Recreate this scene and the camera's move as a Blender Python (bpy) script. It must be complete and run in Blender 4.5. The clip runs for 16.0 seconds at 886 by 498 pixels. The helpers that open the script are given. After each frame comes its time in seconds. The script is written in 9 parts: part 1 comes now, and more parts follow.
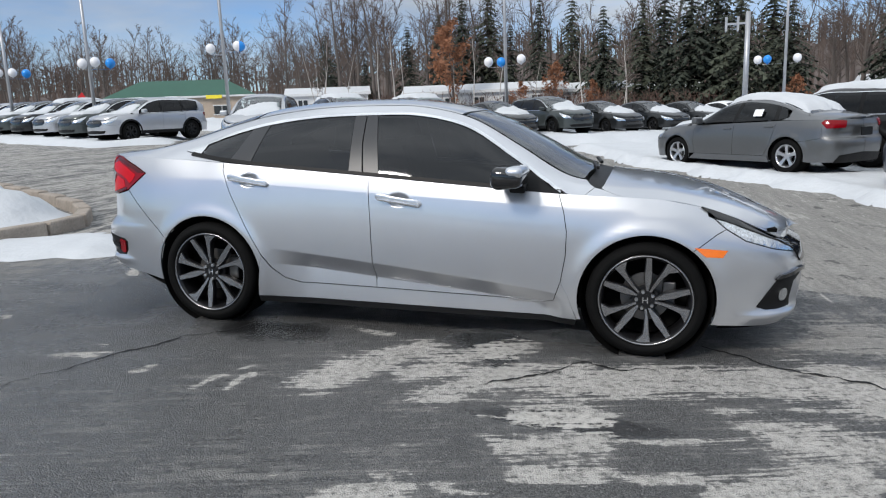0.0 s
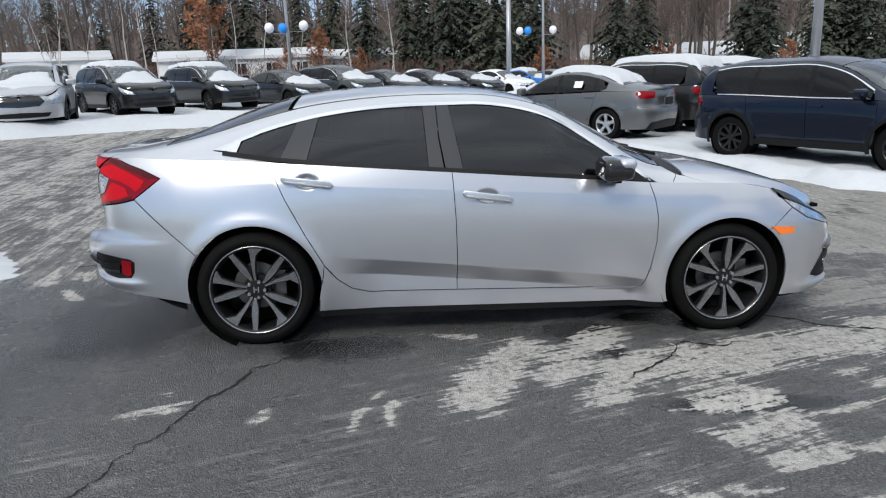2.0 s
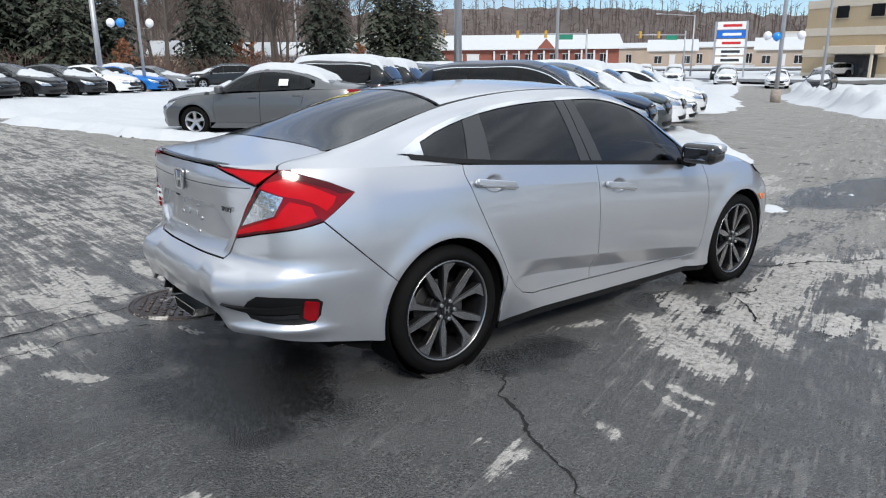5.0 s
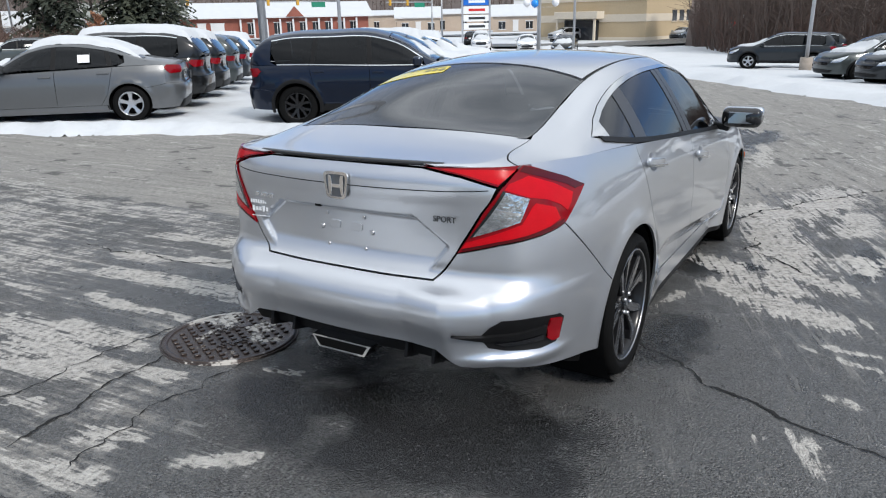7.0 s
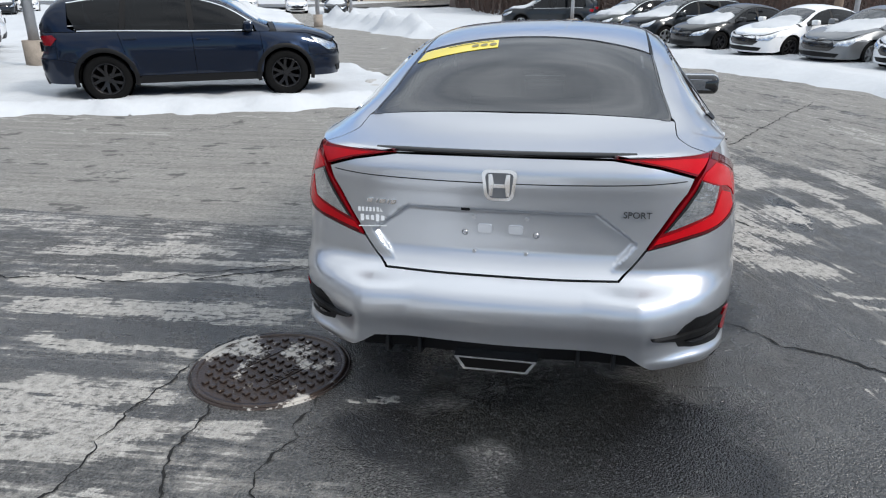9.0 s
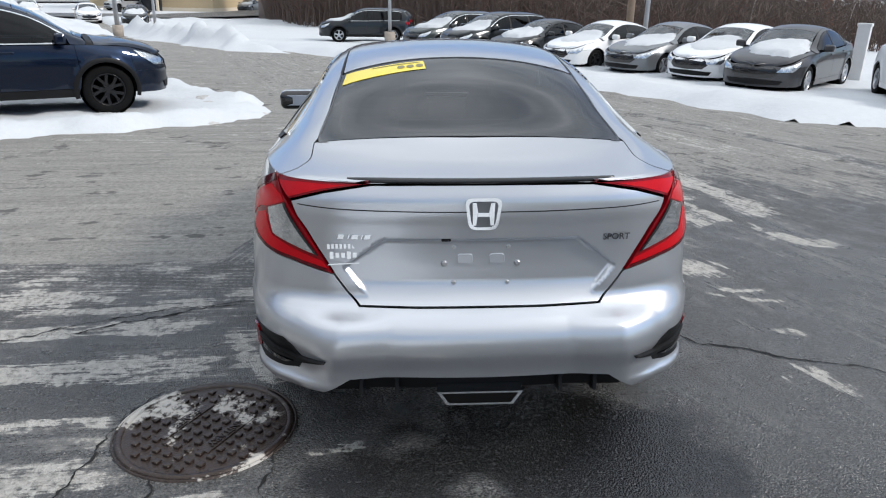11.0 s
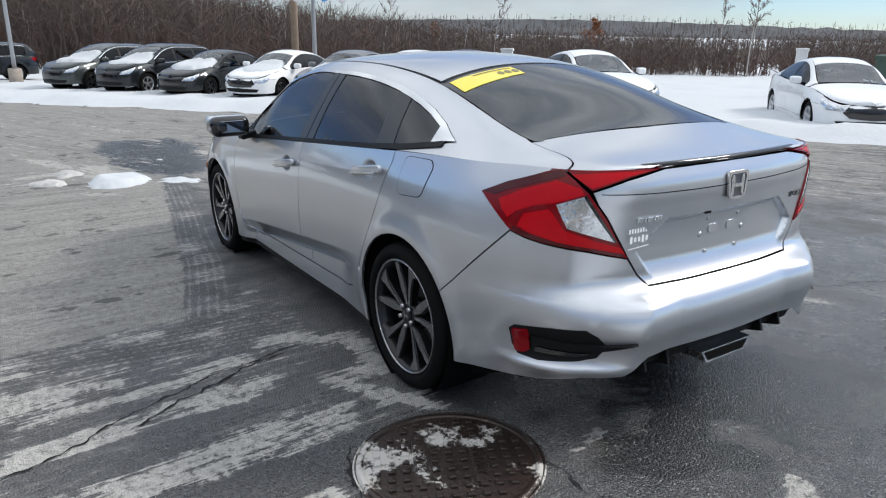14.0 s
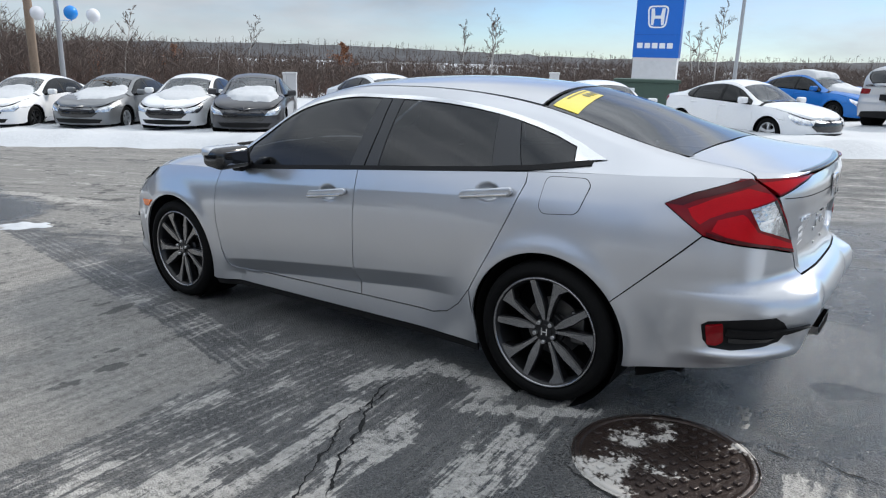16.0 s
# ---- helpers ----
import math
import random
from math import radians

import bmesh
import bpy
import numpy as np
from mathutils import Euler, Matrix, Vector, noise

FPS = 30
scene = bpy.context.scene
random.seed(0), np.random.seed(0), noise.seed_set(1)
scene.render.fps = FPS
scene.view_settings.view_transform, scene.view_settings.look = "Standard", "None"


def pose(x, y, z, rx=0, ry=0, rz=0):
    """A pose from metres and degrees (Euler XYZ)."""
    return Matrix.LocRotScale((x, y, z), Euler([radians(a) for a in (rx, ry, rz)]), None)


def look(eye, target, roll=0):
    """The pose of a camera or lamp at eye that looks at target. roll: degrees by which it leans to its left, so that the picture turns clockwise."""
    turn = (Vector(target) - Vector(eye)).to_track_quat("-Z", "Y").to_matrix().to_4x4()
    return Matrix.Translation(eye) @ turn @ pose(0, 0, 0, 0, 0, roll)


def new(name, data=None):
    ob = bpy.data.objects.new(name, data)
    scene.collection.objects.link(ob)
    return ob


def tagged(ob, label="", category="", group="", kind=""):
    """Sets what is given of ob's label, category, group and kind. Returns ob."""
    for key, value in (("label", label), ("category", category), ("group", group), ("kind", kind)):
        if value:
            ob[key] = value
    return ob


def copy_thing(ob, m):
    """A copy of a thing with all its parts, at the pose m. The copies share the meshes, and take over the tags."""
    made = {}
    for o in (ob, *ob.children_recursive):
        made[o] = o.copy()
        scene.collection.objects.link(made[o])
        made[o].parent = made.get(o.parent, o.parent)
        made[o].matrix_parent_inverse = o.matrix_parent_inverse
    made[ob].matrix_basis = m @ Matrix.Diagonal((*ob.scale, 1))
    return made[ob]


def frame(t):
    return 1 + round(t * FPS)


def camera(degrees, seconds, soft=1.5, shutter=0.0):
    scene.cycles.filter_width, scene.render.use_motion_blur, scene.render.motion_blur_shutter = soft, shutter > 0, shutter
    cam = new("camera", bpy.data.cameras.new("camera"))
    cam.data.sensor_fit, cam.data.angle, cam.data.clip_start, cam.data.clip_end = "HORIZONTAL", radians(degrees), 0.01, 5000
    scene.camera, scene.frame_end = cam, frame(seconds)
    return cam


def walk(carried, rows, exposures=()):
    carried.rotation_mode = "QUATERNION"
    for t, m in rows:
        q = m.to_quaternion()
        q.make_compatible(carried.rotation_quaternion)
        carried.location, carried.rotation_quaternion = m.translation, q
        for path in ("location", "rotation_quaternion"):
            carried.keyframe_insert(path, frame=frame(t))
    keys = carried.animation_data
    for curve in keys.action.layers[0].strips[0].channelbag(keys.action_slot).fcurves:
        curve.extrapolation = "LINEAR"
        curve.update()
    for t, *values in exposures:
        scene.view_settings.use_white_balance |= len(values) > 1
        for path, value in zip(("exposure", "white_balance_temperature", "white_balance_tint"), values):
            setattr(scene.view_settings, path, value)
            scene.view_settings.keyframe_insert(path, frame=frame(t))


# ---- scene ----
cam = camera(64.4, 16.0, soft=1.15)
METRES, EYE, TILT, LEAN, TURN = 12.712, 1.5, 0.0, 0.0, 0.0
PATH = [
    (0, (1.258, -4.728, 1.335), (0.744, -2.834, 0.952), -0.0),
    (0.5, (0.792, -4.737, 1.36), (0.454, -2.809, 0.95), -0.2),
    (1, (0.352, -4.745, 1.398), (0.171, -2.802, 0.96), -0.2),
    (1.5, (-0.154, -4.738, 1.426), (-0.153, -2.791, 0.971), -0.1),
    (2, (-0.632, -4.66, 1.466), (-0.468, -2.724, 0.992), -0.1),
    (2.5, (-1.177, -4.587, 1.427), (-0.817, -2.673, 0.97), 0.0),
    (3, (-1.639, -4.399, 1.413), (-1.088, -2.533, 0.947), 0.2),
    (3.5, (-2.117, -4.193, 1.417), (-1.37, -2.397, 0.955), 0.4),
    (4, (-2.598, -3.99, 1.437), (-1.665, -2.283, 0.974), 0.7),
    (4.2, (-2.772, -3.885, 1.421), (-1.776, -2.214, 0.956), 0.8),
    (6.3, (-4.203, -2.277, 1.442), (-2.654, -1.118, 0.936), -0.2),
    (6.5, (-4.245, -2.104, 1.422), (-2.662, -0.996, 0.904), -0.3),
    (7, (-4.316, -1.656, 1.434), (-2.664, -0.671, 0.884), -0.6),
    (7.5, (-4.381, -1.242, 1.429), (-2.675, -0.381, 0.841), -0.5),
    (8, (-4.379, -0.871, 1.428), (-2.628, -0.14, 0.794), -0.6),
    (8.5, (-4.407, -0.578, 1.425), (-2.606, -0.004, 0.772), -0.3),
    (9, (-4.501, -0.276, 1.495), (-2.651, 0.114, 0.842), -0.4),
    (9.5, (-4.508, -0.081, 1.534), (-2.624, 0.133, 0.898), -0.4),
    (9.7, (-4.507, -0.009, 1.52), (-2.615, 0.139, 0.889), -0.4),
    (11.8, (-4.318, 0.609, 1.541), (-2.431, 0.361, 0.927), 0.7),
    (12, (-4.294, 0.767, 1.53), (-2.412, 0.467, 0.922), 0.7),
    (12.5, (-4.22, 1.124, 1.539), (-2.367, 0.665, 0.942), 0.3),
    (13, (-4.05, 1.505, 1.452), (-2.253, 0.844, 0.873), 0.2),
    (13.5, (-3.978, 1.93, 1.418), (-2.264, 1.06, 0.865), -0.2),
    (14, (-3.838, 2.238, 1.428), (-2.216, 1.202, 0.882), -0.7),
    (14.5, (-3.619, 2.566, 1.448), (-2.098, 1.383, 0.912), -0.8),
    (15, (-3.37, 2.939, 1.464), (-1.957, 1.625, 0.94), -1.0),
    (15.5, (-3.041, 3.174, 1.47), (-1.746, 1.74, 0.954), -1.0),
    (16, (-2.728, 3.463, 1.45), (-1.579, 1.902, 0.957), -0.6),
]

# the lot falls about two degrees along the silver car; LOT turns the car's own frame into the level world
TX, TY = -0.0375, -0.012
_up = Vector((TX, TY, 1.0)).normalized()
LOT = _up.rotation_difference(Vector((0, 0, 1))).to_matrix().to_4x4()


def smooth(a, b, x):
    t = np.clip((x - a) / (b - a), 0.0, 1.0)
    return t * t * (3 - 2 * t)


def ground_z(x, y):
    """Height of the lot: it falls towards +x and levels out far away; round the silver car it also leans a little in y."""
    x, y = np.asarray(x, float), np.asarray(y, float)
    return 1.5 * np.tanh(TX * x / 1.5) + TY * y * np.exp(-(x * x + y * y) / 49.0)


walk(cam, [(t, LOT @ look(eye, target, roll)) for t, eye, target, roll in PATH], [(0.0, -0.01), (4.2, 0.17), (9.0, 0.20), (16.0, 0.22)])

# ---- light ----
world = bpy.data.worlds.new("winter_sky")
scene.world = world
world.use_nodes = True
wn, wl = world.node_tree.nodes, world.node_tree.links
wn.clear()
SUN_AZ, SUN_EL = radians(-112), radians(38)
sky = wn.new("ShaderNodeTexSky")
sky.sky_type, sky.sun_disc = "NISHITA", False
sky.sun_elevation, sky.sun_rotation = SUN_EL, radians(90) - SUN_AZ
sky.air_density, sky.dust_density = 1.0, 0.1
wco = wn.new("ShaderNodeTexCoord")
wmap = wn.new("ShaderNodeMapping")
wmap.inputs["Scale"].default_value = (1.0, 1.0, 3.6)
cl = wn.new("ShaderNodeTexNoise")
cl.inputs["Scale"].default_value, cl.inputs["Detail"].default_value, cl.inputs["Roughness"].default_value = 1.7, 7, 0.58
cr = wn.new("ShaderNodeValToRGB")
cr.color_ramp.elements[0].position, cr.color_ramp.elements[1].position = 0.44, 0.72
cl2 = wn.new("ShaderNodeTexNoise")
cl2.inputs["Scale"].default_value, cl2.inputs["Detail"].default_value = 3.1, 6
cc = wn.new("ShaderNodeValToRGB")
cc.color_ramp.elements[0].position, cc.color_ramp.elements[1].position = 0.30, 0.72
cc.color_ramp.elements[0].color, cc.color_ramp.elements[1].color = (0.40, 0.445, 0.50, 1), (0.84, 0.885, 0.935, 1)
bg1, bg2, mixw, wout = wn.new("ShaderNodeBackground"), wn.new("ShaderNodeBackground"), wn.new("ShaderNodeMixShader"), wn.new("ShaderNodeOutputWorld")
bg1.inputs["Strength"].default_value = 0.09
bg2.inputs["Strength"].default_value = 1.0
wl.new(wco.outputs["Generated"], wmap.inputs["Vector"])
wl.new(wmap.outputs[0], cl.inputs["Vector"])
wl.new(wmap.outputs[0], cl2.inputs["Vector"])
wl.new(cl.outputs["Fac"], cr.inputs["Fac"])
wl.new(cl2.outputs["Fac"], cc.inputs["Fac"])
# clear winter air: the blue of the sky a little cooler
wtint = wn.new("ShaderNodeMix")
wtint.data_type, wtint.blend_type = "RGBA", "MULTIPLY"
wtint.inputs[0].default_value, wtint.inputs[7].default_value = 1.0, (0.72, 0.92, 1.29, 1)
wl.new(sky.outputs[0], wtint.inputs[6])
wl.new(wtint.outputs[2], bg1.inputs["Color"])
# an overcast sky is brighter overhead than at the horizon
wsep = wn.new("ShaderNodeSeparateXYZ")
wl.new(wco.outputs["Generated"], wsep.inputs[0])
wgain = wn.new("ShaderNodeMapRange")
wgain.inputs["From Min"].default_value, wgain.inputs["From Max"].default_value = 0.05, 0.9
wgain.inputs["To Min"].default_value, wgain.inputs["To Max"].default_value = 0.72, 1.70
wl.new(wsep.outputs[2], wgain.inputs["Value"])
wl.new(wgain.outputs[0], bg2.inputs["Strength"])
wl.new(cc.outputs[0], bg2.inputs["Color"])
# the cloud closes overhead
wup = wn.new("ShaderNodeMapRange")
wup.inputs["From Min"].default_value, wup.inputs["From Max"].default_value, wup.inputs["To Max"].default_value = 0.16, 0.50, 0.85
wl.new(wsep.outputs[2], wup.inputs["Value"])
wadd = wn.new("ShaderNodeMath")
wadd.operation, wadd.use_clamp = "ADD", True
wl.new(cr.outputs[0], wadd.inputs[0])
wl.new(wup.outputs[0], wadd.inputs[1])
wl.new(wadd.outputs[0], mixw.inputs["Fac"])
wl.new(bg1.outputs[0], mixw.inputs[1])
wl.new(bg2.outputs[0], mixw.inputs[2])
wl.new(mixw.outputs[0], wout.inputs["Surface"])
sun = new("sun", bpy.data.lights.new("sun", "SUN"))
sun.data.energy, sun.data.angle, sun.data.color = 2.3, radians(12), (1.0, 0.95, 0.89)
sun.matrix_world = look((0, 0, 0), (-math.cos(SUN_AZ) * math.cos(SUN_EL), -math.sin(SUN_AZ) * math.cos(SUN_EL), -math.sin(SUN_EL)))

# ---- materials ----
def mat(name, color, rough=0.5, metal=0.0, coat=0.0, spec=0.5, vary=0.0, scale=8.0, bump=0.0, bscale=60.0, emit=0.0, trans=0.0, rvary=0.0):
    """A Principled material with two scales of variation in tone and a fine relief."""
    m = bpy.data.materials.new(name)
    m.use_nodes = True
    nt = m.node_tree
    b = nt.nodes["Principled BSDF"]
    b.inputs["Base Color"].default_value = (*color, 1)
    b.inputs["Roughness"].default_value, b.inputs["Metallic"].default_value = rough, metal
    b.inputs["Coat Weight"].default_value, b.inputs["Coat Roughness"].default_value = coat, 0.03
    b.inputs["Specular IOR Level"].default_value = spec
    b.inputs["Transmission Weight"].default_value = trans
    if emit:
        b.inputs["Emission Color"].default_value, b.inputs["Emission Strength"].default_value = (*color, 1), emit
    if vary or bump or rvary:
        co = nt.nodes.new("ShaderNodeTexCoord")
    if vary or rvary:
        n1, n2 = nt.nodes.new("ShaderNodeTexNoise"), nt.nodes.new("ShaderNodeTexNoise")
        n1.inputs["Scale"].default_value, n1.inputs["Detail"].default_value = scale, 6
        n2.inputs["Scale"].default_value, n2.inputs["Detail"].default_value = scale * 9, 4
        add = nt.nodes.new("ShaderNodeMath")
        add.operation = "ADD"
        nt.links.new(co.outputs["Object"], n1.inputs["Vector"])
        nt.links.new(co.outputs["Object"], n2.inputs["Vector"])
        nt.links.new(n1.outputs["Fac"], add.inputs[0])
        nt.links.new(n2.outputs["Fac"], add.inputs[1])
        if vary:
            mr = nt.nodes.new("ShaderNodeMapRange")
            mr.inputs["From Min"].default_value, mr.inputs["From Max"].default_value = 0.6, 1.4
            mr.inputs["To Min"].default_value, mr.inputs["To Max"].default_value = 1 - vary, 1 + vary
            mul = nt.nodes.new("ShaderNodeMix")
            mul.data_type, mul.blend_type = "RGBA", "MULTIPLY"
            mul.inputs[0].default_value = 1.0
            mul.inputs[6].default_value = (*color, 1)
            nt.links.new(add.outputs[0], mr.inputs["Value"])
            nt.links.new(mr.outputs[0], mul.inputs[7])
            nt.links.new(mul.outputs[2], b.inputs["Base Color"])
        if rvary:
            mr2 = nt.nodes.new("ShaderNodeMapRange")
            mr2.inputs["From Min"].default_value, mr2.inputs["From Max"].default_value = 0.6, 1.4
            mr2.inputs["To Min"].default_value, mr2.inputs["To Max"].default_value = max(0.02, rough - rvary), min(1, rough + rvary)
            nt.links.new(add.outputs[0], mr2.inputs["Value"])
            nt.links.new(mr2.outputs[0], b.inputs["Roughness"])
    if bump:
        n3, bp = nt.nodes.new("ShaderNodeTexNoise"), nt.nodes.new("ShaderNodeBump")
        n3.inputs["Scale"].default_value, n3.inputs["Detail"].default_value = bscale, 5
        bp.inputs["Strength"].default_value, bp.inputs["Distance"].default_value = bump, 0.02
        nt.links.new(co.outputs["Object"], n3.inputs["Vector"])
        nt.links.new(n3.outputs["Fac"], bp.inputs["Height"])
        nt.links.new(bp.outputs[0], b.inputs["Normal"])
    return m


def glass(name, tint, gloss=0.03, ior=1.6):
    """Thin car glass: a tinted see-through sheet with a mirror coat that grows at grazing angles."""
    m = bpy.data.materials.new(name)
    m.use_nodes = True
    nt = m.node_tree
    nt.nodes.clear()
    o, mx, tr, gl, fr = (nt.nodes.new("ShaderNode" + k) for k in ("OutputMaterial", "MixShader", "BsdfTransparent", "BsdfGlossy", "Fresnel"))
    tr.inputs[0].default_value = (*tint, 1)
    gl.inputs["Roughness"].default_value = gloss
    gl.inputs["Color"].default_value = (0.95, 0.97, 1.0, 1)
    fr.inputs[0].default_value = ior
    nt.links.new(fr.outputs[0], mx.inputs[0])
    nt.links.new(tr.outputs[0], mx.inputs[1])
    nt.links.new(gl.outputs[0], mx.inputs[2])
    nt.links.new(mx.outputs[0], o.inputs[0])
    return m


def paint(name, color, metal=0.0, rough=0.35):
    return mat(name, color, rough=rough, metal=metal, coat=0.7, spec=0.2, vary=0.03, scale=2.0)


M_SILVER = mat("silver_metallic_paint", (0.60, 0.615, 0.645), rough=0.285, metal=0.83, coat=1.0, vary=0.02, scale=0.6)
M_SEAM = mat("black_underbody", (0.005, 0.005, 0.005), rough=0.9, spec=0.08)
M_PLASTIC = mat("black_trim_plastic", (0.007, 0.007, 0.0075), rough=0.5, spec=0.2, vary=0.15, scale=20, bump=0.05, bscale=400)
M_GLOSSBLACK = mat("gloss_black_trim", (0.008, 0.008, 0.009), rough=0.12, coat=0.5)
M_PILLAR = mat("satin_pillar_trim", (0.040, 0.042, 0.046), rough=0.32, spec=0.35)
M_TYRE = mat("tyre_rubber", (0.0055, 0.0055, 0.0055), rough=0.75, spec=0.10, vary=0.3, scale=15, bump=0.15, bscale=220)
M_RIMBLACK = mat("black_wheel_paint", (0.010, 0.010, 0.011), rough=0.30, spec=0.3, coat=0.2)
M_MACHINED = mat("machined_wheel_face", (0.34, 0.337, 0.34), rough=0.27, metal=0.95, vary=0.10, scale=30)
M_BADGE = mat("badge_well_grey", (0.16, 0.165, 0.175), rough=0.3, metal=0.8)
M_CHROME = mat("chrome", (0.78, 0.79, 0.80), rough=0.09, metal=1.0)
M_SATIN = mat("brushed_bright_metal", (0.55, 0.55, 0.56), rough=0.3, metal=1.0)
M_DISC = mat("brake_disc_metal", (0.16, 0.155, 0.15), rough=0.42, metal=0.9, vary=0.25, scale=25)
M_TINT = glass("dark_tinted_glass", (0.045, 0.05, 0.055))
M_PRIVACY = glass("privacy_glass", (0.035, 0.04, 0.045), ior=1.42)
M_CLEARGLASS = glass("windscreen_glass", (0.66, 0.76, 0.71), ior=2.1)
M_BACKGLASS = glass("tinted_rear_glass", (0.10, 0.11, 0.12), ior=1.75)
M_CABIN = mat("dark_cabin_cloth", (0.02, 0.02, 0.022), rough=0.85, vary=0.2, scale=12)
M_RED = mat("red_lamp_lens", (0.20, 0.002, 0.006), rough=0.10, coat=0.15, spec=0.25, vary=0.15, scale=6)
# mirror colour lowered to stand in for the dark ground it reflects
M_MIRROR = mat("darkened_mirror_glass", (0.30, 0.32, 0.36), rough=0.03, metal=1.0)
M_REDDARK = mat("deep_red_lamp_lens", (0.07, 0.001, 0.003), rough=0.12, coat=0.2, spec=0.35)
M_REDBRIGHT = mat("bright_red_light_bar", (0.50, 0.004, 0.010), rough=0.22, coat=0.08, spec=0.15, vary=0.10, scale=25)
M_LENS = mat("clear_lamp_lens", (0.66, 0.68, 0.70), rough=0.13, metal=1.0, vary=0.45, scale=11, bump=0.25, bscale=30)
M_AMBER = mat("amber_reflector", (0.9, 0.19, 0.015), rough=0.15, coat=0.4, vary=0.1, scale=30)
M_YELLOW = mat("yellow_sticker_vinyl", (0.85, 0.68, 0.03), rough=0.35, coat=0.7, vary=0.04, scale=12)
M_WHITE = mat("white_vinyl", (0.82, 0.83, 0.84), rough=0.4, vary=0.03)
M_GREYINK = mat("grey_print", (0.22, 0.20, 0.10), rough=0.5)


def car_paint(color, metal=0.0):
    return paint("car_paint", color, metal, 0.35 if metal else 0.4)


M_SNOW = mat("packed_snow", (0.55, 0.572, 0.595), rough=0.75, vary=0.05, scale=0.8, bump=0.5, bscale=14, spec=0.2)
M_DIRTYSNOW = mat("dirty_ploughed_snow", (0.46, 0.45, 0.44), rough=0.8, vary=0.35, scale=2.2, bump=0.9, bscale=18, spec=0.2)
M_KERB = mat("concrete_kerb", (0.30, 0.26, 0.22), rough=0.85, vary=0.3, scale=5, bump=0.4, bscale=60)
M_GALV = mat("galvanised_pole", (0.42, 0.43, 0.45), rough=0.45, metal=0.6, vary=0.12, scale=4)
M_WOODPOLE = mat("weathered_pole_wood", (0.30, 0.22, 0.16), rough=0.85, vary=0.25, scale=3, bump=0.5, bscale=40)
M_BALW = mat("white_balloon", (0.78, 0.78, 0.80), rough=0.25, vary=0.04)
M_BALB = mat("blue_balloon", (0.02, 0.25, 0.72), rough=0.22, vary=0.04)
M_BARK = mat("grey_brown_bark", (0.105, 0.088, 0.078), rough=0.9, vary=0.3, scale=6)
M_BIRCH = mat("pale_birch_bark", (0.42, 0.39, 0.36), rough=0.85, vary=0.35, scale=3)
M_TWIG = mat("brown_twigs", (0.105, 0.078, 0.066), rough=0.9, vary=0.25, scale=1.5)
M_BRUSH = mat("reddish_brush", (0.115, 0.072, 0.058), rough=0.95, vary=0.35, scale=0.8)
M_RUST = mat("dry_oak_leaves", (0.26, 0.115, 0.06), rough=0.9, vary=0.3, scale=1.0)
M_CONIFER = mat("dark_conifer_needles", (0.032, 0.040, 0.027), rough=0.85, vary=0.4, scale=1.2)
M_PINE = mat("pine_needles", (0.050, 0.058, 0.038), rough=0.85, vary=0.4, scale=1.2)

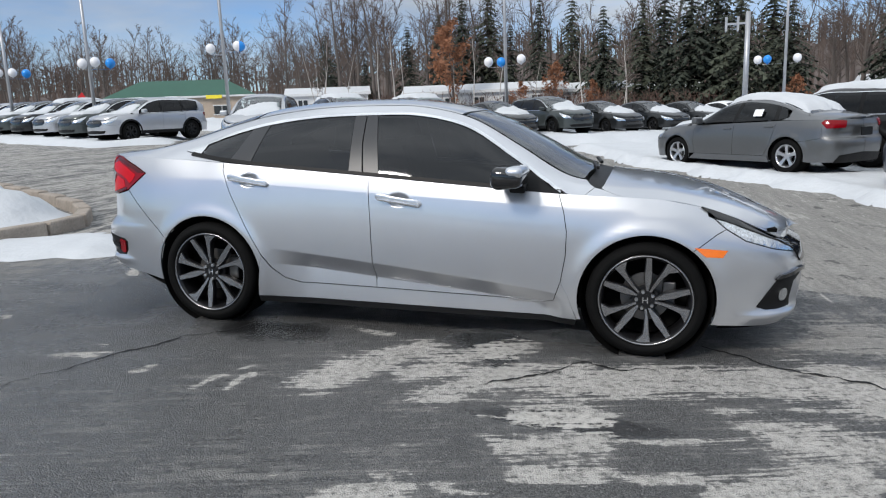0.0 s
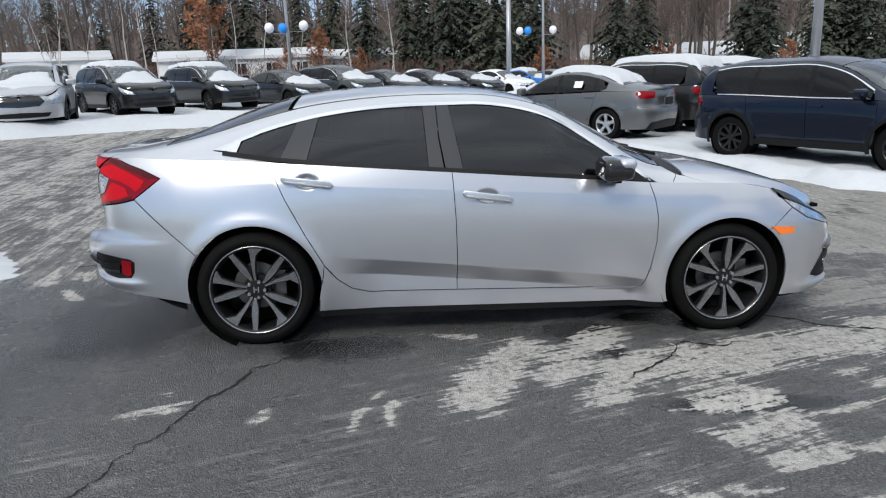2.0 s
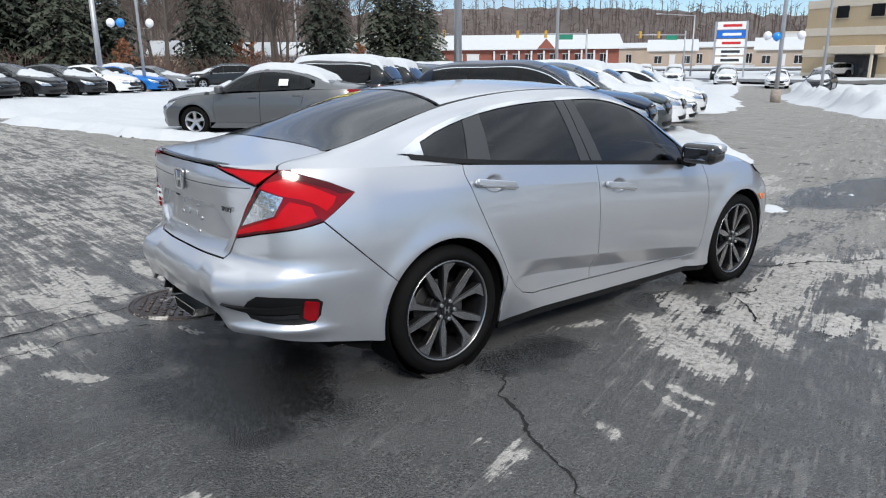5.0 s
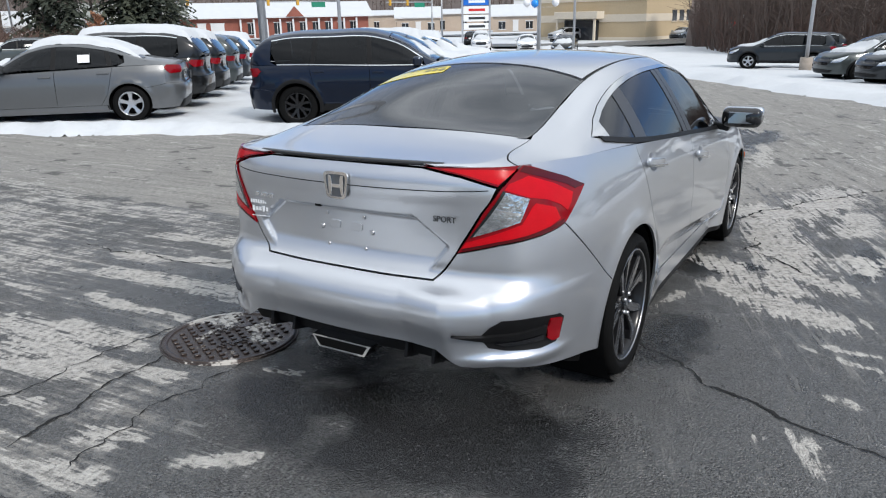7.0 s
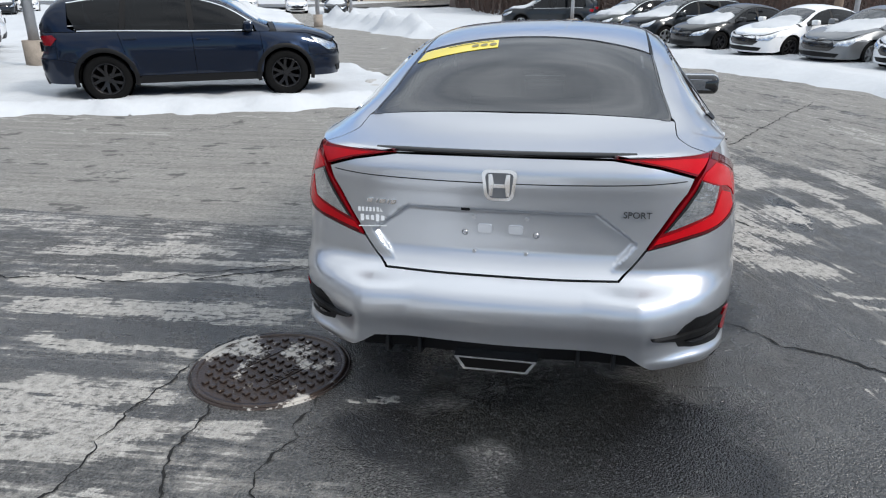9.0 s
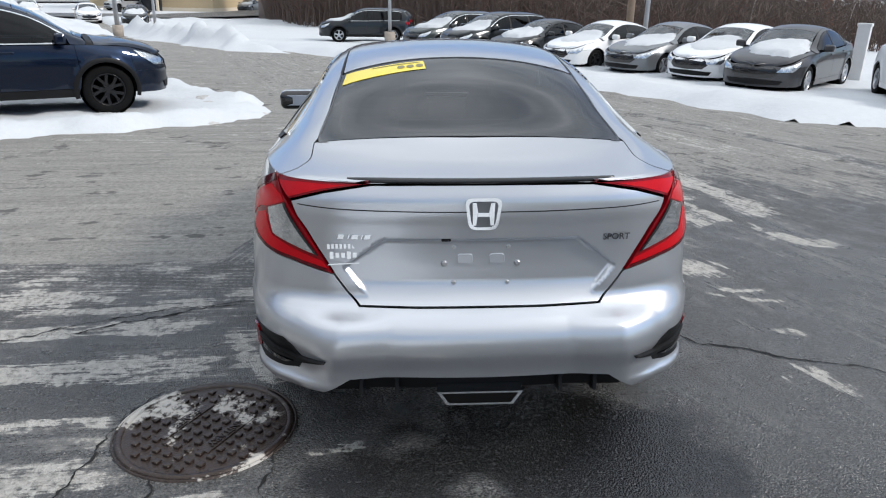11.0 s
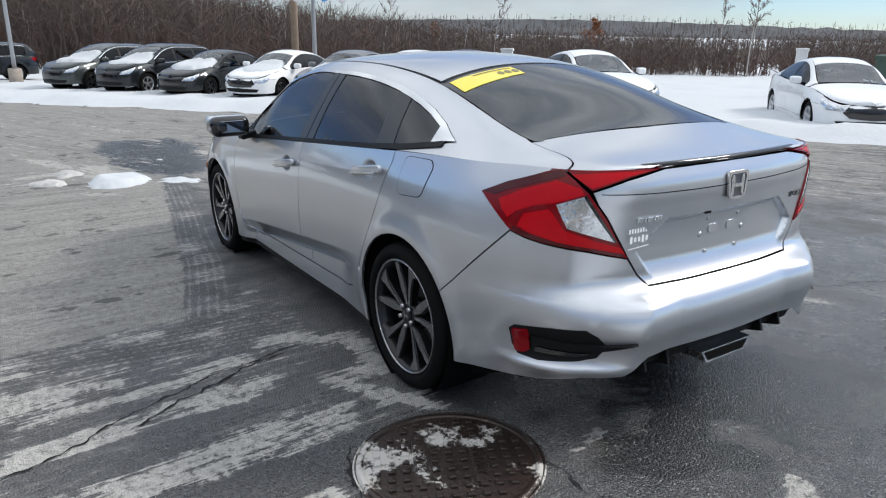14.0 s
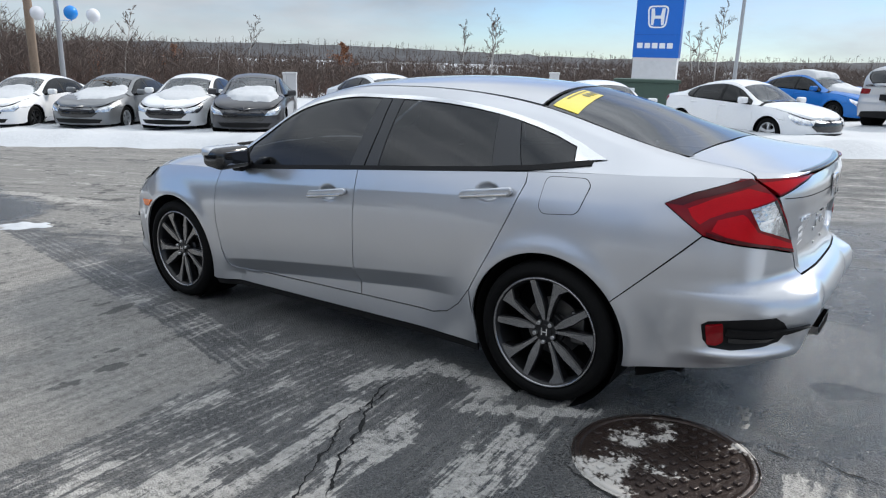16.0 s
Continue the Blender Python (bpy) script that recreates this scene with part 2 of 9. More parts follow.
# ---- ground ----
def asphalt():
    """Wet asphalt with dried salt: dark aggregate, grey film, pale crusts, damp sheen. Stain masks come with the ground sheet."""
    m = bpy.data.materials.new("salted_wet_asphalt")
    m.use_nodes = True
    nt = m.node_tree
    N, L = nt.nodes, nt.links
    b = N["Principled BSDF"]
    co = N.new("ShaderNodeTexCoord")

    def tex(scale, detail=6, rough=0.6, sx=1.0, sy=1.0, rot=0.0, loc=(0, 0, 0)):
        mp = N.new("ShaderNodeMapping")
        mp.inputs["Scale"].default_value, mp.inputs["Rotation"].default_value, mp.inputs["Location"].default_value = (sx, sy, 1), (0, 0, radians(rot)), loc
        n = N.new("ShaderNodeTexNoise")
        n.inputs["Scale"].default_value, n.inputs["Detail"].default_value, n.inputs["Roughness"].default_value = scale, detail, rough
        L.new(co.outputs["Object"], mp.inputs["Vector"])
        L.new(mp.outputs[0], n.inputs["Vector"])
        return n.outputs["Fac"]

    def smear(turn, length, width, scale, loc):
        mp = N.new("ShaderNodeMapping")
        mp.vector_type = "TEXTURE"
        mp.inputs["Rotation"].default_value, mp.inputs["Scale"].default_value, mp.inputs["Location"].default_value = (0, 0, radians(turn)), (length, width, 1), loc
        n = N.new("ShaderNodeTexNoise")
        n.inputs["Scale"].default_value, n.inputs["Detail"].default_value, n.inputs["Roughness"].default_value = scale, 6, 0.62
        L.new(co.outputs["Object"], mp.inputs["Vector"])
        L.new(mp.outputs[0], n.inputs["Vector"])
        return n.outputs["Fac"]

    def ramp(v, a, c, lo=0.0, hi=1.0):
        r = N.new("ShaderNodeMapRange")
        r.interpolation_type = "SMOOTHSTEP"
        r.inputs["From Min"].default_value, r.inputs["From Max"].default_value = a, c
        r.inputs["To Min"].default_value, r.inputs["To Max"].default_value = lo, hi
        L.new(v, r.inputs["Value"])
        return r.outputs[0]

    def op(kind, a, c):
        q = N.new("ShaderNodeMath")
        q.operation = kind
        for i, v in enumerate((a, c)):
            if isinstance(v, (int, float)):
                q.inputs[i].default_value = v
            else:
                L.new(v, q.inputs[i])
        return q.outputs[0]

    def mix(f, a, c):
        q = N.new("ShaderNodeMix")
        q.data_type = "RGBA"
        L.new(f, q.inputs[0])
        for i, v in ((6, a), (7, c)):
            if isinstance(v, tuple):
                q.inputs[i].default_value = (*v, 1)
            else:
                L.new(v, q.inputs[i])
        return q.outputs[2]

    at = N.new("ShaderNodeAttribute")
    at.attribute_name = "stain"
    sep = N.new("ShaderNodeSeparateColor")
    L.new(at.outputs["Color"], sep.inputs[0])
    a_salt, a_film, a_wet_shade = sep.outputs[0], sep.outputs[1], sep.outputs[2]
    vor = N.new("ShaderNodeTexVoronoi")
    vor.inputs["Scale"].default_value = 128
    L.new(co.outputs["Object"], vor.inputs["Vector"])
    vcol = N.new("ShaderNodeSeparateColor")
    L.new(vor.outputs["Color"], vcol.inputs[0])
    grain = tex(95, 4, 0.75)
    fine = tex(26, 6, 0.72)
    med = tex(4.0, 8, 0.70)
    big = tex(0.30, 5, 0.55)
    a_left = at.outputs["Alpha"]

    def both(length, width, scale, loc):
        """Smears that run ahead on one side of the silver car and across on the other."""
        q = N.new("ShaderNodeMix")
        L.new(a_left, q.inputs[0])
        L.new(smear(19, length, width, scale, loc), q.inputs[2])
        L.new(smear(94, length, width, scale, loc), q.inputs[3])
        return q.outputs[0]

    wide = both(2.6, 0.42, 1.0, (0, 0, 0))
    thin = both(1.7, 0.13, 1.0, (7, 3, 0))
    hair = both(0.30, 0.022, 1.0, (2, 9, 0))
    shred = both(0.55, 0.055, 1.0, (4, 1, 0))
    brk = op("ADD", op("MULTIPLY", op("SUBTRACT", med, 0.5), 1.25), op("MULTIPLY", op("SUBTRACT", fine, 0.5), 0.85))
    run = op("ADD", op("MULTIPLY", op("SUBTRACT", wide, 0.5), 1.7), op("MULTIPLY", op("SUBTRACT", thin, 0.5), 1.5))
    edge = op("ADD", op("ADD", op("MULTIPLY", run, 0.62), op("MULTIPLY", brk, 1.0)), op("MULTIPLY", op("SUBTRACT", shred, 0.5), 1.3))
    # tread print: bars and grooves along the tyre's way
    at2 = N.new("ShaderNodeAttribute")
    at2.attribute_name = "tread"
    sp2 = N.new("ShaderNodeSeparateColor")
    L.new(at2.outputs["Color"], sp2.inputs[0])
    t_on, t_u, t_v = sp2.outputs[0], sp2.outputs[1], sp2.outputs[2]
    bars = op("SINE", op("ADD", op("MULTIPLY", t_u, 150.0), op("MULTIPLY", op("SINE", op("MULTIPLY", t_v, 42.0), 0.0), 1.7)), 0.0)
    groove = op("COSINE", op("MULTIPLY", t_v, 118.0), 0.0)
    tread = op("MULTIPLY", ramp(op("ADD", op("ADD", op("MULTIPLY", bars, 0.28), op("MULTIPLY", groove, 0.85)), op("ADD", op("MULTIPLY", brk, 2.6), op("MULTIPLY", run, 1.4))), 0.2, 1.1), t_on)
    # salt crust: soft mask dragged into smears, with pores and hair-fine scratches
    salt = ramp(op("ADD", op("ADD", a_salt, edge), op("MULTIPLY", op("SUBTRACT", hair, 0.5), 1.3)), 0.52, 0.70)
    pores = ramp(op("ADD", op("ADD", op("MULTIPLY", grain, 0.36), op("MULTIPLY", fine, 0.36)), op("MULTIPLY", hair, 0.28)), 0.40, 0.49, 0.10, 1.0)
    salt = op("MULTIPLY", salt, pores)
    salt = op("MAXIMUM", salt, op("MULTIPLY", tread, 0.5))
    # grey dried film
    film = ramp(op("ADD", op("ADD", a_film, op("MULTIPLY", op("SUBTRACT", big, 0.5), 0.9)), op("MULTIPLY", edge, 1.0)), 0.36, 0.66)
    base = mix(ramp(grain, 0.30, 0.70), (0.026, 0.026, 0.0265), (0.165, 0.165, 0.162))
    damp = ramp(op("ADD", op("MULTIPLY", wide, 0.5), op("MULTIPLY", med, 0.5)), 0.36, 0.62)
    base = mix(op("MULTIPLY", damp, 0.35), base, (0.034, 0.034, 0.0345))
    # the wettest ground goes near black; at the tail this paints shade too
    base = mix(ramp(a_wet_shade, 0.40, 1.0, 0.0, 0.92), base, (0.008, 0.008, 0.0085))
    # pale stones in the aggregate; glints on the grain are painted in with them
    specks = ramp(vcol.outputs[0], 0.91, 0.985)
    base = mix(op("MULTIPLY", specks, ramp(a_wet_shade, 0.1, 0.9, 0.60, 0.14)), base, (0.24, 0.24, 0.235))
    filmc = mix(ramp(op("ADD", op("MULTIPLY", fine, 0.6), op("MULTIPLY", thin, 0.4)), 0.34, 0.64), (0.195, 0.189, 0.176), (0.41, 0.394, 0.366))
    color = mix(op("MULTIPLY", film, ramp(op("ADD", op("MULTIPLY", grain, 0.6), op("MULTIPLY", hair, 0.4)), 0.30, 0.56, 0.45, 1.0)), base, filmc)
    haze = op("MULTIPLY", ramp(op("ADD", op("ADD", op("MULTIPLY", a_salt, 0.45), edge), op("MULTIPLY", op("SUBTRACT", hair, 0.5), 1.5)), 0.02, 0.50), op("SUBTRACT", 1.0, ramp(a_wet_shade, 0.15, 1.0)))
    color = mix(op("MULTIPLY", haze, 0.78), color, (0.225, 0.220, 0.209))
    color = mix(salt, color, mix(ramp(fine, 0.32, 0.66), (0.34, 0.328, 0.305), (0.52, 0.502, 0.472)))
    spots = op("MULTIPLY", ramp(op("ADD", op("MULTIPLY", tex(2.6, 5, 0.6, 1.0, 1.0, 20, (9, 2, 0)), 0.6), op("MULTIPLY", thin, 0.4)), 0.575, 0.61), film)
    color = mix(op("MULTIPLY", spots, 0.72), color, (0.05, 0.05, 0.052))
    L.new(color, b.inputs["Base Color"])
    dry = op("MAXIMUM", op("MAXIMUM", salt, op("MULTIPLY", haze, 0.45)), op("MULTIPLY", film, 0.85))
    wet = op("MULTIPLY", op("SUBTRACT", 1.0, dry), op("ADD", op("MULTIPLY", damp, 0.35), op("ADD", 0.20, op("MULTIPLY", a_wet_shade, 0.50))))
    L.new(ramp(wet, 0.0, 0.8, 0.76, 0.17), b.inputs["Roughness"])
    L.new(ramp(wet, 0.0, 1.0, 0.30, 0.75), b.inputs["Specular IOR Level"])
    bp = N.new("ShaderNodeBump")
    bp.inputs["Strength"].default_value, bp.inputs["Distance"].default_value = 0.60, 0.012
    h = op("ADD", op("MULTIPLY", vor.outputs["Distance"], -0.8), op("MULTIPLY", grain, 0.45))
    L.new(op("ADD", h, op("MULTIPLY", salt, 0.25)), bp.inputs["Height"])
    L.new(ramp(a_wet_shade, 0.55, 1.0, 0.90, 0.60), bp.inputs["Strength"])
    L.new(bp.outputs[0], b.inputs["Normal"])
    return m


M_ASPHALT = asphalt()


def raw_mesh(name, verts, faces, smooth_shade=True):
    me = bpy.data.meshes.new(name)
    me.from_pydata([tuple(v) for v in verts], [], [tuple(f) for f in faces])
    me.update()
    if smooth_shade:
        me.polygons.foreach_set("use_smooth", [True] * len(me.polygons))
    return me


def seg_dist(x, y, x0, y0, x1, y1):
    ex, ey = x1 - x0, y1 - y0
    t = np.clip(((x - x0) * ex + (y - y0) * ey) / (ex * ex + ey * ey), 0, 1)
    return np.hypot(x - x0 - t * ex, y - y0 - t * ey)


LATTICE = np.random.default_rng(11).uniform(-1, 1, (256, 256))


def noise2(x, y, scale, seed=0.0):
    """Smooth fractal noise on arrays, about -1 to 1."""
    out, amp = np.zeros(np.shape(x)), 0.6
    u, w = x * scale + 37.7 * seed, y * scale - 19.3 * seed
    for _ in range(4):
        i, j = np.floor(u).astype(int), np.floor(w).astype(int)
        fu, fw = u - i, w - j
        fu, fw = fu * fu * (3 - 2 * fu), fw * fw * (3 - 2 * fw)
        g = lambda a, c: LATTICE[a % 256, c % 256]  # noqa: E731
        out += amp * ((g(i, j) * (1 - fu) + g(i + 1, j) * fu) * (1 - fw) + (g(i, j + 1) * (1 - fu) + g(i + 1, j + 1) * fu) * fw)
        u, w, amp = u * 2.03 + 5.1, w * 2.03 + 1.7, amp * 0.5
    return out


# dried salt crusts: two ends of each streak and its half width; beside the right-hand doors, the small ones, and on the left
CRUSTS_RIGHT = [
    (0.25, -1.38, 0.63, -0.89, 0.15), (0.37, -1.65, 1.06, -1.09, 0.12), (0.68, -1.31, 1.94, -0.97, 0.17), (0.96, -1.38, 1.99, -1.17, 0.13), (1.92, -1.03, 2.48, -1.10, 0.18),
    (0.83, -1.76, 1.14, -1.71, 0.10), (0.81, -2.06, 1.15, -1.93, 0.09), (0.95, -2.28, 1.16, -2.24, 0.08), (1.60, -2.22, 2.11, -2.07, 0.09), (1.97, -1.71, 2.56, -1.71, 0.16),
    (-0.26, -1.69, 0.12, -1.02, 0.13), (2.18, -0.72, 2.60, -0.94, 0.13), (2.4, -1.30, 3.8, -1.55, 0.22), (1.2, -2.75, 2.6, -2.5, 0.14), (0.30, -2.72, 0.42, -2.55, 0.10),
]
CRUSTS_SMALL = [
    (0.63, -1.84, 0.72, -1.81, 0.05), (1.14, -1.97, 1.61, -1.84, 0.05), (1.61, -1.83, 1.77, -1.80, 0.06), (1.16, -2.20, 1.59, -2.18, 0.05), (1.71, -1.52, 1.86, -1.52, 0.06), (2.01, -1.41, 2.17, -1.39, 0.05),
    (0.63, -2.48, 0.94, -2.43, 0.04), (-1.83, -1.70, -1.62, -1.53, 0.08), (-1.19, -1.80, -1.14, -1.66, 0.045), (-0.82, -1.91, -0.63, -1.52, 0.035), (-0.60, -1.85, -0.57, -1.61, 0.035), (-2.76, -1.11, -2.70, -1.16, 0.05),
    (-0.46, -0.72, -0.16, -0.84, 0.08), (-1.71, -1.46, -1.66, -1.66, 0.08),
]
CRUSTS_LEFT = [
    (-0.75, 3.12, -0.56, 2.14, 0.12), (-0.82, 2.33, -0.68, 1.40, 0.07), (-1.21, 2.9, -0.99, 1.38, 0.09), (-1.60, 2.6, -1.42, 1.28, 0.12), (-1.93, 2.3, -1.89, 1.45, 0.05), (-2.40, 2.3, -2.33, 1.45, 0.12),
    (-2.58, 2.0, -2.52, 1.27, 0.09), (-2.42, 1.09, -2.40, 0.88, 0.05), (-2.14, 0.62, -2.12, 0.45, 0.025), (-2.76, 1.9, -2.67, 1.34, 0.08), (-0.46, 2.45, -0.57, 1.94, 0.05), (-1.13, 1.02, -1.12, 0.86, 0.07),
    (-1.42, 1.02, -1.46, 0.83, 0.05), (-0.55, 1.18, -0.67, 0.95, 0.09), (-0.70, 0.83, -1.13, 0.89, 0.08), (-1.10, 1.13, -1.61, 0.84, 0.05), (-0.27, 2.57, -0.26, 2.15, 0.04),
]
CRUSTS_BEYOND = [
    (-2.93, 0.78, -2.82, 0.62, 0.07), (-2.87, 0.31, -2.77, 0.14, 0.05), (-2.98, 1.35, -2.90, 1.23, 0.06), (-3.13, 0.73, -3.10, 0.53, 0.06), (5.75, 1.99, 5.97, 1.46, 0.13),
    (5.43, 1.17, 6.22, 1.16, 0.16), (4.78, 0.60, 4.47, 0.28, 0.09), (5.13, -0.62, 6.88, -0.42, 0.14), (5.06, 0.97, 4.77, 0.74, 0.09), (7.5, 1.8, 6.4, 1.5, 0.12), (4.4, 1.5, 4.0, 1.15, 0.10),
]
# tyre prints: corners of the way, half width and strength
PRINTS = [
    ([(0.02, 1.35), (0.45, 1.24), (1.05, 1.10), (1.84, 0.98), (2.6, 0.84), (4.9, 0.50)], 0.12, 1.0),
    ([(-0.22, 4.2), (-0.20, 2.6), (-0.24, 1.9), (-0.33, 1.0)], 0.20, 1.0),
    ([(-0.05, 1.9), (0.02, 1.4), (0.05, 0.9)], 0.10, 0.5),
    ([(2.2, -0.62), (5.0, -0.35), (9.0, 0.8), (14.0, 3.0)], 0.11, 0.4),
    ([(-6.4, 4.5), (-3.0, 5.2), (1.0, 4.4), (5.0, 2.0), (9.0, -1.0)], 0.11, 0.6),
    ([(-6.0, 6.0), (-3.0, 6.7), (1.4, 5.9), (5.8, 3.4), (10.0, 0.3)], 0.11, 0.6),
    ([(-4.6, -3.0), (-1.0, -5.2), (4.0, -5.0), (9.0, -3.2), (16.0, 0.5)], 0.11, 0.6),
]


def stains(x, y):
    """Salt crust, grey film, wetness with the tail's painted shade, and lie of the smears at a place; then the tyre
    prints with the way along and across them.
    """
    wob = noise2(x, y, 1.3, 2.0)
    salt = np.zeros_like(x)
    wx, wy = x + 0.07 * noise2(x, y, 2.9, 7.0) + 0.03 * wob, y + 0.06 * noise2(x, y, 2.7, 5.0)
    for peak, rows in ((1.0, CRUSTS_RIGHT), (0.78, CRUSTS_SMALL), (0.97, CRUSTS_LEFT), (0.95, CRUSTS_BEYOND)):
        for x0, y0, x1, y1, w in rows:
            salt = np.maximum(salt, peak - 0.40 * seg_dist(wx, wy, x0, y0, x1, y1) / w)
    r = np.hypot(x, y)
    left = smooth(-0.3, 0.6, y - 0.35 * np.maximum(0, x - 2.0))
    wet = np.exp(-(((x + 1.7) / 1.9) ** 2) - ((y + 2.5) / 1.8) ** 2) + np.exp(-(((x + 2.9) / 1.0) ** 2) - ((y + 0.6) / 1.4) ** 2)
    # under the car film and crust are left off, so its shade is partly colour
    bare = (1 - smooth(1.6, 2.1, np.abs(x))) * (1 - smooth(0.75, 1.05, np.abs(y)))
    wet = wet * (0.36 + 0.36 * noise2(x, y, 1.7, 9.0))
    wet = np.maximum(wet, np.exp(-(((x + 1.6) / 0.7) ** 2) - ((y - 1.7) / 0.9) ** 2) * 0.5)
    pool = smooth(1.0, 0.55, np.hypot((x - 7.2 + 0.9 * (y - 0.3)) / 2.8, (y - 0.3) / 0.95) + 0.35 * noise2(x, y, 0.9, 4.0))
    # meltwater off the sills and tail; the tail's pool also paints the bumper's shade
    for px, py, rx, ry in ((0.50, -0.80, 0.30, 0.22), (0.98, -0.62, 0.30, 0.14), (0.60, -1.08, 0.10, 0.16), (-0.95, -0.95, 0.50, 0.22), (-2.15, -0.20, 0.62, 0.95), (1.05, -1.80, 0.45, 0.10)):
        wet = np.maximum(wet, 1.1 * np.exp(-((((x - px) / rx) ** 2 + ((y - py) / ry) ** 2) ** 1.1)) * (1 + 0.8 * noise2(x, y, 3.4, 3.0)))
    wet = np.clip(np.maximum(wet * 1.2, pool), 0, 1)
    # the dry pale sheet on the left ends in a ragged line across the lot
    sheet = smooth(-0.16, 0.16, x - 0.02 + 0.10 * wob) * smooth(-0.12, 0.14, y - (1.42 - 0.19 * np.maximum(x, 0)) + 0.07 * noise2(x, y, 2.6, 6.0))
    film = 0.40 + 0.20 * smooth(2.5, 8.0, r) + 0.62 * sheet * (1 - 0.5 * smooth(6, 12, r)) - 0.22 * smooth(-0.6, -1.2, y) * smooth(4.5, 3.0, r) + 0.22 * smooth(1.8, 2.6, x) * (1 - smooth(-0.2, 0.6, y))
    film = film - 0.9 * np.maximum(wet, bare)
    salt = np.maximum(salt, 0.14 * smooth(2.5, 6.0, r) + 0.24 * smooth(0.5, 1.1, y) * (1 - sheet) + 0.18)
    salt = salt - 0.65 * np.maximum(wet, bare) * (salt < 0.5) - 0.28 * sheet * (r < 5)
    on, u, v = np.zeros_like(x), np.zeros_like(x), np.zeros_like(x)
    for pts, w, k in PRINTS:
        run = 0.0
        for (x0, y0), (x1, y1) in zip(pts, pts[1:]):
            ln = math.hypot(x1 - x0, y1 - y0)
            ex, ey = (x1 - x0) / ln, (y1 - y0) / ln
            a, c = (x - x0) * ex + (y - y0) * ey, (y - y0) * ex - (x - x0) * ey
            m = k * (1 - smooth(w * 0.9, w * 1.25, np.abs(c))) * ((a > -0.05) & (a < ln + 0.05))
            near = (np.abs(c) < w * 2.2) & (a > -0.1) & (a < ln + 0.1) & (m >= on)
            u, v, on = np.where(near, run + a, u), np.where(near, c, v), np.where(near, m, on)
            run += ln
    film = film - 0.65 * on
    return np.clip(salt, -0.5, 1.1), np.clip(film, -0.5, 1), wet, left, on, u, v


def ground_sheet():
    radii = [0.0]
    while radii[-1] < 2600:
        radii.append(radii[-1] + max(0.035 if radii[-1] < 4.2 else 0.08 if radii[-1] < 7 else 0.3, radii[-1] * (0.010 if radii[-1] < 7 else 0.06)))
    seg = 512
    a = 2 * math.pi * np.arange(seg) / seg
    v = np.vstack([[(0, 0)]] + [np.c_[r * np.cos(a), r * np.sin(a)] for r in radii[1:]])
    z = ground_z(v[:, 0], v[:, 1])
    f = [(0, 1 + k, 1 + (k + 1) % seg) for k in range(seg)]
    for i in range(len(radii) - 2):
        b, c = 1 + i * seg, 1 + (i + 1) * seg
        f += [(b + k, c + k, c + (k + 1) % seg, b + (k + 1) % seg) for k in range(seg)]
    me = raw_mesh("ground", np.c_[v, z], f)
    me.materials.append(M_ASPHALT)
    me.materials.append(M_SNOW)
    far = np.hypot(*v.T) > 62
    me.polygons.foreach_set("material_index", [int(far[p.vertices[0]]) for p in me.polygons])
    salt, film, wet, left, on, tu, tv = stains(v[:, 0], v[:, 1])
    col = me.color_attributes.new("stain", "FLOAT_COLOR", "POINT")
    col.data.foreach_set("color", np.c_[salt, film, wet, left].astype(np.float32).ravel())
    tc = me.color_attributes.new("tread", "FLOAT_COLOR", "POINT")
    tc.data.foreach_set("color", np.c_[on, tu, tv, np.ones(len(v))].astype(np.float32).ravel())
    return tagged(new("ground", me), "wet salted asphalt of a car lot, snow beyond", "ground", kind="structure")


ground = ground_sheet()


def poly_sd(px, py, poly):
    """Signed distance to a polygon, negative inside."""
    d = np.full(px.shape, 1e9)
    inside = np.zeros(px.shape, bool)
    n = len(poly)
    for i in range(n):
        (x0, y0), (x1, y1) = poly[i], poly[(i + 1) % n]
        ex, ey = x1 - x0, y1 - y0
        t = np.clip(((px - x0) * ex + (py - y0) * ey) / max(ex * ex + ey * ey, 1e-12), 0, 1)
        d = np.minimum(d, np.hypot(px - x0 - t * ex, py - y0 - t * ey))
        cross = (y0 > py) != (y1 > py)
        with np.errstate(divide="ignore", invalid="ignore"):
            inside ^= cross & (px < (x1 - x0) * (py - y0) / (y1 - y0 + 1e-12) + x0)
    return np.where(inside, -d, d)


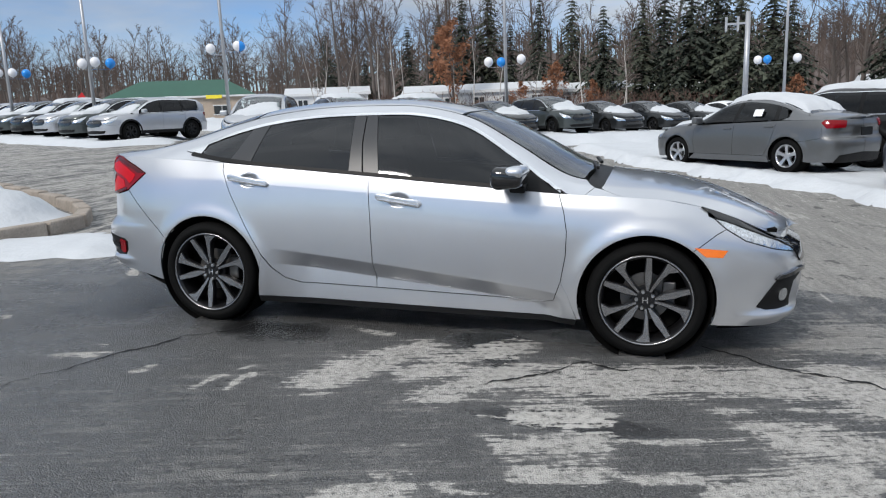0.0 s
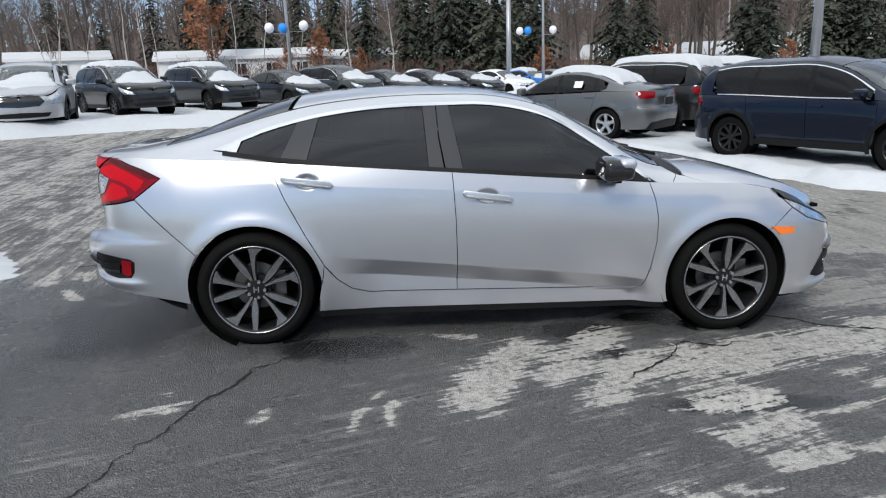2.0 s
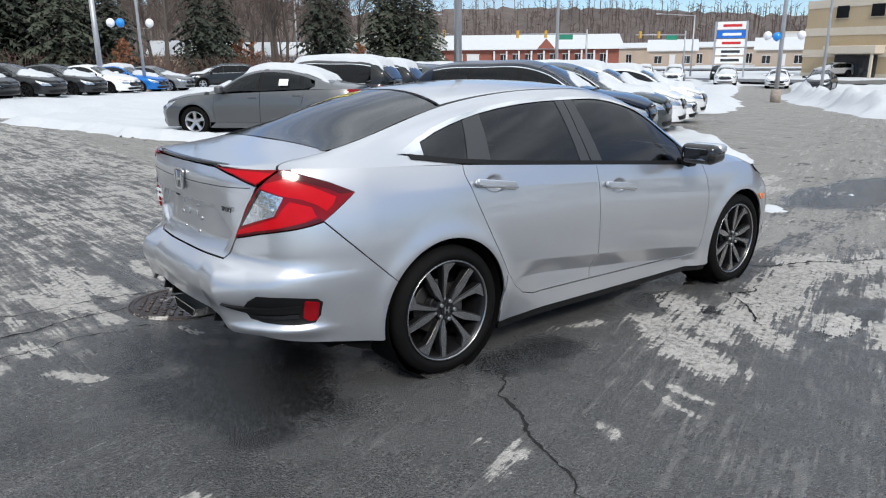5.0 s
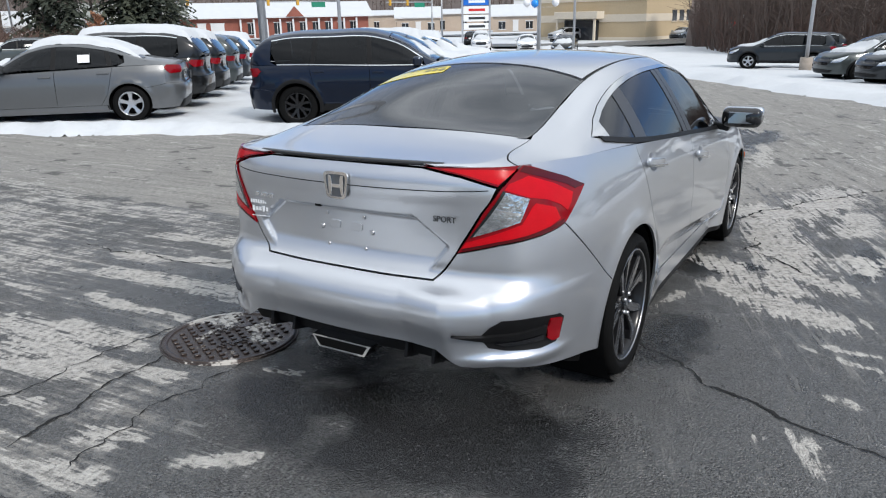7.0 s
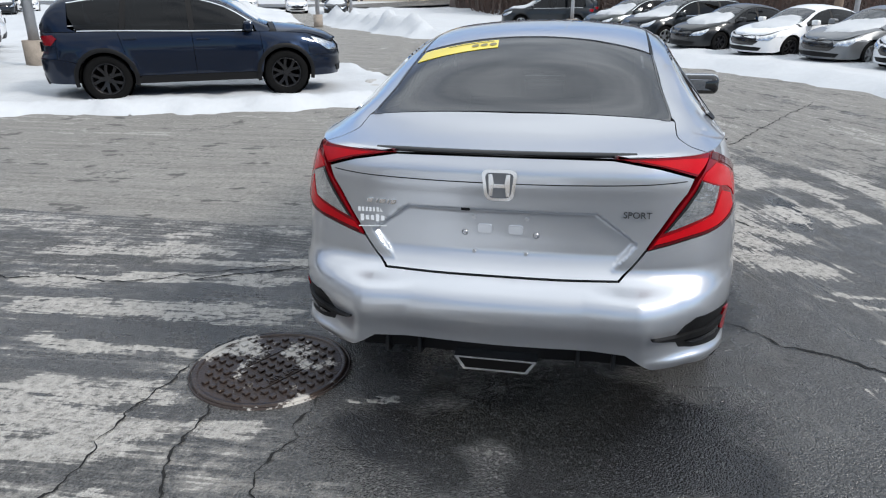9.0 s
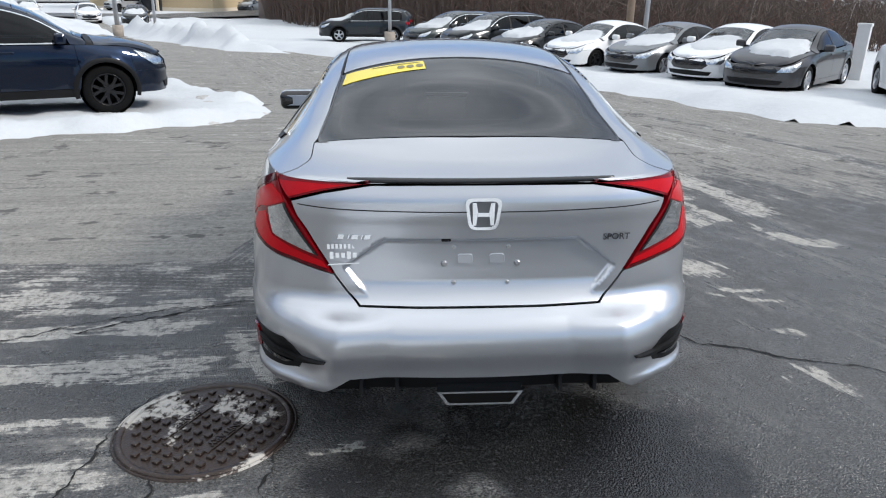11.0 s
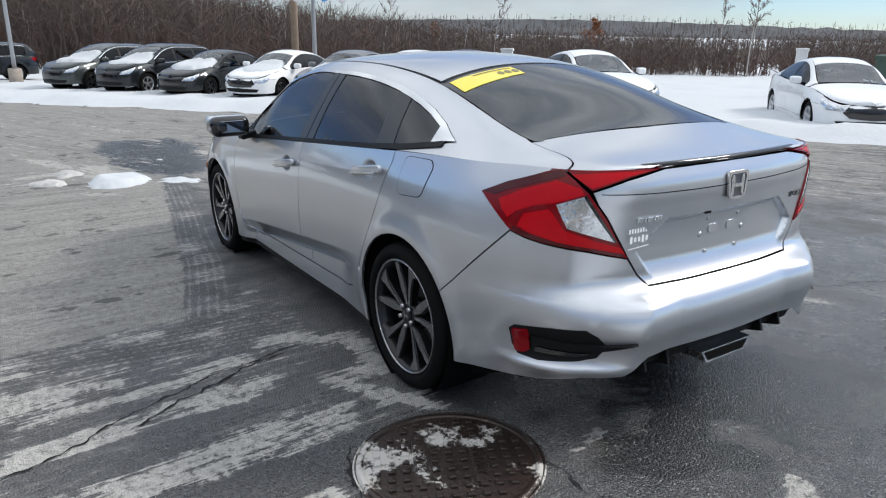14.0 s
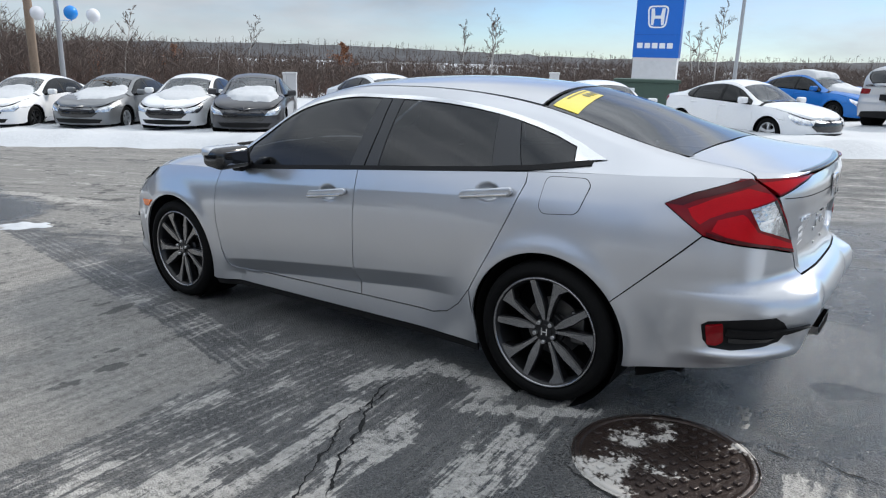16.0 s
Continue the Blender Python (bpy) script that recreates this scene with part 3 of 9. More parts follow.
def snow_field(name, poly, step, height, label, edge=0.5, rough=0.12, bank=0.0, material=None, category="snow"):
    """Snow lying on the lot inside a plan outline: it rises from a ragged edge, with an optional ploughed ridge along it."""
    xs = [p[0] for p in poly]
    ys = [p[1] for p in poly]
    gx, gy = np.meshgrid(np.arange(min(xs) - 1, max(xs) + 1, step), np.arange(min(ys) - 1, max(ys) + 1, step))
    n1 = noise2(gx, gy, 0.9, 3.1)
    n2 = noise2(gx, gy, 3.3, 8.7) if step < 0.4 else n1 * 0.5
    d = -poly_sd(gx, gy, poly) + 0.35 * n1 + 0.10 * n2
    top = height * smooth(0.0, edge, d) * (1 + rough * n1) + bank * np.exp(-(((d - edge * 0.9) / (edge * 0.7)) ** 2)) * (1 + 0.6 * n2 + 0.4 * n1)
    top += 0.025 * n2 * smooth(0, edge, d)
    z = ground_z(gx, gy) + np.where(d > 0, np.maximum(top, 0.004), -0.05)
    keep = d > -step * 1.5
    idx = -np.ones(gx.shape, int)
    idx[keep] = np.arange(keep.sum())
    v = np.c_[gx[keep], gy[keep], z[keep]]
    f = []
    q = keep[:-1, :-1] & keep[1:, :-1] & keep[:-1, 1:] & keep[1:, 1:] & ((d[:-1, :-1] > 0) | (d[1:, 1:] > 0) | (d[1:, :-1] > 0) | (d[:-1, 1:] > 0))
    for i, j in zip(*np.nonzero(q)):
        f.append((idx[i, j], idx[i, j + 1], idx[i + 1, j + 1], idx[i + 1, j]))
    me = raw_mesh(name, v, f)
    me.materials.append(material or M_SNOW)
    return tagged(new(name, me), label, category, kind="stuff")

# ---- building helpers ----
def empty(name):
    e = new(name)
    e.empty_display_size = 0.2
    return e


def part(name, me, material, parent, label=""):
    """Links a mesh or bmesh as one object under a thing or a part."""
    if isinstance(me, bmesh.types.BMesh):
        bm, me = me, bpy.data.meshes.new(name)
        bm.to_mesh(me)
        bm.free()
    if material is not None and not me.materials:
        me.materials.append(material)
    ob = new(name, me)
    ob.parent = parent
    if label:
        ob["label"] = label
    return ob


def spline(*pts):
    """A smooth curve through (x, value) points, as a table."""
    x, v = np.array(pts, float).T
    m = np.gradient(v, x)
    d = np.diff(v) / np.diff(x)
    for i in range(len(x) - 1):
        if abs(d[i]) < 1e-9:
            m[i] = m[i + 1] = 0
    xs = np.linspace(x[0], x[-1], 3000)
    k = np.clip(np.searchsorted(x, xs) - 1, 0, len(x) - 2)
    h = x[k + 1] - x[k]
    t = (xs - x[k]) / h
    vs = (2 * t**3 - 3 * t**2 + 1) * v[k] + (t**3 - 2 * t**2 + t) * h * m[k] + (3 * t**2 - 2 * t**3) * v[k + 1] + (t**3 - t**2) * h * m[k + 1]
    return lambda q: np.interp(q, xs, vs)


def in_poly(px, py, poly):
    return poly_sd(px, py, poly) < 0


def dense(poly, step):
    out = []
    n = len(poly)
    for i in range(n):
        (x0, y0), (x1, y1) = poly[i], poly[(i + 1) % n]
        k = max(1, int(math.ceil(math.hypot(x1 - x0, y1 - y0) / step)))
        out += [(x0 + (x1 - x0) * j / k, y0 + (y1 - y0) * j / k) for j in range(k)]
    return out


def rounded(poly, r, n=4):
    """Cuts the corners of a plan outline with small arcs."""
    out = []
    for i in range(len(poly)):
        p0, p1, p2 = (Vector(poly[(i + k) % len(poly)]) for k in (-1, 0, 1))
        a, c = p0 - p1, p2 - p1
        d = min(r, a.length * 0.45, c.length * 0.45)
        q0, q2 = p1 + a.normalized() * d, p1 + c.normalized() * d
        for j in range(n + 1):
            t = j / n
            out.append(tuple((1 - t) ** 2 * q0 + 2 * t * (1 - t) * p1 + t * t * q2))
    return out


from mathutils.geometry import delaunay_2d_cdt


def shrunk(poly, g):
    """The outline moved inwards by g."""
    a = sum(p[0] * q[1] - q[0] * p[1] for p, q in zip(poly, poly[1:] + poly[:1]))
    s = 1 if a > 0 else -1
    out = []
    for i in range(len(poly)):
        p0, p1, p2 = (Vector(poly[(i + k) % len(poly)]) for k in (-1, 0, 1))
        e1, e2 = (p1 - p0).normalized(), (p2 - p1).normalized()
        n = Vector((-e1.y - e2.y, e1.x + e2.x)) * s
        n = n.normalized() if n.length > 1e-6 else Vector((-e1.y, e1.x)) * s
        out.append(tuple(p1 + n * g))
    return out


def patch(name, poly, fn, material, parent, step=0.03, vs=1.0, gap=0.0022, skirt=0.012, lift=0.0, label="", flip=False, round_r=0.0, grid=True, lines=()):
    """A panel cut out of the surface fn(a, b): outline in (a, b), b scaled by vs to metres, with a small gap round it and a rim turned inwards."""
    pts = [(a, c * vs) for a, c in poly]
    pts = [p for i, p in enumerate(pts) if math.dist(p, pts[i - 1]) > 1e-6]
    if round_r:
        pts = rounded(pts, round_r)
    pts = dense(pts, step)
    if gap:
        pts = shrunk(pts, gap)
    P = np.array(pts)
    nb = len(pts)
    inner = []
    if grid:
        gx, gy = np.meshgrid(np.arange(P[:, 0].min() + step * 0.5, P[:, 0].max(), step), np.arange(P[:, 1].min() + step * 0.5, P[:, 1].max(), step))
        sd = poly_sd(gx, gy, pts)
        ok = sd < -0.4 * step
        inner = list(zip(gx[ok], gy[ok]))
    # crease lines inside the panel are kept as edges
    ties, marks = [], []
    for ln in lines:
        q = np.array([(a, c * vs) for a, c in ln])
        n_ = max(2, int(np.hypot(*(q[-1] - q[0])) / (step * 0.8)))
        k = np.linspace(0, len(q) - 1, n_)
        q = np.c_[np.interp(k, np.arange(len(q)), q[:, 0]), np.interp(k, np.arange(len(q)), q[:, 1])]
        ok = poly_sd(q[:, 0], q[:, 1], pts) < -0.002
        last = None
        for p_, o in zip(q, ok):
            if o:
                marks.append(tuple(p_))
                if last is not None:
                    ties.append((last, nb + len(marks) - 1))
                last = nb + len(marks) - 1
            else:
                last = None
    if marks:
        M_ = np.array(marks)
        inner = [p_ for p_ in inner if np.min(np.abs(M_[:, 0] - p_[0]) + 3.0 * np.abs(M_[:, 1] - p_[1])) > step * 0.55]
    vv, _, ff, *_ = delaunay_2d_cdt([Vector(p) for p in pts + marks + inner], [(i, (i + 1) % nb) for i in range(nb)] + ties, [], 0, 1e-7)
    vv = np.array([tuple(v) for v in vv])
    cen = np.array([vv[list(t)].mean(0) for t in ff])
    ok = in_poly(cen[:, 0], cen[:, 1], pts)
    tris = [tuple(t) for t, k in zip(ff, ok) if k]
    A, B = vv[:, 0], vv[:, 1] / vs
    p = fn(A, B)
    e = 1.5e-3
    n = np.cross(fn(A + 8 * e, B) - fn(A - 8 * e, B), fn(A, B + e / vs) - fn(A, B - e / vs))
    n /= np.maximum(np.linalg.norm(n, axis=1), 1e-12)[:, None]
    # the panel's outer side looks away from the car's middle line
    mid = p - np.array([np.clip(p[:, 0].mean(), -1.2, 1.2), 0, 0.5])
    if (np.sum(n * mid, axis=1).mean() < 0) != flip:
        n = -n
    p = p + n * lift
    t0 = np.array(tris)
    fnrm = np.cross(p[t0[:, 1]] - p[t0[:, 0]], p[t0[:, 2]] - p[t0[:, 0]])
    turn = np.sum(fnrm * n[t0[:, 0]], axis=1) < 0
    tris = [(a, c, b) if w else (a, b, c) for (a, b, c), w in zip(tris, turn)]
    edges = {}
    for t in tris:
        for a, b in ((t[0], t[1]), (t[1], t[2]), (t[2], t[0])):
            edges[(a, b)] = 1
    rim = [(a, b) for a, b in edges if (b, a) not in edges]
    used = sorted({i for e_ in rim for i in e_})
    k0, nu = len(p), len(used)
    up = {i: k0 + k for k, i in enumerate(used)}
    out = np.zeros((nu, 3))
    for a, b in rim:
        o = np.cross(p[b] - p[a], n[a])
        for i in (a, b):
            out[up[i] - k0] += o
    out /= np.maximum(np.linalg.norm(out, axis=1), 1e-12)[:, None]
    # the rim has corners of its own, so that the skin's shading stays clean up to its edge
    verts = np.vstack([p, p[used], p[used] - n[used] * skirt])
    faces = tris + [(up[b], up[a], up[a] + nu, up[b] + nu) for a, b in rim]
    me = raw_mesh(name, verts, faces)
    cn = me.attributes.new("custom_normal", "FLOAT_VECTOR", "POINT")
    cn.data.foreach_set("vector", np.vstack([n, out, out]).astype(np.float32).ravel())
    return part(name, me, material, parent, label)


def lathe(profile, seg=48, axis="y"):
    """A ring swept from (radius, offset) points round the wheel's axle."""
    v, f = [], []
    for k in range(seg):
        a = 2 * math.pi * k / seg
        v += [(r * math.cos(a), o, r * math.sin(a)) for r, o in profile]
    n = len(profile)
    for k in range(seg):
        for i in range(n - 1):
            a, c = k * n + i, ((k + 1) % seg) * n + i
            f.append((a, a + 1, c + 1, c))
    me = raw_mesh("ring", v, f)
    bm = bmesh.new()
    bm.from_mesh(me)
    bpy.data.meshes.remove(me)
    bmesh.ops.recalc_face_normals(bm, faces=bm.faces)
    return bm


def box_bm(sx, sy, sz, m=Matrix(), bevel=0.0, seg=2):
    bm = bmesh.new()
    bmesh.ops.create_cube(bm, size=1.0, matrix=Matrix.Diagonal((sx, sy, sz, 1)))
    if bevel:
        bmesh.ops.bevel(bm, geom=bm.edges[:], offset=bevel, segments=seg, affect="EDGES", profile=0.5)
    bmesh.ops.transform(bm, matrix=m, verts=bm.verts)
    return bm


def cyl_bm(r1, r2, h, m=Matrix(), seg=16):
    bm = bmesh.new()
    bmesh.ops.create_cone(bm, cap_ends=True, segments=seg, radius1=r1, radius2=r2, depth=h, matrix=m)
    for f in bm.faces:
        f.smooth = len(f.verts) == 4
    return bm


def ball_bm(r, m=Matrix(), u=20, v=12):
    bm = bmesh.new()
    bmesh.ops.create_uvsphere(bm, u_segments=u, v_segments=v, radius=r, matrix=m)
    for f in bm.faces:
        f.smooth = True
    return bm


def join_bm(*bms):
    out = bmesh.new()
    for b in bms:
        me = bpy.data.meshes.new("joined")
        b.to_mesh(me)
        b.free()
        out.from_mesh(me)
        bpy.data.meshes.remove(me)
    return out


def prism(poly, y0, y1, bevel=0.0):
    """An outline in (x, z) given depth from y0 to y1."""
    bm = bmesh.new()
    a = [bm.verts.new((x, y0, z)) for x, z in poly]
    c = [bm.verts.new((x, y1, z)) for x, z in poly]
    bm.faces.new(a)
    bm.faces.new(c[::-1])
    n = len(poly)
    for i in range(n):
        bm.faces.new((a[i], c[i], c[(i + 1) % n], a[(i + 1) % n]))
    bmesh.ops.recalc_face_normals(bm, faces=bm.faces)
    if bevel:
        bmesh.ops.bevel(bm, geom=bm.edges[:], offset=bevel, segments=2, affect="EDGES", profile=0.5)
    return bm


class Shell:
    """The skin of a car in its own frame (x ahead, z up, ground at 0): a wall round the lower body, and an upper skin of hood, cabin and deck."""

    def __init__(self, plan, zt, yr, zr, zb, inset, rear, front, zm=0.60, rear_inset=0.09, front_inset=0.05, wheels=(-1.35, 1.35), wr=0.32, flare=0.018, crease=None, wedge=None, bottom=0.19, lips=False):
        P = np.array(plan, float)
        Q = np.vstack([P[1] * [1, -1], P, P[-2] * [1, -1]])
        pts = []
        for i in range(1, len(Q) - 2):
            t = np.linspace(0, 1, 160, endpoint=False)[:, None]
            p0, p1, p2, p3 = Q[i - 1], Q[i], Q[i + 1], Q[i + 2]
            l0, l1, l2 = (np.linalg.norm(b - a) ** 0.5 for a, b in ((p0, p1), (p1, p2), (p2, p3)))
            m1 = (p1 - p0) / l0 - (p2 - p0) / (l0 + l1) + (p2 - p1) / l1
            m2 = (p2 - p1) / l1 - (p3 - p1) / (l1 + l2) + (p3 - p2) / l2
            m1, m2 = m1 * l1, m2 * l1
            pts.append((2 * t**3 - 3 * t**2 + 1) * p1 + (t**3 - 2 * t**2 + t) * m1 + (3 * t**2 - 2 * t**3) * p2 + (t**3 - t**2) * m2)
        C = np.vstack(pts + [P[-1:]])
        seg = np.linalg.norm(np.diff(C, axis=0), axis=1)
        self.S = np.r_[0, np.cumsum(seg)]
        self.C = C
        T = np.gradient(C, self.S, axis=0)
        T /= np.linalg.norm(T, axis=1)[:, None]
        self.N = np.c_[-T[:, 1], T[:, 0]]  # outward: at the rear (-1, 0), on the side (0, 1)
        self.smax = self.S[-1]
        k = np.argmin(C[:, 0] + 9 * (C[:, 1] < 0.0))
        self.zt, self.yr, self.zr, self.zb, self.ins = zt, yr, zr, zb, inset
        self.rear, self.front, self.zm, self.ri, self.fi = rear, front, zm, rear_inset, front_inset
        self.wheels, self.wr, self.flare, self.crease, self.wedge, self.bottom, self.lips = wheels, wr, flare, crease, wedge, bottom, lips
        ss = self.S
        top = self.wall(ss, self.zb(self.C[:, 0]))
        o = np.argsort(top[:, 0])
        self.bx, self.by, self.bz = top[o, 0], -top[o, 1], top[o, 2]

    def s_x(self, x):
        """Arc length on the side at station x."""
        return np.interp(x, self.C[:, 0], self.S)

    def s_y(self, y):
        """Arc length on the rear at half breadth y."""
        k = np.argmax(self.C[:, 1] > 0.985 * self.C[:, 1].max())
        return np.interp(y, self.C[:k, 1], self.S[:k])

    def s_fy(self, y):
        """Arc length on the front at half breadth y."""
        k = len(self.C) - np.argmax(self.C[::-1, 1] > 0.985 * self.C[:, 1].max())
        return np.interp(-np.asarray(y), -self.C[k:, 1], self.S[k:])

    def wall(self, s, z):
        s, z = np.broadcast_arrays(np.asarray(s, float), np.asarray(z, float))
        sign = np.where(s < 0, -1.0, 1.0)
        a = np.abs(s)
        cx, cy = np.interp(a, self.S, self.C[:, 0]), np.interp(a, self.S, self.C[:, 1])
        nx, ny = np.interp(a, self.S, self.N[:, 0]), np.interp(a, self.S, self.N[:, 1])
        ln = np.hypot(nx, ny)
        nx, ny = nx / ln, ny / ln
        w_r = np.clip(-nx, 0, 1) ** 1.6
        w_f = np.clip(nx, 0, 1) ** 1.6
        w_s = np.clip(1 - w_r - w_f, 0, 1)
        zb = self.zb(cx)
        t = np.clip((z - self.zm) / (zb - self.zm), 0, 1.15)
        low = np.clip((self.zm - z) / 0.40, 0, 1.2)
        side = -self.ins(cx) * t**2.3 - 0.030 * low**2
        if self.crease is not None:
            side = side - 0.10 * np.maximum(0, z - self.crease(cx)) * smooth(self.wheels[0] - 0.5, self.wheels[0], cx)
        if self.wedge is not None:
            zc, fade = self.wedge(cx), smooth(-0.95, -0.60, cx) * (1 - smooth(0.80, 0.92, cx))
            d = np.maximum(0, zc - z)
            side = side - (0.60 * np.minimum(d, 0.095) - 0.16 * np.maximum(d - 0.095, 0)) * fade
        for wx in self.wheels:
            r = np.hypot(cx - wx, z - self.wr)
            side = side + self.flare * np.exp(-(((r - self.wr * 1.17) / 0.055) ** 2))
        kick = 0.0
        if self.lips:
            # shelf round the rear corner, and lips that kick out below the vents
            side = side - 0.008 * smooth(0.590, 0.604, z) * (1 - smooth(-2.0, -1.75, cx))
            kick = 0.024 * np.exp(-(((z - 0.352) / 0.024) ** 2)) * np.exp(-(((a - 0.76) / 0.22) ** 4)) - 0.010 * np.exp(-(((z - 0.45) / 0.05) ** 2)) * np.exp(-(((a - 0.76) / 0.2) ** 4))
            # the bumper folds where its flat middle meets the corners
            fold = 0.455 + 0.20 * np.clip(0.595 - z, 0, 0.3)
            kick = kick + 0.032 * np.clip(1 - np.abs(a - fold) / 0.17, 0, 1) * smooth(0.620, 0.585, z)
            kick = kick + 0.035 * np.exp(-(((z - 0.245) / 0.035) ** 2)) * np.exp(-(((a - 5.12) / 0.26) ** 4))
        off = kick + w_s * side + w_r * (self.rear(z) - self.ri * t**3) + w_f * (self.front(z) - self.fi * t**2)
        return np.stack([cx + nx * off, -sign * (cy + ny * off), z], axis=-1)

    def upper(self, x, w):
        """w: 0 on the middle line, 1 at the roof rail, 2 at the belt; negative on the left."""
        x, w = np.broadcast_arrays(np.asarray(x, float), np.asarray(w, float))
        sign = np.where(w < 0, -1.0, 1.0)
        a = np.abs(w)
        by, bz = np.interp(x, self.bx, self.by), np.interp(x, self.bx, self.bz)
        zt = np.maximum(self.zt(x), bz + 0.002)
        ry = np.minimum(self.yr(x), by * 0.93)
        rz = np.clip(self.zr(x), bz, zt)
        r = 0.20

        def flat(q):
            out = q <= 1
            q1, q2 = np.clip(q, 0, 1), np.clip(q - 1, 0, 1.3)
            y = np.where(out, ry * q1, ry + (by - ry) * q2)
            z = np.where(out, zt - (zt - rz) * q1**2.2, rz + (bz - rz) * q2)
            bul = np.sin(np.pi * np.clip(q2, 0, 1)) * 0.018 * np.clip((rz - bz) / 0.3, 0, 1)
            return y + bul, z

        y, z = flat(a)
        k = np.abs(a - 1) < r
        t = np.clip((a - (1 - r)) / (2 * r), 0, 1)
        y0, z0 = flat(np.full_like(a, 1 - r))
        y1, z1 = flat(np.full_like(a, 1 + r))
        ym, zm_ = flat(np.ones_like(a))
        yq = (1 - t) ** 2 * y0 + 2 * t * (1 - t) * ym + t * t * y1
        zq = (1 - t) ** 2 * z0 + 2 * t * (1 - t) * zm_ + t * t * z1
        y, z = np.where(k, yq, y), np.where(k, zq, z)
        return np.stack([x, -sign * y, z], axis=-1)

    def w_z(self, x, z):
        """The w of the cabin's side at height z."""
        bz = np.interp(x, self.bx, self.bz)
        rz = np.maximum(self.zr(x), bz + 1e-3)
        return 2 - (np.asarray(z) - bz) / (rz - bz)


def arc(cx, cz, r, a0, a1, n=16):
    return [(cx + r * math.cos(radians(a0 + (a1 - a0) * i / n)), cz + r * math.sin(radians(a0 + (a1 - a0) * i / n))) for i in range(n + 1)]

# ---- the silver sedan ----
def wheel_set(car, wheels, y_face, r, rim_r, detail=True, rim_mat=None, spokes=10, width=0.23, face_mat=None):
    """Four wheels built once and shared: tyre, rim, spokes, hub cap and nuts."""
    rim_mat, face_mat = rim_mat or M_RIMBLACK, face_mat or M_MACHINED
    seg = 64 if detail else 28
    w = width
    ty = [(rim_r - 0.004, 0.028), (rim_r + 0.012, 0.006), (rim_r + 0.03, 0.0), (r - 0.035, 0.002), (r - 0.012, 0.012), (r - 0.002, 0.032), (r, 0.045), (r, 0.070), (r - 0.008, 0.072), (r - 0.008, 0.080), (r, 0.082), (r, 0.110), (r - 0.008, 0.112), (r - 0.008, 0.120), (r, 0.122), (r, 0.150), (r - 0.008, 0.152), (r - 0.008, 0.160), (r, 0.162), (r, w - 0.05), (r - 0.004, w - 0.03), (r - 0.03, w), (rim_r, w)]
    tyre = bpy.data.meshes.new("tyre")
    bm = lathe(ty, seg)
    for f in bm.faces:
        f.smooth = True
    bm.to_mesh(tyre)
    bm.free()
    rim = bpy.data.meshes.new("rim")
    bm = lathe([(rim_r - 0.012, 0.20), (rim_r - 0.028, 0.12), (rim_r - 0.022, 0.035), (rim_r - 0.012, 0.02), (rim_r - 0.002, 0.012), (rim_r + 0.004, 0.014), (rim_r + 0.002, 0.03)], seg)
    for f in bm.faces:
        f.smooth = True
    bm.to_mesh(rim)
    bm.free()
    lip = bpy.data.meshes.new("rim_lip")
    bm = lathe([(rim_r - 0.0085, 0.0150), (rim_r - 0.0065, 0.0105), (rim_r - 0.0015, 0.0088), (rim_r + 0.0005, 0.0112)], seg)
    bm.to_mesh(lip)
    bm.free()
    # one spoke: a dark leaning blade with a bright machined face along one flank
    meshes = []
    for flavour in (0, 1):
        s = 1 if flavour == 0 else -1
        blade = [(-0.016 * s, 0.045), (0.016 * s, 0.045), (0.020 * s, 0.12), (0.050 * s, rim_r - 0.012), (0.004 * s, rim_r - 0.010), (-0.022 * s, 0.12)]
        if spokes <= 6:
            blade = [(-0.03, 0.04), (0.03, 0.04), (0.028, 0.12), (0.045, rim_r - 0.012), (-0.045, rim_r - 0.012), (-0.028, 0.12)]
        elif detail:
            # pairs from one root: a blade that is broad near the hub and runs to a point, and a slim one that flares into a hook at the rim
            at = lambda deg, rr: (rr * math.sin(radians(deg)), rr * math.cos(radians(deg)))  # noqa: E731
            R_ = rim_r - 0.008
            if flavour == 0:
                whole = [(-2.0, 0.050), (-4.0, 0.10), (-8.0, 0.15), (-12.5, 0.20), (-14.0, R_), (-21.0, R_), (-22.0, 0.20), (-23.5, 0.15), (-25.0, 0.115), (-18.0, 0.050)]
            else:
                whole = [(1.0, 0.050), (3.5, 0.10), (6.0, 0.15), (7.0, 0.20), (6.5, R_), (27.0, R_), (23.0, R_ - 0.022), (17.0, 0.195), (15.5, 0.15), (15.0, 0.10), (18.0, 0.050)]
            whole = [at(*q) for q in whole]
            face = shrunk(whole, 0.0022)
            blade = shrunk(whole, -0.002)
        b1 = prism(blade, 0.026, 0.075)
        for v in b1.verts:
            rr = math.hypot(v.co.x, v.co.z)
            v.co.y += 0.022 * (1 - rr / rim_r) if v.co.y < 0.05 else 0
        if detail:
            bmesh.ops.bevel(b1, geom=b1.edges[:], offset=0.003, segments=1, affect="EDGES")
        edge = [(0.012 * s, 0.06), (0.017 * s, 0.06), (0.021 * s, 0.12), (0.050 * s, rim_r - 0.013), (0.026 * s, rim_r - 0.012), (0.006 * s, 0.13)]
        if spokes <= 6:
            edge = [(-0.022, 0.05), (0.022, 0.05), (0.022, 0.12), (0.036, rim_r - 0.016), (-0.036, rim_r - 0.016), (-0.022, 0.12)]
        elif detail:
            edge = face
        b2 = prism(edge, 0.022, 0.03)
        for v in b2.verts:
            rr = math.hypot(v.co.x, v.co.z)
            v.co.y += 0.022 * (1 - rr / rim_r)
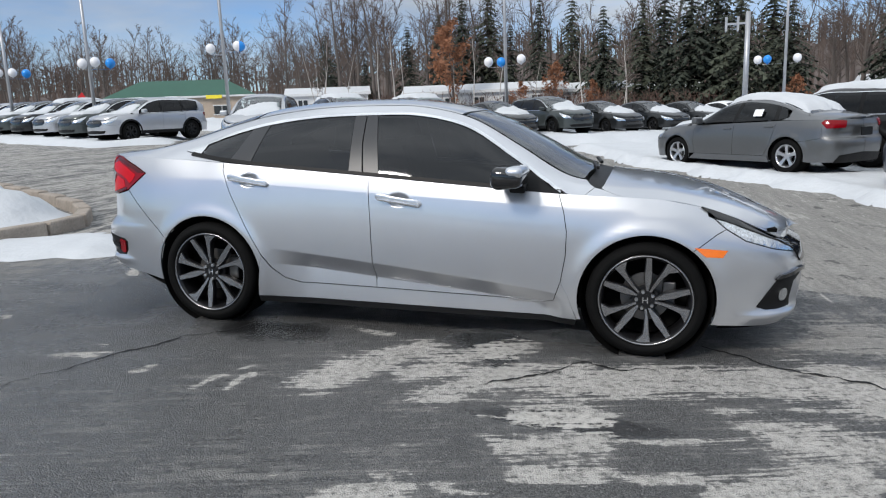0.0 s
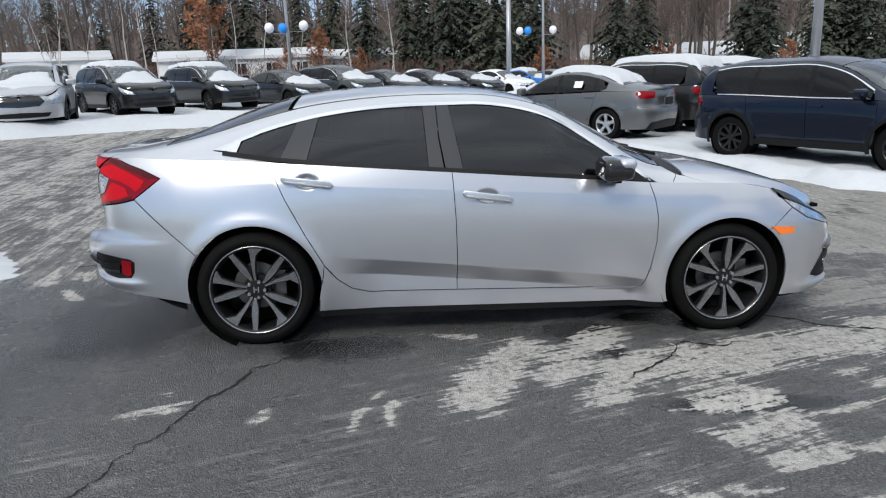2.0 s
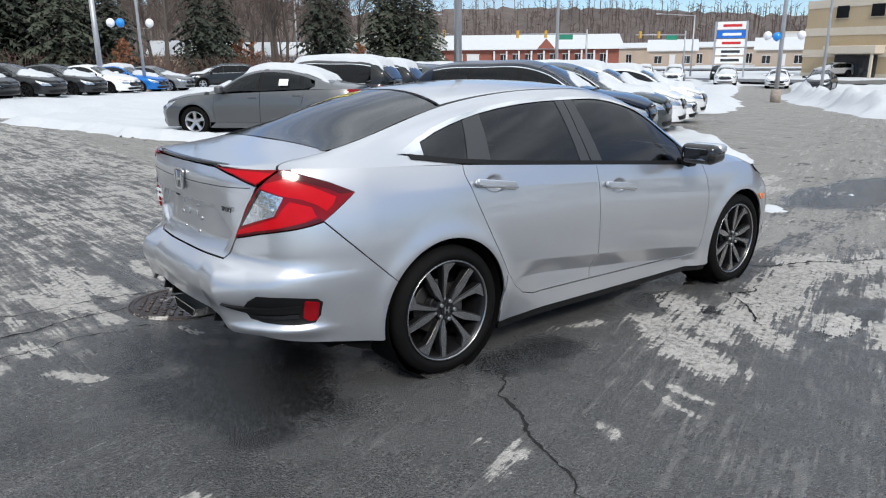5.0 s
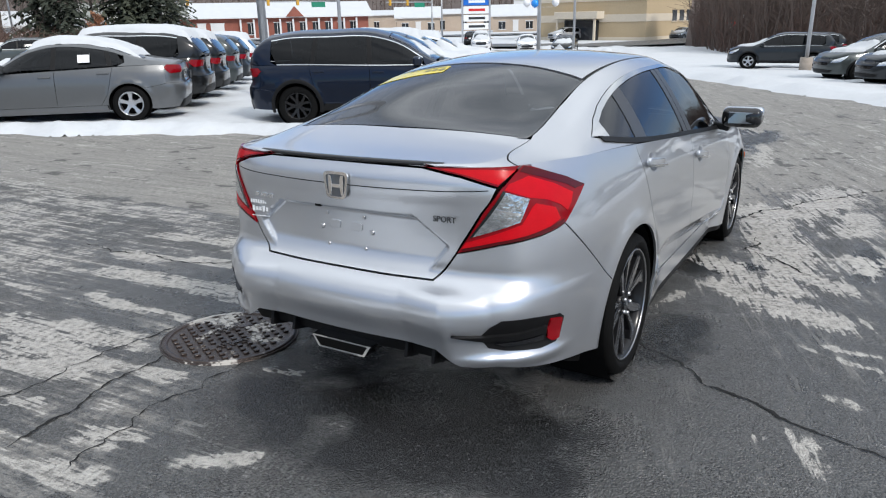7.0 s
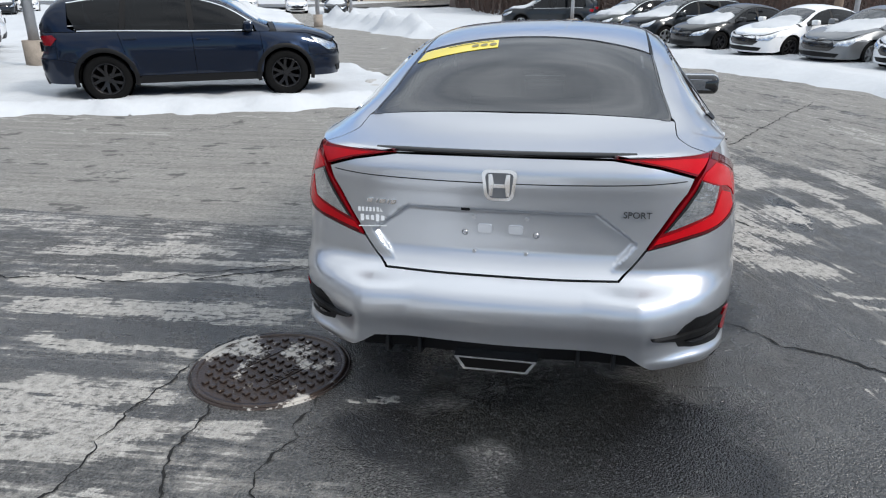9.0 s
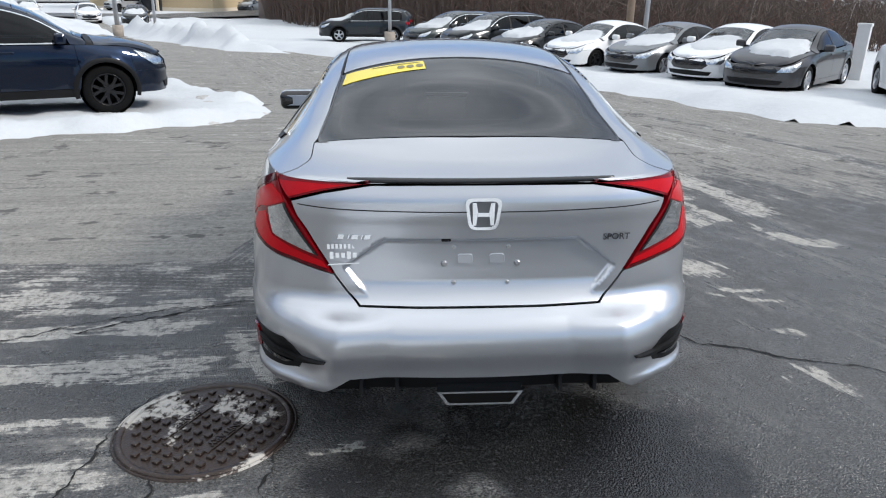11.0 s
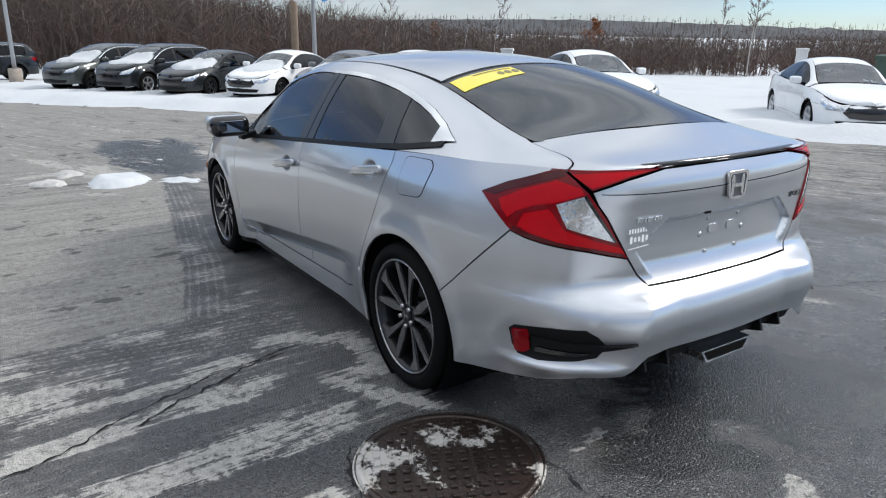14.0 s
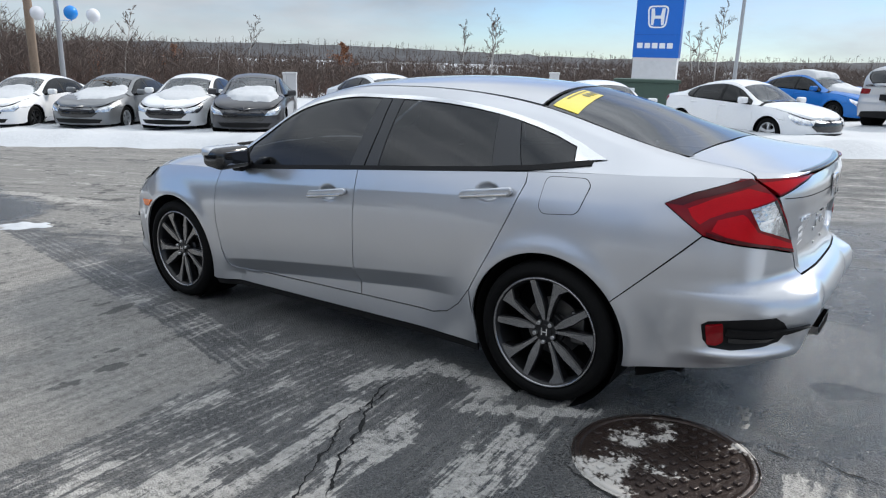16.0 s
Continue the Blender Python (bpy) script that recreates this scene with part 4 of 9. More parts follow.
        m1, m2 = bpy.data.meshes.new("spoke"), bpy.data.meshes.new("machined_face")
        b1.to_mesh(m1), b2.to_mesh(m2)
        b1.free(), b2.free()
        m1.materials.append(rim_mat)
        m2.materials.append(face_mat)
        meshes.append((m1, m2))
    hub = join_bm(cyl_bm(0.058, 0.05, 0.05, Matrix.Translation((0, 0.062, 0)) @ Matrix.Rotation(radians(90), 4, "X"), 24), cyl_bm(0.075, 0.075, 0.06, Matrix.Translation((0, 0.10, 0)) @ Matrix.Rotation(radians(90), 4, "X"), 24))
    cap = join_bm(cyl_bm(0.033, 0.031, 0.012, Matrix.Translation((0, 0.036, 0)) @ Matrix.Rotation(radians(90), 4, "X"), 24))
    emblem = join_bm(*(box_bm(a, 0.004, c, Matrix.Translation((x, 0.029, z))) for a, c, x, z in ((0.006, 0.034, -0.012, 0), (0.006, 0.034, 0.012, 0), (0.022, 0.006, 0, 0))))
    disc = join_bm(cyl_bm(0.135, 0.135, 0.02, Matrix.Translation((0, 0.13, 0)) @ Matrix.Rotation(radians(90), 4, "X"), 32), box_bm(0.07, 0.06, 0.15, Matrix.Translation((0.125, 0.125, 0.02)), 0.01))
    back = cyl_bm(rim_r - 0.02, rim_r - 0.02, 0.01, Matrix.Translation((0, 0.19, 0)) @ Matrix.Rotation(radians(90), 4, "X"), 24)
    nut = bpy.data.meshes.new("wheel_nut")
    b = cyl_bm(0.011, 0.009, 0.02, Matrix.Rotation(radians(90), 4, "X"), 8)
    b.to_mesh(nut)
    b.free()
    shared = {}
    for nm, b in (("hub", hub), ("hub_cap", cap), ("emblem", emblem), ("brake_disc", disc), ("backing", back)):
        shared[nm] = bpy.data.meshes.new(nm)
        b.to_mesh(shared[nm])
        b.free()
    for me, m in ((tyre, M_TYRE), (rim, rim_mat), (lip, face_mat), (shared["hub"], rim_mat), (shared["hub_cap"], M_RIMBLACK), (shared["emblem"], M_CHROME), (shared["brake_disc"], M_DISC), (shared["backing"], M_SEAM), (nut, M_SATIN)):
        me.materials.append(m)
    if not detail:
        bits = [shared["hub"], shared["backing"], rim, lip]
        bm = bmesh.new()
        for me in bits:
            k = len(bm.faces)
            bm.from_mesh(me)
            bm.faces.ensure_lookup_table()
            for f in bm.faces[k:]:
                f.material_index = 1 if me == shared["backing"] else 0
        for k in range(spokes):
            c = len(bm.verts)
            d = len(bm.faces)
            bm.from_mesh(meshes[k % 2][0])
            bm.verts.ensure_lookup_table()
            bm.faces.ensure_lookup_table()
            bmesh.ops.transform(bm, matrix=pose(0, 0, 0, 0, 360 / spokes * k + (7 if k % 2 else -7) * (spokes > 6), 0), verts=bm.verts[c:])
            for f in bm.faces[d:]:
                f.material_index = 0
        joined = bpy.data.meshes.new("rim")
        bm.to_mesh(joined)
        bm.free()
        joined.materials.append(rim_mat)
        joined.materials.append(M_SEAM)
    turn = -31
    for x in wheels:
        for sg in (1, -1):
            wh = part("wheel", tyre, None, car, "")
            wh.name = "wheel"
            # built with its face towards -y; the left side is turned round
            wh.matrix_local = pose(x, -sg * y_face, r, 0, 0, 0 if sg > 0 else 180)
            turn += 17
            names = ["rim", "rim_lip", "hub", "hub_cap", "backing", "emblem", "brake_disc"]
            if not detail:
                part("rim", joined, None, wh)
                continue
            for nm in names:
                me = {"rim": rim, "rim_lip": lip}.get(nm) or shared[nm]
                part(nm, me, None, wh)
            n = spokes
            for k in range(n):
                ang = 72 * (k // 2) + turn if n > 6 else 360 / n * k + turn
                fl = k % 2
                for nm, me in zip(("spoke", "spoke_face"), meshes[fl]):
                    o = part(nm, me, None, wh)
                    o.matrix_local = pose(0, 0, 0, 0, ang, 0)
            if detail:
                for k in range(5):
                    o = part("wheel_nut", nut, None, wh)
                    a = radians(72 * k + turn + 36)
                    o.location = (0.047 * math.sin(a), 0.03, 0.047 * math.cos(a))


def cabin(car, x0=-1.25, x1=0.75, floor_z=0.30, half=0.70, seat_z=0.52, head=1.20, m=None):
    """Seats, dashboard, wheel and floor, seen dimly through the glass."""
    m = m or M_CABIN
    part("cabin_floor", box_bm(x1 - x0 + 0.9, half * 2, 0.04, Matrix.Translation(((x0 + x1) / 2, 0, floor_z))), M_SEAM, car)
    for y in (-0.36, 0.36):
        s = part("front_seat", join_bm(box_bm(0.52, 0.50, 0.18, Matrix.Translation((0.05, y, seat_z)), 0.06), box_bm(0.16, 0.50, 0.62, pose(-0.27, y, seat_z + 0.34, 0, -18, 0), 0.06)), m, car)
        part("headrest", join_bm(box_bm(0.10, 0.27, 0.18, pose(-0.42, y, head, 0, -12, 0), 0.04), box_bm(0.02, 0.12, 0.12, pose(-0.40, y, head - 0.12, 0, -12, 0))), m, s)
    b = part("rear_seat", join_bm(box_bm(0.50, 1.25, 0.18, Matrix.Translation((-0.80, 0, seat_z + 0.02)), 0.06), box_bm(0.16, 1.25, 0.58, pose(-1.13, 0, seat_z + 0.30, 0, -24, 0), 0.06)), m, car)
    for y in (-0.40, 0.40):
        part("headrest", box_bm(0.10, 0.26, 0.14, pose(-1.27, y, head - 0.12, 0, -20, 0), 0.04), m, b)
    part("parcel_shelf", box_bm(0.55, 1.2, 0.03, Matrix.Translation((-1.55, 0, 0.99))), m, car)
    part("dashboard", box_bm(0.42, 1.36, 0.26, Matrix.Translation((0.83, 0, 0.82)), 0.07), m, car)
    st = lathe([(0.165, 0.0), (0.178, 0.013), (0.19, 0.0), (0.178, -0.013), (0.165, 0.0)], 24)
    bmesh.ops.transform(st, matrix=pose(0.46, 0.36, 0.88, 0, 0, 90) @ pose(0, 0, 0, 22, 0, 0), verts=st.verts)
    part("steering_wheel", st, m, car)


def solid_text(body, size, depth, material, name, m, parent, label="", align="CENTER"):
    """Raised lettering in the built-in font, turned into a mesh."""
    cu = bpy.data.curves.new(name, "FONT")
    cu.body, cu.size, cu.extrude, cu.align_x, cu.align_y = body, size, depth, align, "CENTER"
    cu.resolution_u = 3
    tmp = bpy.data.objects.new(name, cu)
    scene.collection.objects.link(tmp)
    me = bpy.data.meshes.new_from_object(tmp.evaluated_get(bpy.context.evaluated_depsgraph_get()))
    bpy.data.objects.remove(tmp)
    bpy.data.curves.remove(cu)
    me.materials.clear()
    o = part(name, me, material, parent, label)
    o.matrix_local = m
    return o


def main_sedan():
    car = empty("silver_sedan")
    sh = Shell(
        plan=[(-2.365, 0), (-2.357, 0.28), (-2.32, 0.52), (-2.23, 0.68), (-2.08, 0.775), (-1.80, 0.838), (-1.35, 0.866), (-0.9, 0.868), (0, 0.872), (0.9, 0.874), (1.35, 0.876), (1.65, 0.858), (1.9, 0.79), (2.08, 0.66), (2.19, 0.45), (2.25, 0.2), (2.265, 0)],
        zt=spline((-2.30, 1.047), (-2.05, 1.078), (-1.83, 1.125), (-1.4, 1.285), (-1.13, 1.360), (-0.8, 1.402), (-0.35, 1.420), (0, 1.402), (0.3, 1.338), (0.65, 1.182), (1.0, 1.010), (1.15, 0.970), (1.5, 0.925), (1.9, 0.82), (2.1, 0.735), (2.25, 0.65)),
        yr=spline((-2.30, 0.50), (-1.85, 0.60), (-1.5, 0.585), (-1.1, 0.58), (-0.4, 0.585), (0.2, 0.60), (0.5, 0.655), (0.9, 0.715), (1.1, 0.69), (1.5, 0.66), (1.9, 0.58), (2.1, 0.5), (2.25, 0.4)),
        zr=spline((-2.30, 1.045), (-1.9, 1.085), (-1.6, 1.150), (-1.3, 1.235), (-1.03, 1.298), (-0.74, 1.342), (-0.35, 1.366), (0.05, 1.356), (0.32, 1.290), (0.6, 1.130), (0.9, 0.960), (1.1, 0.935), (1.5, 0.905), (1.9, 0.80), (2.1, 0.70), (2.25, 0.63)),
        zb=spline((-2.40, 1.042), (-2.05, 1.042), (-1.8, 1.036), (-1.5, 1.028), (-1.235, 1.018), (-1.0, 1.004), (-0.37, 0.966), (0.53, 0.908), (0.9, 0.886), (1.2, 0.880), (1.5, 0.862), (1.8, 0.785), (2.05, 0.69), (2.25, 0.61), (2.3, 0.60)),
        inset=spline((-2.4, 0.09), (-1.9, 0.085), (-1.5, 0.070), (-1.2, 0.050), (-0.8, 0.036), (0.9, 0.040), (1.2, 0.045), (1.5, 0.06), (1.8, 0.09), (2.3, 0.08)),
        rear=spline((0.10, -0.13), (0.3, -0.06), (0.42, -0.028), (0.50, 0.0), (0.555, -0.004), (0.590, -0.022), (0.615, -0.046), (0.632, -0.070), (0.650, -0.084), (0.70, -0.087), (0.75, -0.087), (0.9, -0.074), (0.955, -0.066), (0.975, -0.066), (1.045, -0.086), (1.2, -0.11)),
        front=spline((0.10, -0.09), (0.25, -0.02), (0.4, 0.0), (0.55, -0.01), (0.65, -0.06), (0.80, -0.16)),
        rear_inset=0.0,
        crease=spline((-2.4, 0.93), (-1.8, 0.925), (-1.2, 0.905), (0.0, 0.855), (1.3, 0.80), (2.3, 0.74)),
        wedge=spline((-1.2, 0.53), (-0.87, 0.50), (-0.245, 0.447), (0.805, 0.338), (0.94, 0.318)),
        lips=True,
        flare=0.013,
    )
    W, U = sh.wall, sh.upper
    seam_pts = [(-1.838, 0.982), (-1.92, 1.000), (-1.995, 1.035), (-2.05, 1.13), (-2.088, 1.36), (-2.108, 1.65), (-2.122, 1.985)]
    seam_x, seam_w = (spline(*[(i, p[k]) for i, p in enumerate(seam_pts)]) for k in (0, 1))
    seam = [(float(seam_x(t)), float(seam_w(t))) for t in np.linspace(0, 6, 31)]
    zdt = spline((-1.56, 1.078), (-1.295, 1.185), (-1.033, 1.257), (-0.742, 1.304), (-0.356, 1.329), (0.061, 1.322), (0.32, 1.255), (0.584, 1.097), (0.88, 0.905))
    zdb = spline((-1.56, 1.076), (-1.40, 1.054), (-1.235, 1.034), (-1.016, 1.016), (-0.37, 0.977), (0.53, 0.919), (0.88, 0.897))
    belt = lambda x: float(np.interp(x, sh.bx, sh.bz))  # noqa: E731
    AR = 0.366

    for sg in (1, -1):

        def side(*pts):
            return [(sg * float(sh.s_x(x)), z) for x, z in pts]

        def win(*pts):
            return [(x, sg * float(sh.w_z(x, z))) for x, z in pts]

        top = lambda *xs: [(x, belt(x) + 0.004) for x in xs]  # noqa: E731
        drear = [(-1.232, 0.975), (-1.169, 0.831), (-1.07, 0.64), (-0.967, 0.459), (-0.90, 0.375), (-0.82, 0.315), (-0.716, 0.287)]
        bgap = [(-0.224, 0.283), (-0.228, 0.45), (-0.237, 0.7), (-0.257, 0.967)]
        dfront = [(0.80, 0.270), (0.850, 0.285), (0.888, 0.40), (0.912, 0.55), (0.914, 0.686), (0.895, 0.79), (0.862, 0.886)]
        xs_c = np.linspace(-1.1, 0.9, 60)
        creases = [side(*[(x, float(sh.wedge(x)) + d) for x in xs_c]) for d in (-0.006, 0.0, 0.006)] + [side(*[(x, max(float(sh.wedge(x)) - 0.095 + d, 0.286)) for x in xs_c]) for d in (-0.005, 0.0, 0.005)] + [side(*[(x, float(sh.crease(x)) + d) for x in xs_c]) for d in (-0.003, 0.003)]
        grips = [(sg * float(sh.s_x(hx)), hz + 0.002) for hx, hz in ((-1.045, 0.917), (-0.062, 0.828))]

        def Wd(s, z):
            """The door skin, with a scooped pocket behind each handle."""
            p = W(s, z)
            dent = sum(0.018 * smooth(1.05, 0.12, ((s - s0) / 0.070) ** 2 + ((z - z0) / 0.045) ** 2) for s0, z0 in grips)
            return p + np.stack([0 * dent, sg * dent, 0 * dent], -1)

        creases += [[(s0 + 0.070 * k * math.cos(a), z0 + 0.045 * k * math.sin(a)) for a in np.linspace(q * math.pi / 2, (q + 1) * math.pi / 2, 8)] for s0, z0 in grips for k in (1.12, 0.98, 0.84, 0.68, 0.48) for q in range(4)]
        rd = part("rear_door", bpy.data.meshes.new("rear_door"), None, car)
        patch("skin", side(*top(-1.232, -1.0, -0.7, -0.45, -0.257), *bgap[:-1][::-1], *drear[::-1]), Wd, M_SILVER, rd, 0.025, lines=creases)
        fd = part("front_door", bpy.data.meshes.new("front_door"), None, car)
        patch("skin", side(*top(-0.257, 0.0, 0.3, 0.6, 0.862), *dfront[:-1][::-1], *bgap[:-1]), Wd, M_SILVER, fd, 0.025, lines=creases)
        # door handles with their scooped pockets
        for door, hx, hz in ((rd, -1.045, 0.917), (fd, -0.062, 0.828)):
            s0 = sg * float(sh.s_x(hx))
            p = W(np.array([s0]), np.array([hz]))[0]
            bar = [(-0.14, 0.010), (-0.13, 0.019), (0.12, 0.012), (0.145, -0.002), (0.13, -0.019), (-0.12, -0.010), (-0.138, -0.002)]
            b = prism([(x, z) for x, z in bar], 0.0, 0.018, 0.004)
            for v in b.verts:
                v.co.y -= 0.020 * (1 - (v.co.x / 0.16) ** 2)
            for f in b.faces:
                f.smooth = True
            h = part("door_handle", b, M_SILVER, door)
            h.matrix_local = pose(p[0], p[1] - sg * 0.016, p[2], 0, 5.5, 0) @ Matrix.Diagonal((1, sg, 1.35, 1))
            h2 = part("handle_chrome", prism([(-0.125, -0.001), (0.125, -0.006), (0.135, -0.012), (-0.115, -0.008)], -0.022, -0.006, 0.001), M_CHROME, h)
        patch("sill", side((-1.005, 0.19), (0.985, 0.185), (0.93, 0.33), (0.888, 0.40), (0.85, 0.285), (0.80, 0.270), (-0.224, 0.283), (-0.716, 0.287), (-0.82, 0.315), (-0.90, 0.375), (-0.967, 0.457), (-0.985, 0.34), (-1.0, 0.26)), lambda s, z: W(s, z) + np.stack([0 * s, -sg * 0.004 + 0 * s, 0 * s], -1), M_SILVER, car, 0.025)
        patch("sill_extension", side((-1.0, 0.150), (0.975, 0.150), (0.985, 0.186), (-1.005, 0.190)), W, M_PLASTIC, car, 0.03)
        fen = part("front_fender", bpy.data.meshes.new("front_fender"), None, car)
        ar_f = arc(1.35, 0.32, AR, 201, 52, 26)
        patch("skin", side(*top(0.862, 1.0, 1.2, 1.4, 1.6, 1.66), (1.66, 0.792), (1.69, 0.778), (1.75, 0.725), (1.70, 0.70), *ar_f[::-1], (0.985, 0.187), *[(x, z) for x, z in dfront[2:][:4]], (0.895, 0.79)), W, M_SILVER, fen, 0.025)
        # rear quarter with its seam to the bumper
        q = part("rear_quarter", bpy.data.meshes.new("rear_quarter"), None, car)
        ar_r = arc(-1.35, 0.32, AR, -12, 146, 28)
        patch("skin", side(*top(-1.232, -1.5, -1.8, -1.98, -2.055, -2.11)) + [(sg * s, z) for s, z in ((0.853, 1.035), (0.916, 1.017), (1.03, 0.985), (1.140, 0.940), (1.06, 0.88), (0.987, 0.827))] + side(*ar_r[::-1], (-1.0, 0.26), (-0.985, 0.34), *drear[3::-1]), W, M_SILVER, q, 0.025)
        # wheel arch liners
        for wx in (-1.35, 1.35):
            ln = lathe([(0.355, -0.02), (0.352, 0.26), (0.10, 0.27)], 40)
            o = part("arch_liner", ln, M_SEAM, car)
            o.matrix_local = pose(wx, -sg * 0.835, 0.33, 0, 0, 0 if sg > 0 else 180)
        # side glass and pillars
        tp = lambda *xs, d=0.020: [(x, float(zdt(x)) - d) for x in xs]  # noqa: E731
        bt = lambda *xs, d=0.010: [(x, float(zdb(x)) + d) for x in xs]  # noqa: E731
        gl = dict(vs=0.40, step=0.05, gap=0.002, skirt=0.004)
        patch("window", win(*tp(-0.262, -0.1, 0.05, 0.18, 0.30, 0.42, 0.52, 0.60, 0.655), (0.655, float(zdb(0.655)) + 0.012), *bt(0.5, 0.2, -0.195)), U, M_TINT, fd, **gl, label="dark tinted side window")
        patch("window", win(*tp(-0.985, -0.85, -0.7, -0.55, -0.408), *bt(-0.385, -0.7, -1.045)), U, M_TINT, rd, **gl, label="dark tinted side window")
        patch("window", win(*tp(-1.40, -1.30, -1.20, -1.105), *bt(-1.190, -1.30, -1.42)), U, M_TINT, q, **gl, label="small dark quarter window")
        pl = dict(vs=0.40, step=0.04, gap=0.001, skirt=0.01)
        patch("pillar_trim", win(*tp(-0.408, -0.335), (-0.327, 1.15), *bt(-0.30, -0.385)), U, M_PILLAR, rd, lift=0.003, **pl)
        patch("pillar_trim", win(*tp(-0.330, -0.262), *bt(-0.195, -0.292), (-0.322, 1.15)), U, M_PILLAR, fd, lift=0.003, **pl)
        patch("pillar_trim", win(*tp(-1.105, -1.05, -0.985), *bt(-1.045, -1.19)), U, M_PILLAR, rd, lift=0.003, **pl)
        patch("mirror_sail", win(*tp(0.655, 0.75, 0.86), *bt(0.86, 0.655)), U, M_PLASTIC, fd, lift=0.003, **pl)
        xs_t = (-1.555, -1.42, -1.3, -1.2, -1.1, -1.0, -0.85, -0.7, -0.5, -0.3, -0.1, 0.1, 0.2, 0.3, 0.4, 0.5, 0.6, 0.7, 0.8, 0.87)
        patch("chrome_window_strip", win(*tp(*xs_t, d=0.0), *tp(*xs_t[:1:-1], d=0.019), (-1.405, float(zdt(-1.405)) - 0.019), (-1.425, float(zdb(-1.425)) + 0.010)), U, M_CHROME, car, vs=0.40, step=0.03, gap=0, skirt=0.008, lift=0.006, label="bright chrome window surround")
        xs_b = (-1.50, -1.45, -1.38, -1.3, -1.235, -1.0, -0.7, -0.37, 0.0, 0.3, 0.6, 0.87)
        patch("belt_moulding", win(*bt(*xs_b, d=0.011), *[(x, max(float(zdb(x)) - 0.010, belt(x) + 0.002)) for x in xs_b[::-1]]), U, M_PLASTIC, car, vs=0.40, step=0.03, gap=0, skirt=0.010, lift=0.006)
        # roof side, A and C pillars
        rail = [(x, sg * float(sh.w_z(x, float(zdt(x)) + 0.001))) for x in xs_t[::-1]]
        rail += [(x, sg * float(sh.w_z(x, float(zdb(x)) + 0.004))) for x in (-1.52, -1.46, -1.40, -1.36)]
        rail += [(x, sg * float(sh.w_z(x, float(zdb(x)) - 0.008))) for x in (-1.33, -1.28)] + [(-1.232, sg * 1.985), (-1.5, sg * 1.985), (-1.8, sg * 1.985), (-2.06, sg * 1.985)] + [(x + 0.002, sg * w) for x, w in seam[::-1]] + [(-1.822, sg * 0.972)]
        rail += [(x, sg * w) for x, w in ((-1.80, 0.955), (-1.6, 0.95), (-1.4, 0.94), (-1.2, 0.918), (-1.0, 0.917), (-0.6, 0.917), (-0.2, 0.917), (0.1, 0.917), (0.24, 0.92), (0.5, 0.90), (0.8, 0.90), (1.0, 0.92), (1.05, 1.3), (1.0, 1.985), (0.93, 1.985), (0.90, 1.9))]
        patch("roof_side", rail, U, M_SILVER, q, 0.03, vs=0.40, gap=0.0015)
        patch("roof_ditch", [(x, sg * w) for x, w in ((-1.2, 0.922), (-0.6, 0.922), (0.0, 0.922), (0.24, 0.922), (0.24, 0.898), (0.0, 0.898), (-0.6, 0.898), (-1.2, 0.902))], U, M_PLASTIC, car, 0.04, vs=0.5, gap=0, lift=-0.004)
        patch("fender_top", [(1.05, sg * 1.32), (1.10, sg * 1.45), (1.16, sg * 1.75), (1.22, sg * 1.985), (1.0, sg * 1.985)], U, M_SILVER, fen, 0.03, vs=0.25, gap=0.002)
        # mirror on its black foot
        mb = box_bm(0.17, 0.24, 0.125, Matrix(), 0.042, 5)
        for v in mb.verts:
            v.co.x -= 0.10 * (-sg * v.co.y) * 0.5
            if v.co.x > 0:
                v.co.z *= 0.82
        for f in mb.faces:
            f.smooth = True
        mir = part("door_mirror", mb, M_GLOSSBLACK, fd, "black door mirror with a silver cap")
        mir.matrix_local = pose(0.61, -sg * 0.975, 0.987, 0, 0, 0)
        cb = box_bm(0.095, 0.243, 0.060, Matrix.Translation((0.042, 0, 0.033)), 0.028, 4)
        for v in cb.verts:
            v.co.x -= 0.10 * (-sg * v.co.y) * 0.5
        for f in cb.faces:
            f.smooth = True
        part("mirror_cap", cb, M_SILVER, mir)
        part("mirror_glass", box_bm(0.006, 0.150, 0.072, pose(-0.0835, 0, 0, 0, 0, 0), 0.0028), M_MIRROR, mir)
        part("mirror_foot", box_bm(0.09, 0.16, 0.04, pose(0.03, sg * 0.155, -0.06, sg * 12, 0, 0), 0.012), M_PLASTIC, mir)
        # tail lamp on the body: red shell, light bar, clear reversing lamp
        sy = lambda y: sg * float(sh.s_y(y))  # noqa: E731
        sx = lambda x: sg * float(sh.s_x(x))  # noqa: E731
        P_ = lambda *p: [(sg * s, z) for s, z in p]  # noqa: E731
        tl = part("tail_lamp", bpy.data.meshes.new("tail_lamp"), None, car, "red C-shaped tail lamp")
        patch("lens", P_((1.140, 0.940), (1.03, 0.985), (0.916, 1.017), (0.853, 1.035), (0.805, 1.043), (0.745, 1.012), (0.685, 0.972), (0.648, 0.930), (0.611, 0.887), (0.560, 0.810), (0.507, 0.738), (0.60, 0.757), (0.681, 0.774), (0.78, 0.788), (0.861, 0.799), (0.93, 0.812), (0.987, 0.827), (1.06, 0.88)), W, M_RED, tl, 0.018, lift=0.007, skirt=0.02)
        lb = dict(skirt=0.003, gap=0)
        patch("smoked_band", P_((1.136, 0.941), (1.03, 0.983), (0.916, 1.014), (0.81, 1.039), (0.78, 1.022), (0.90, 0.992), (1.02, 0.958), (1.07, 0.936)), W, M_REDDARK, tl, 0.018, lift=0.009, **lb)
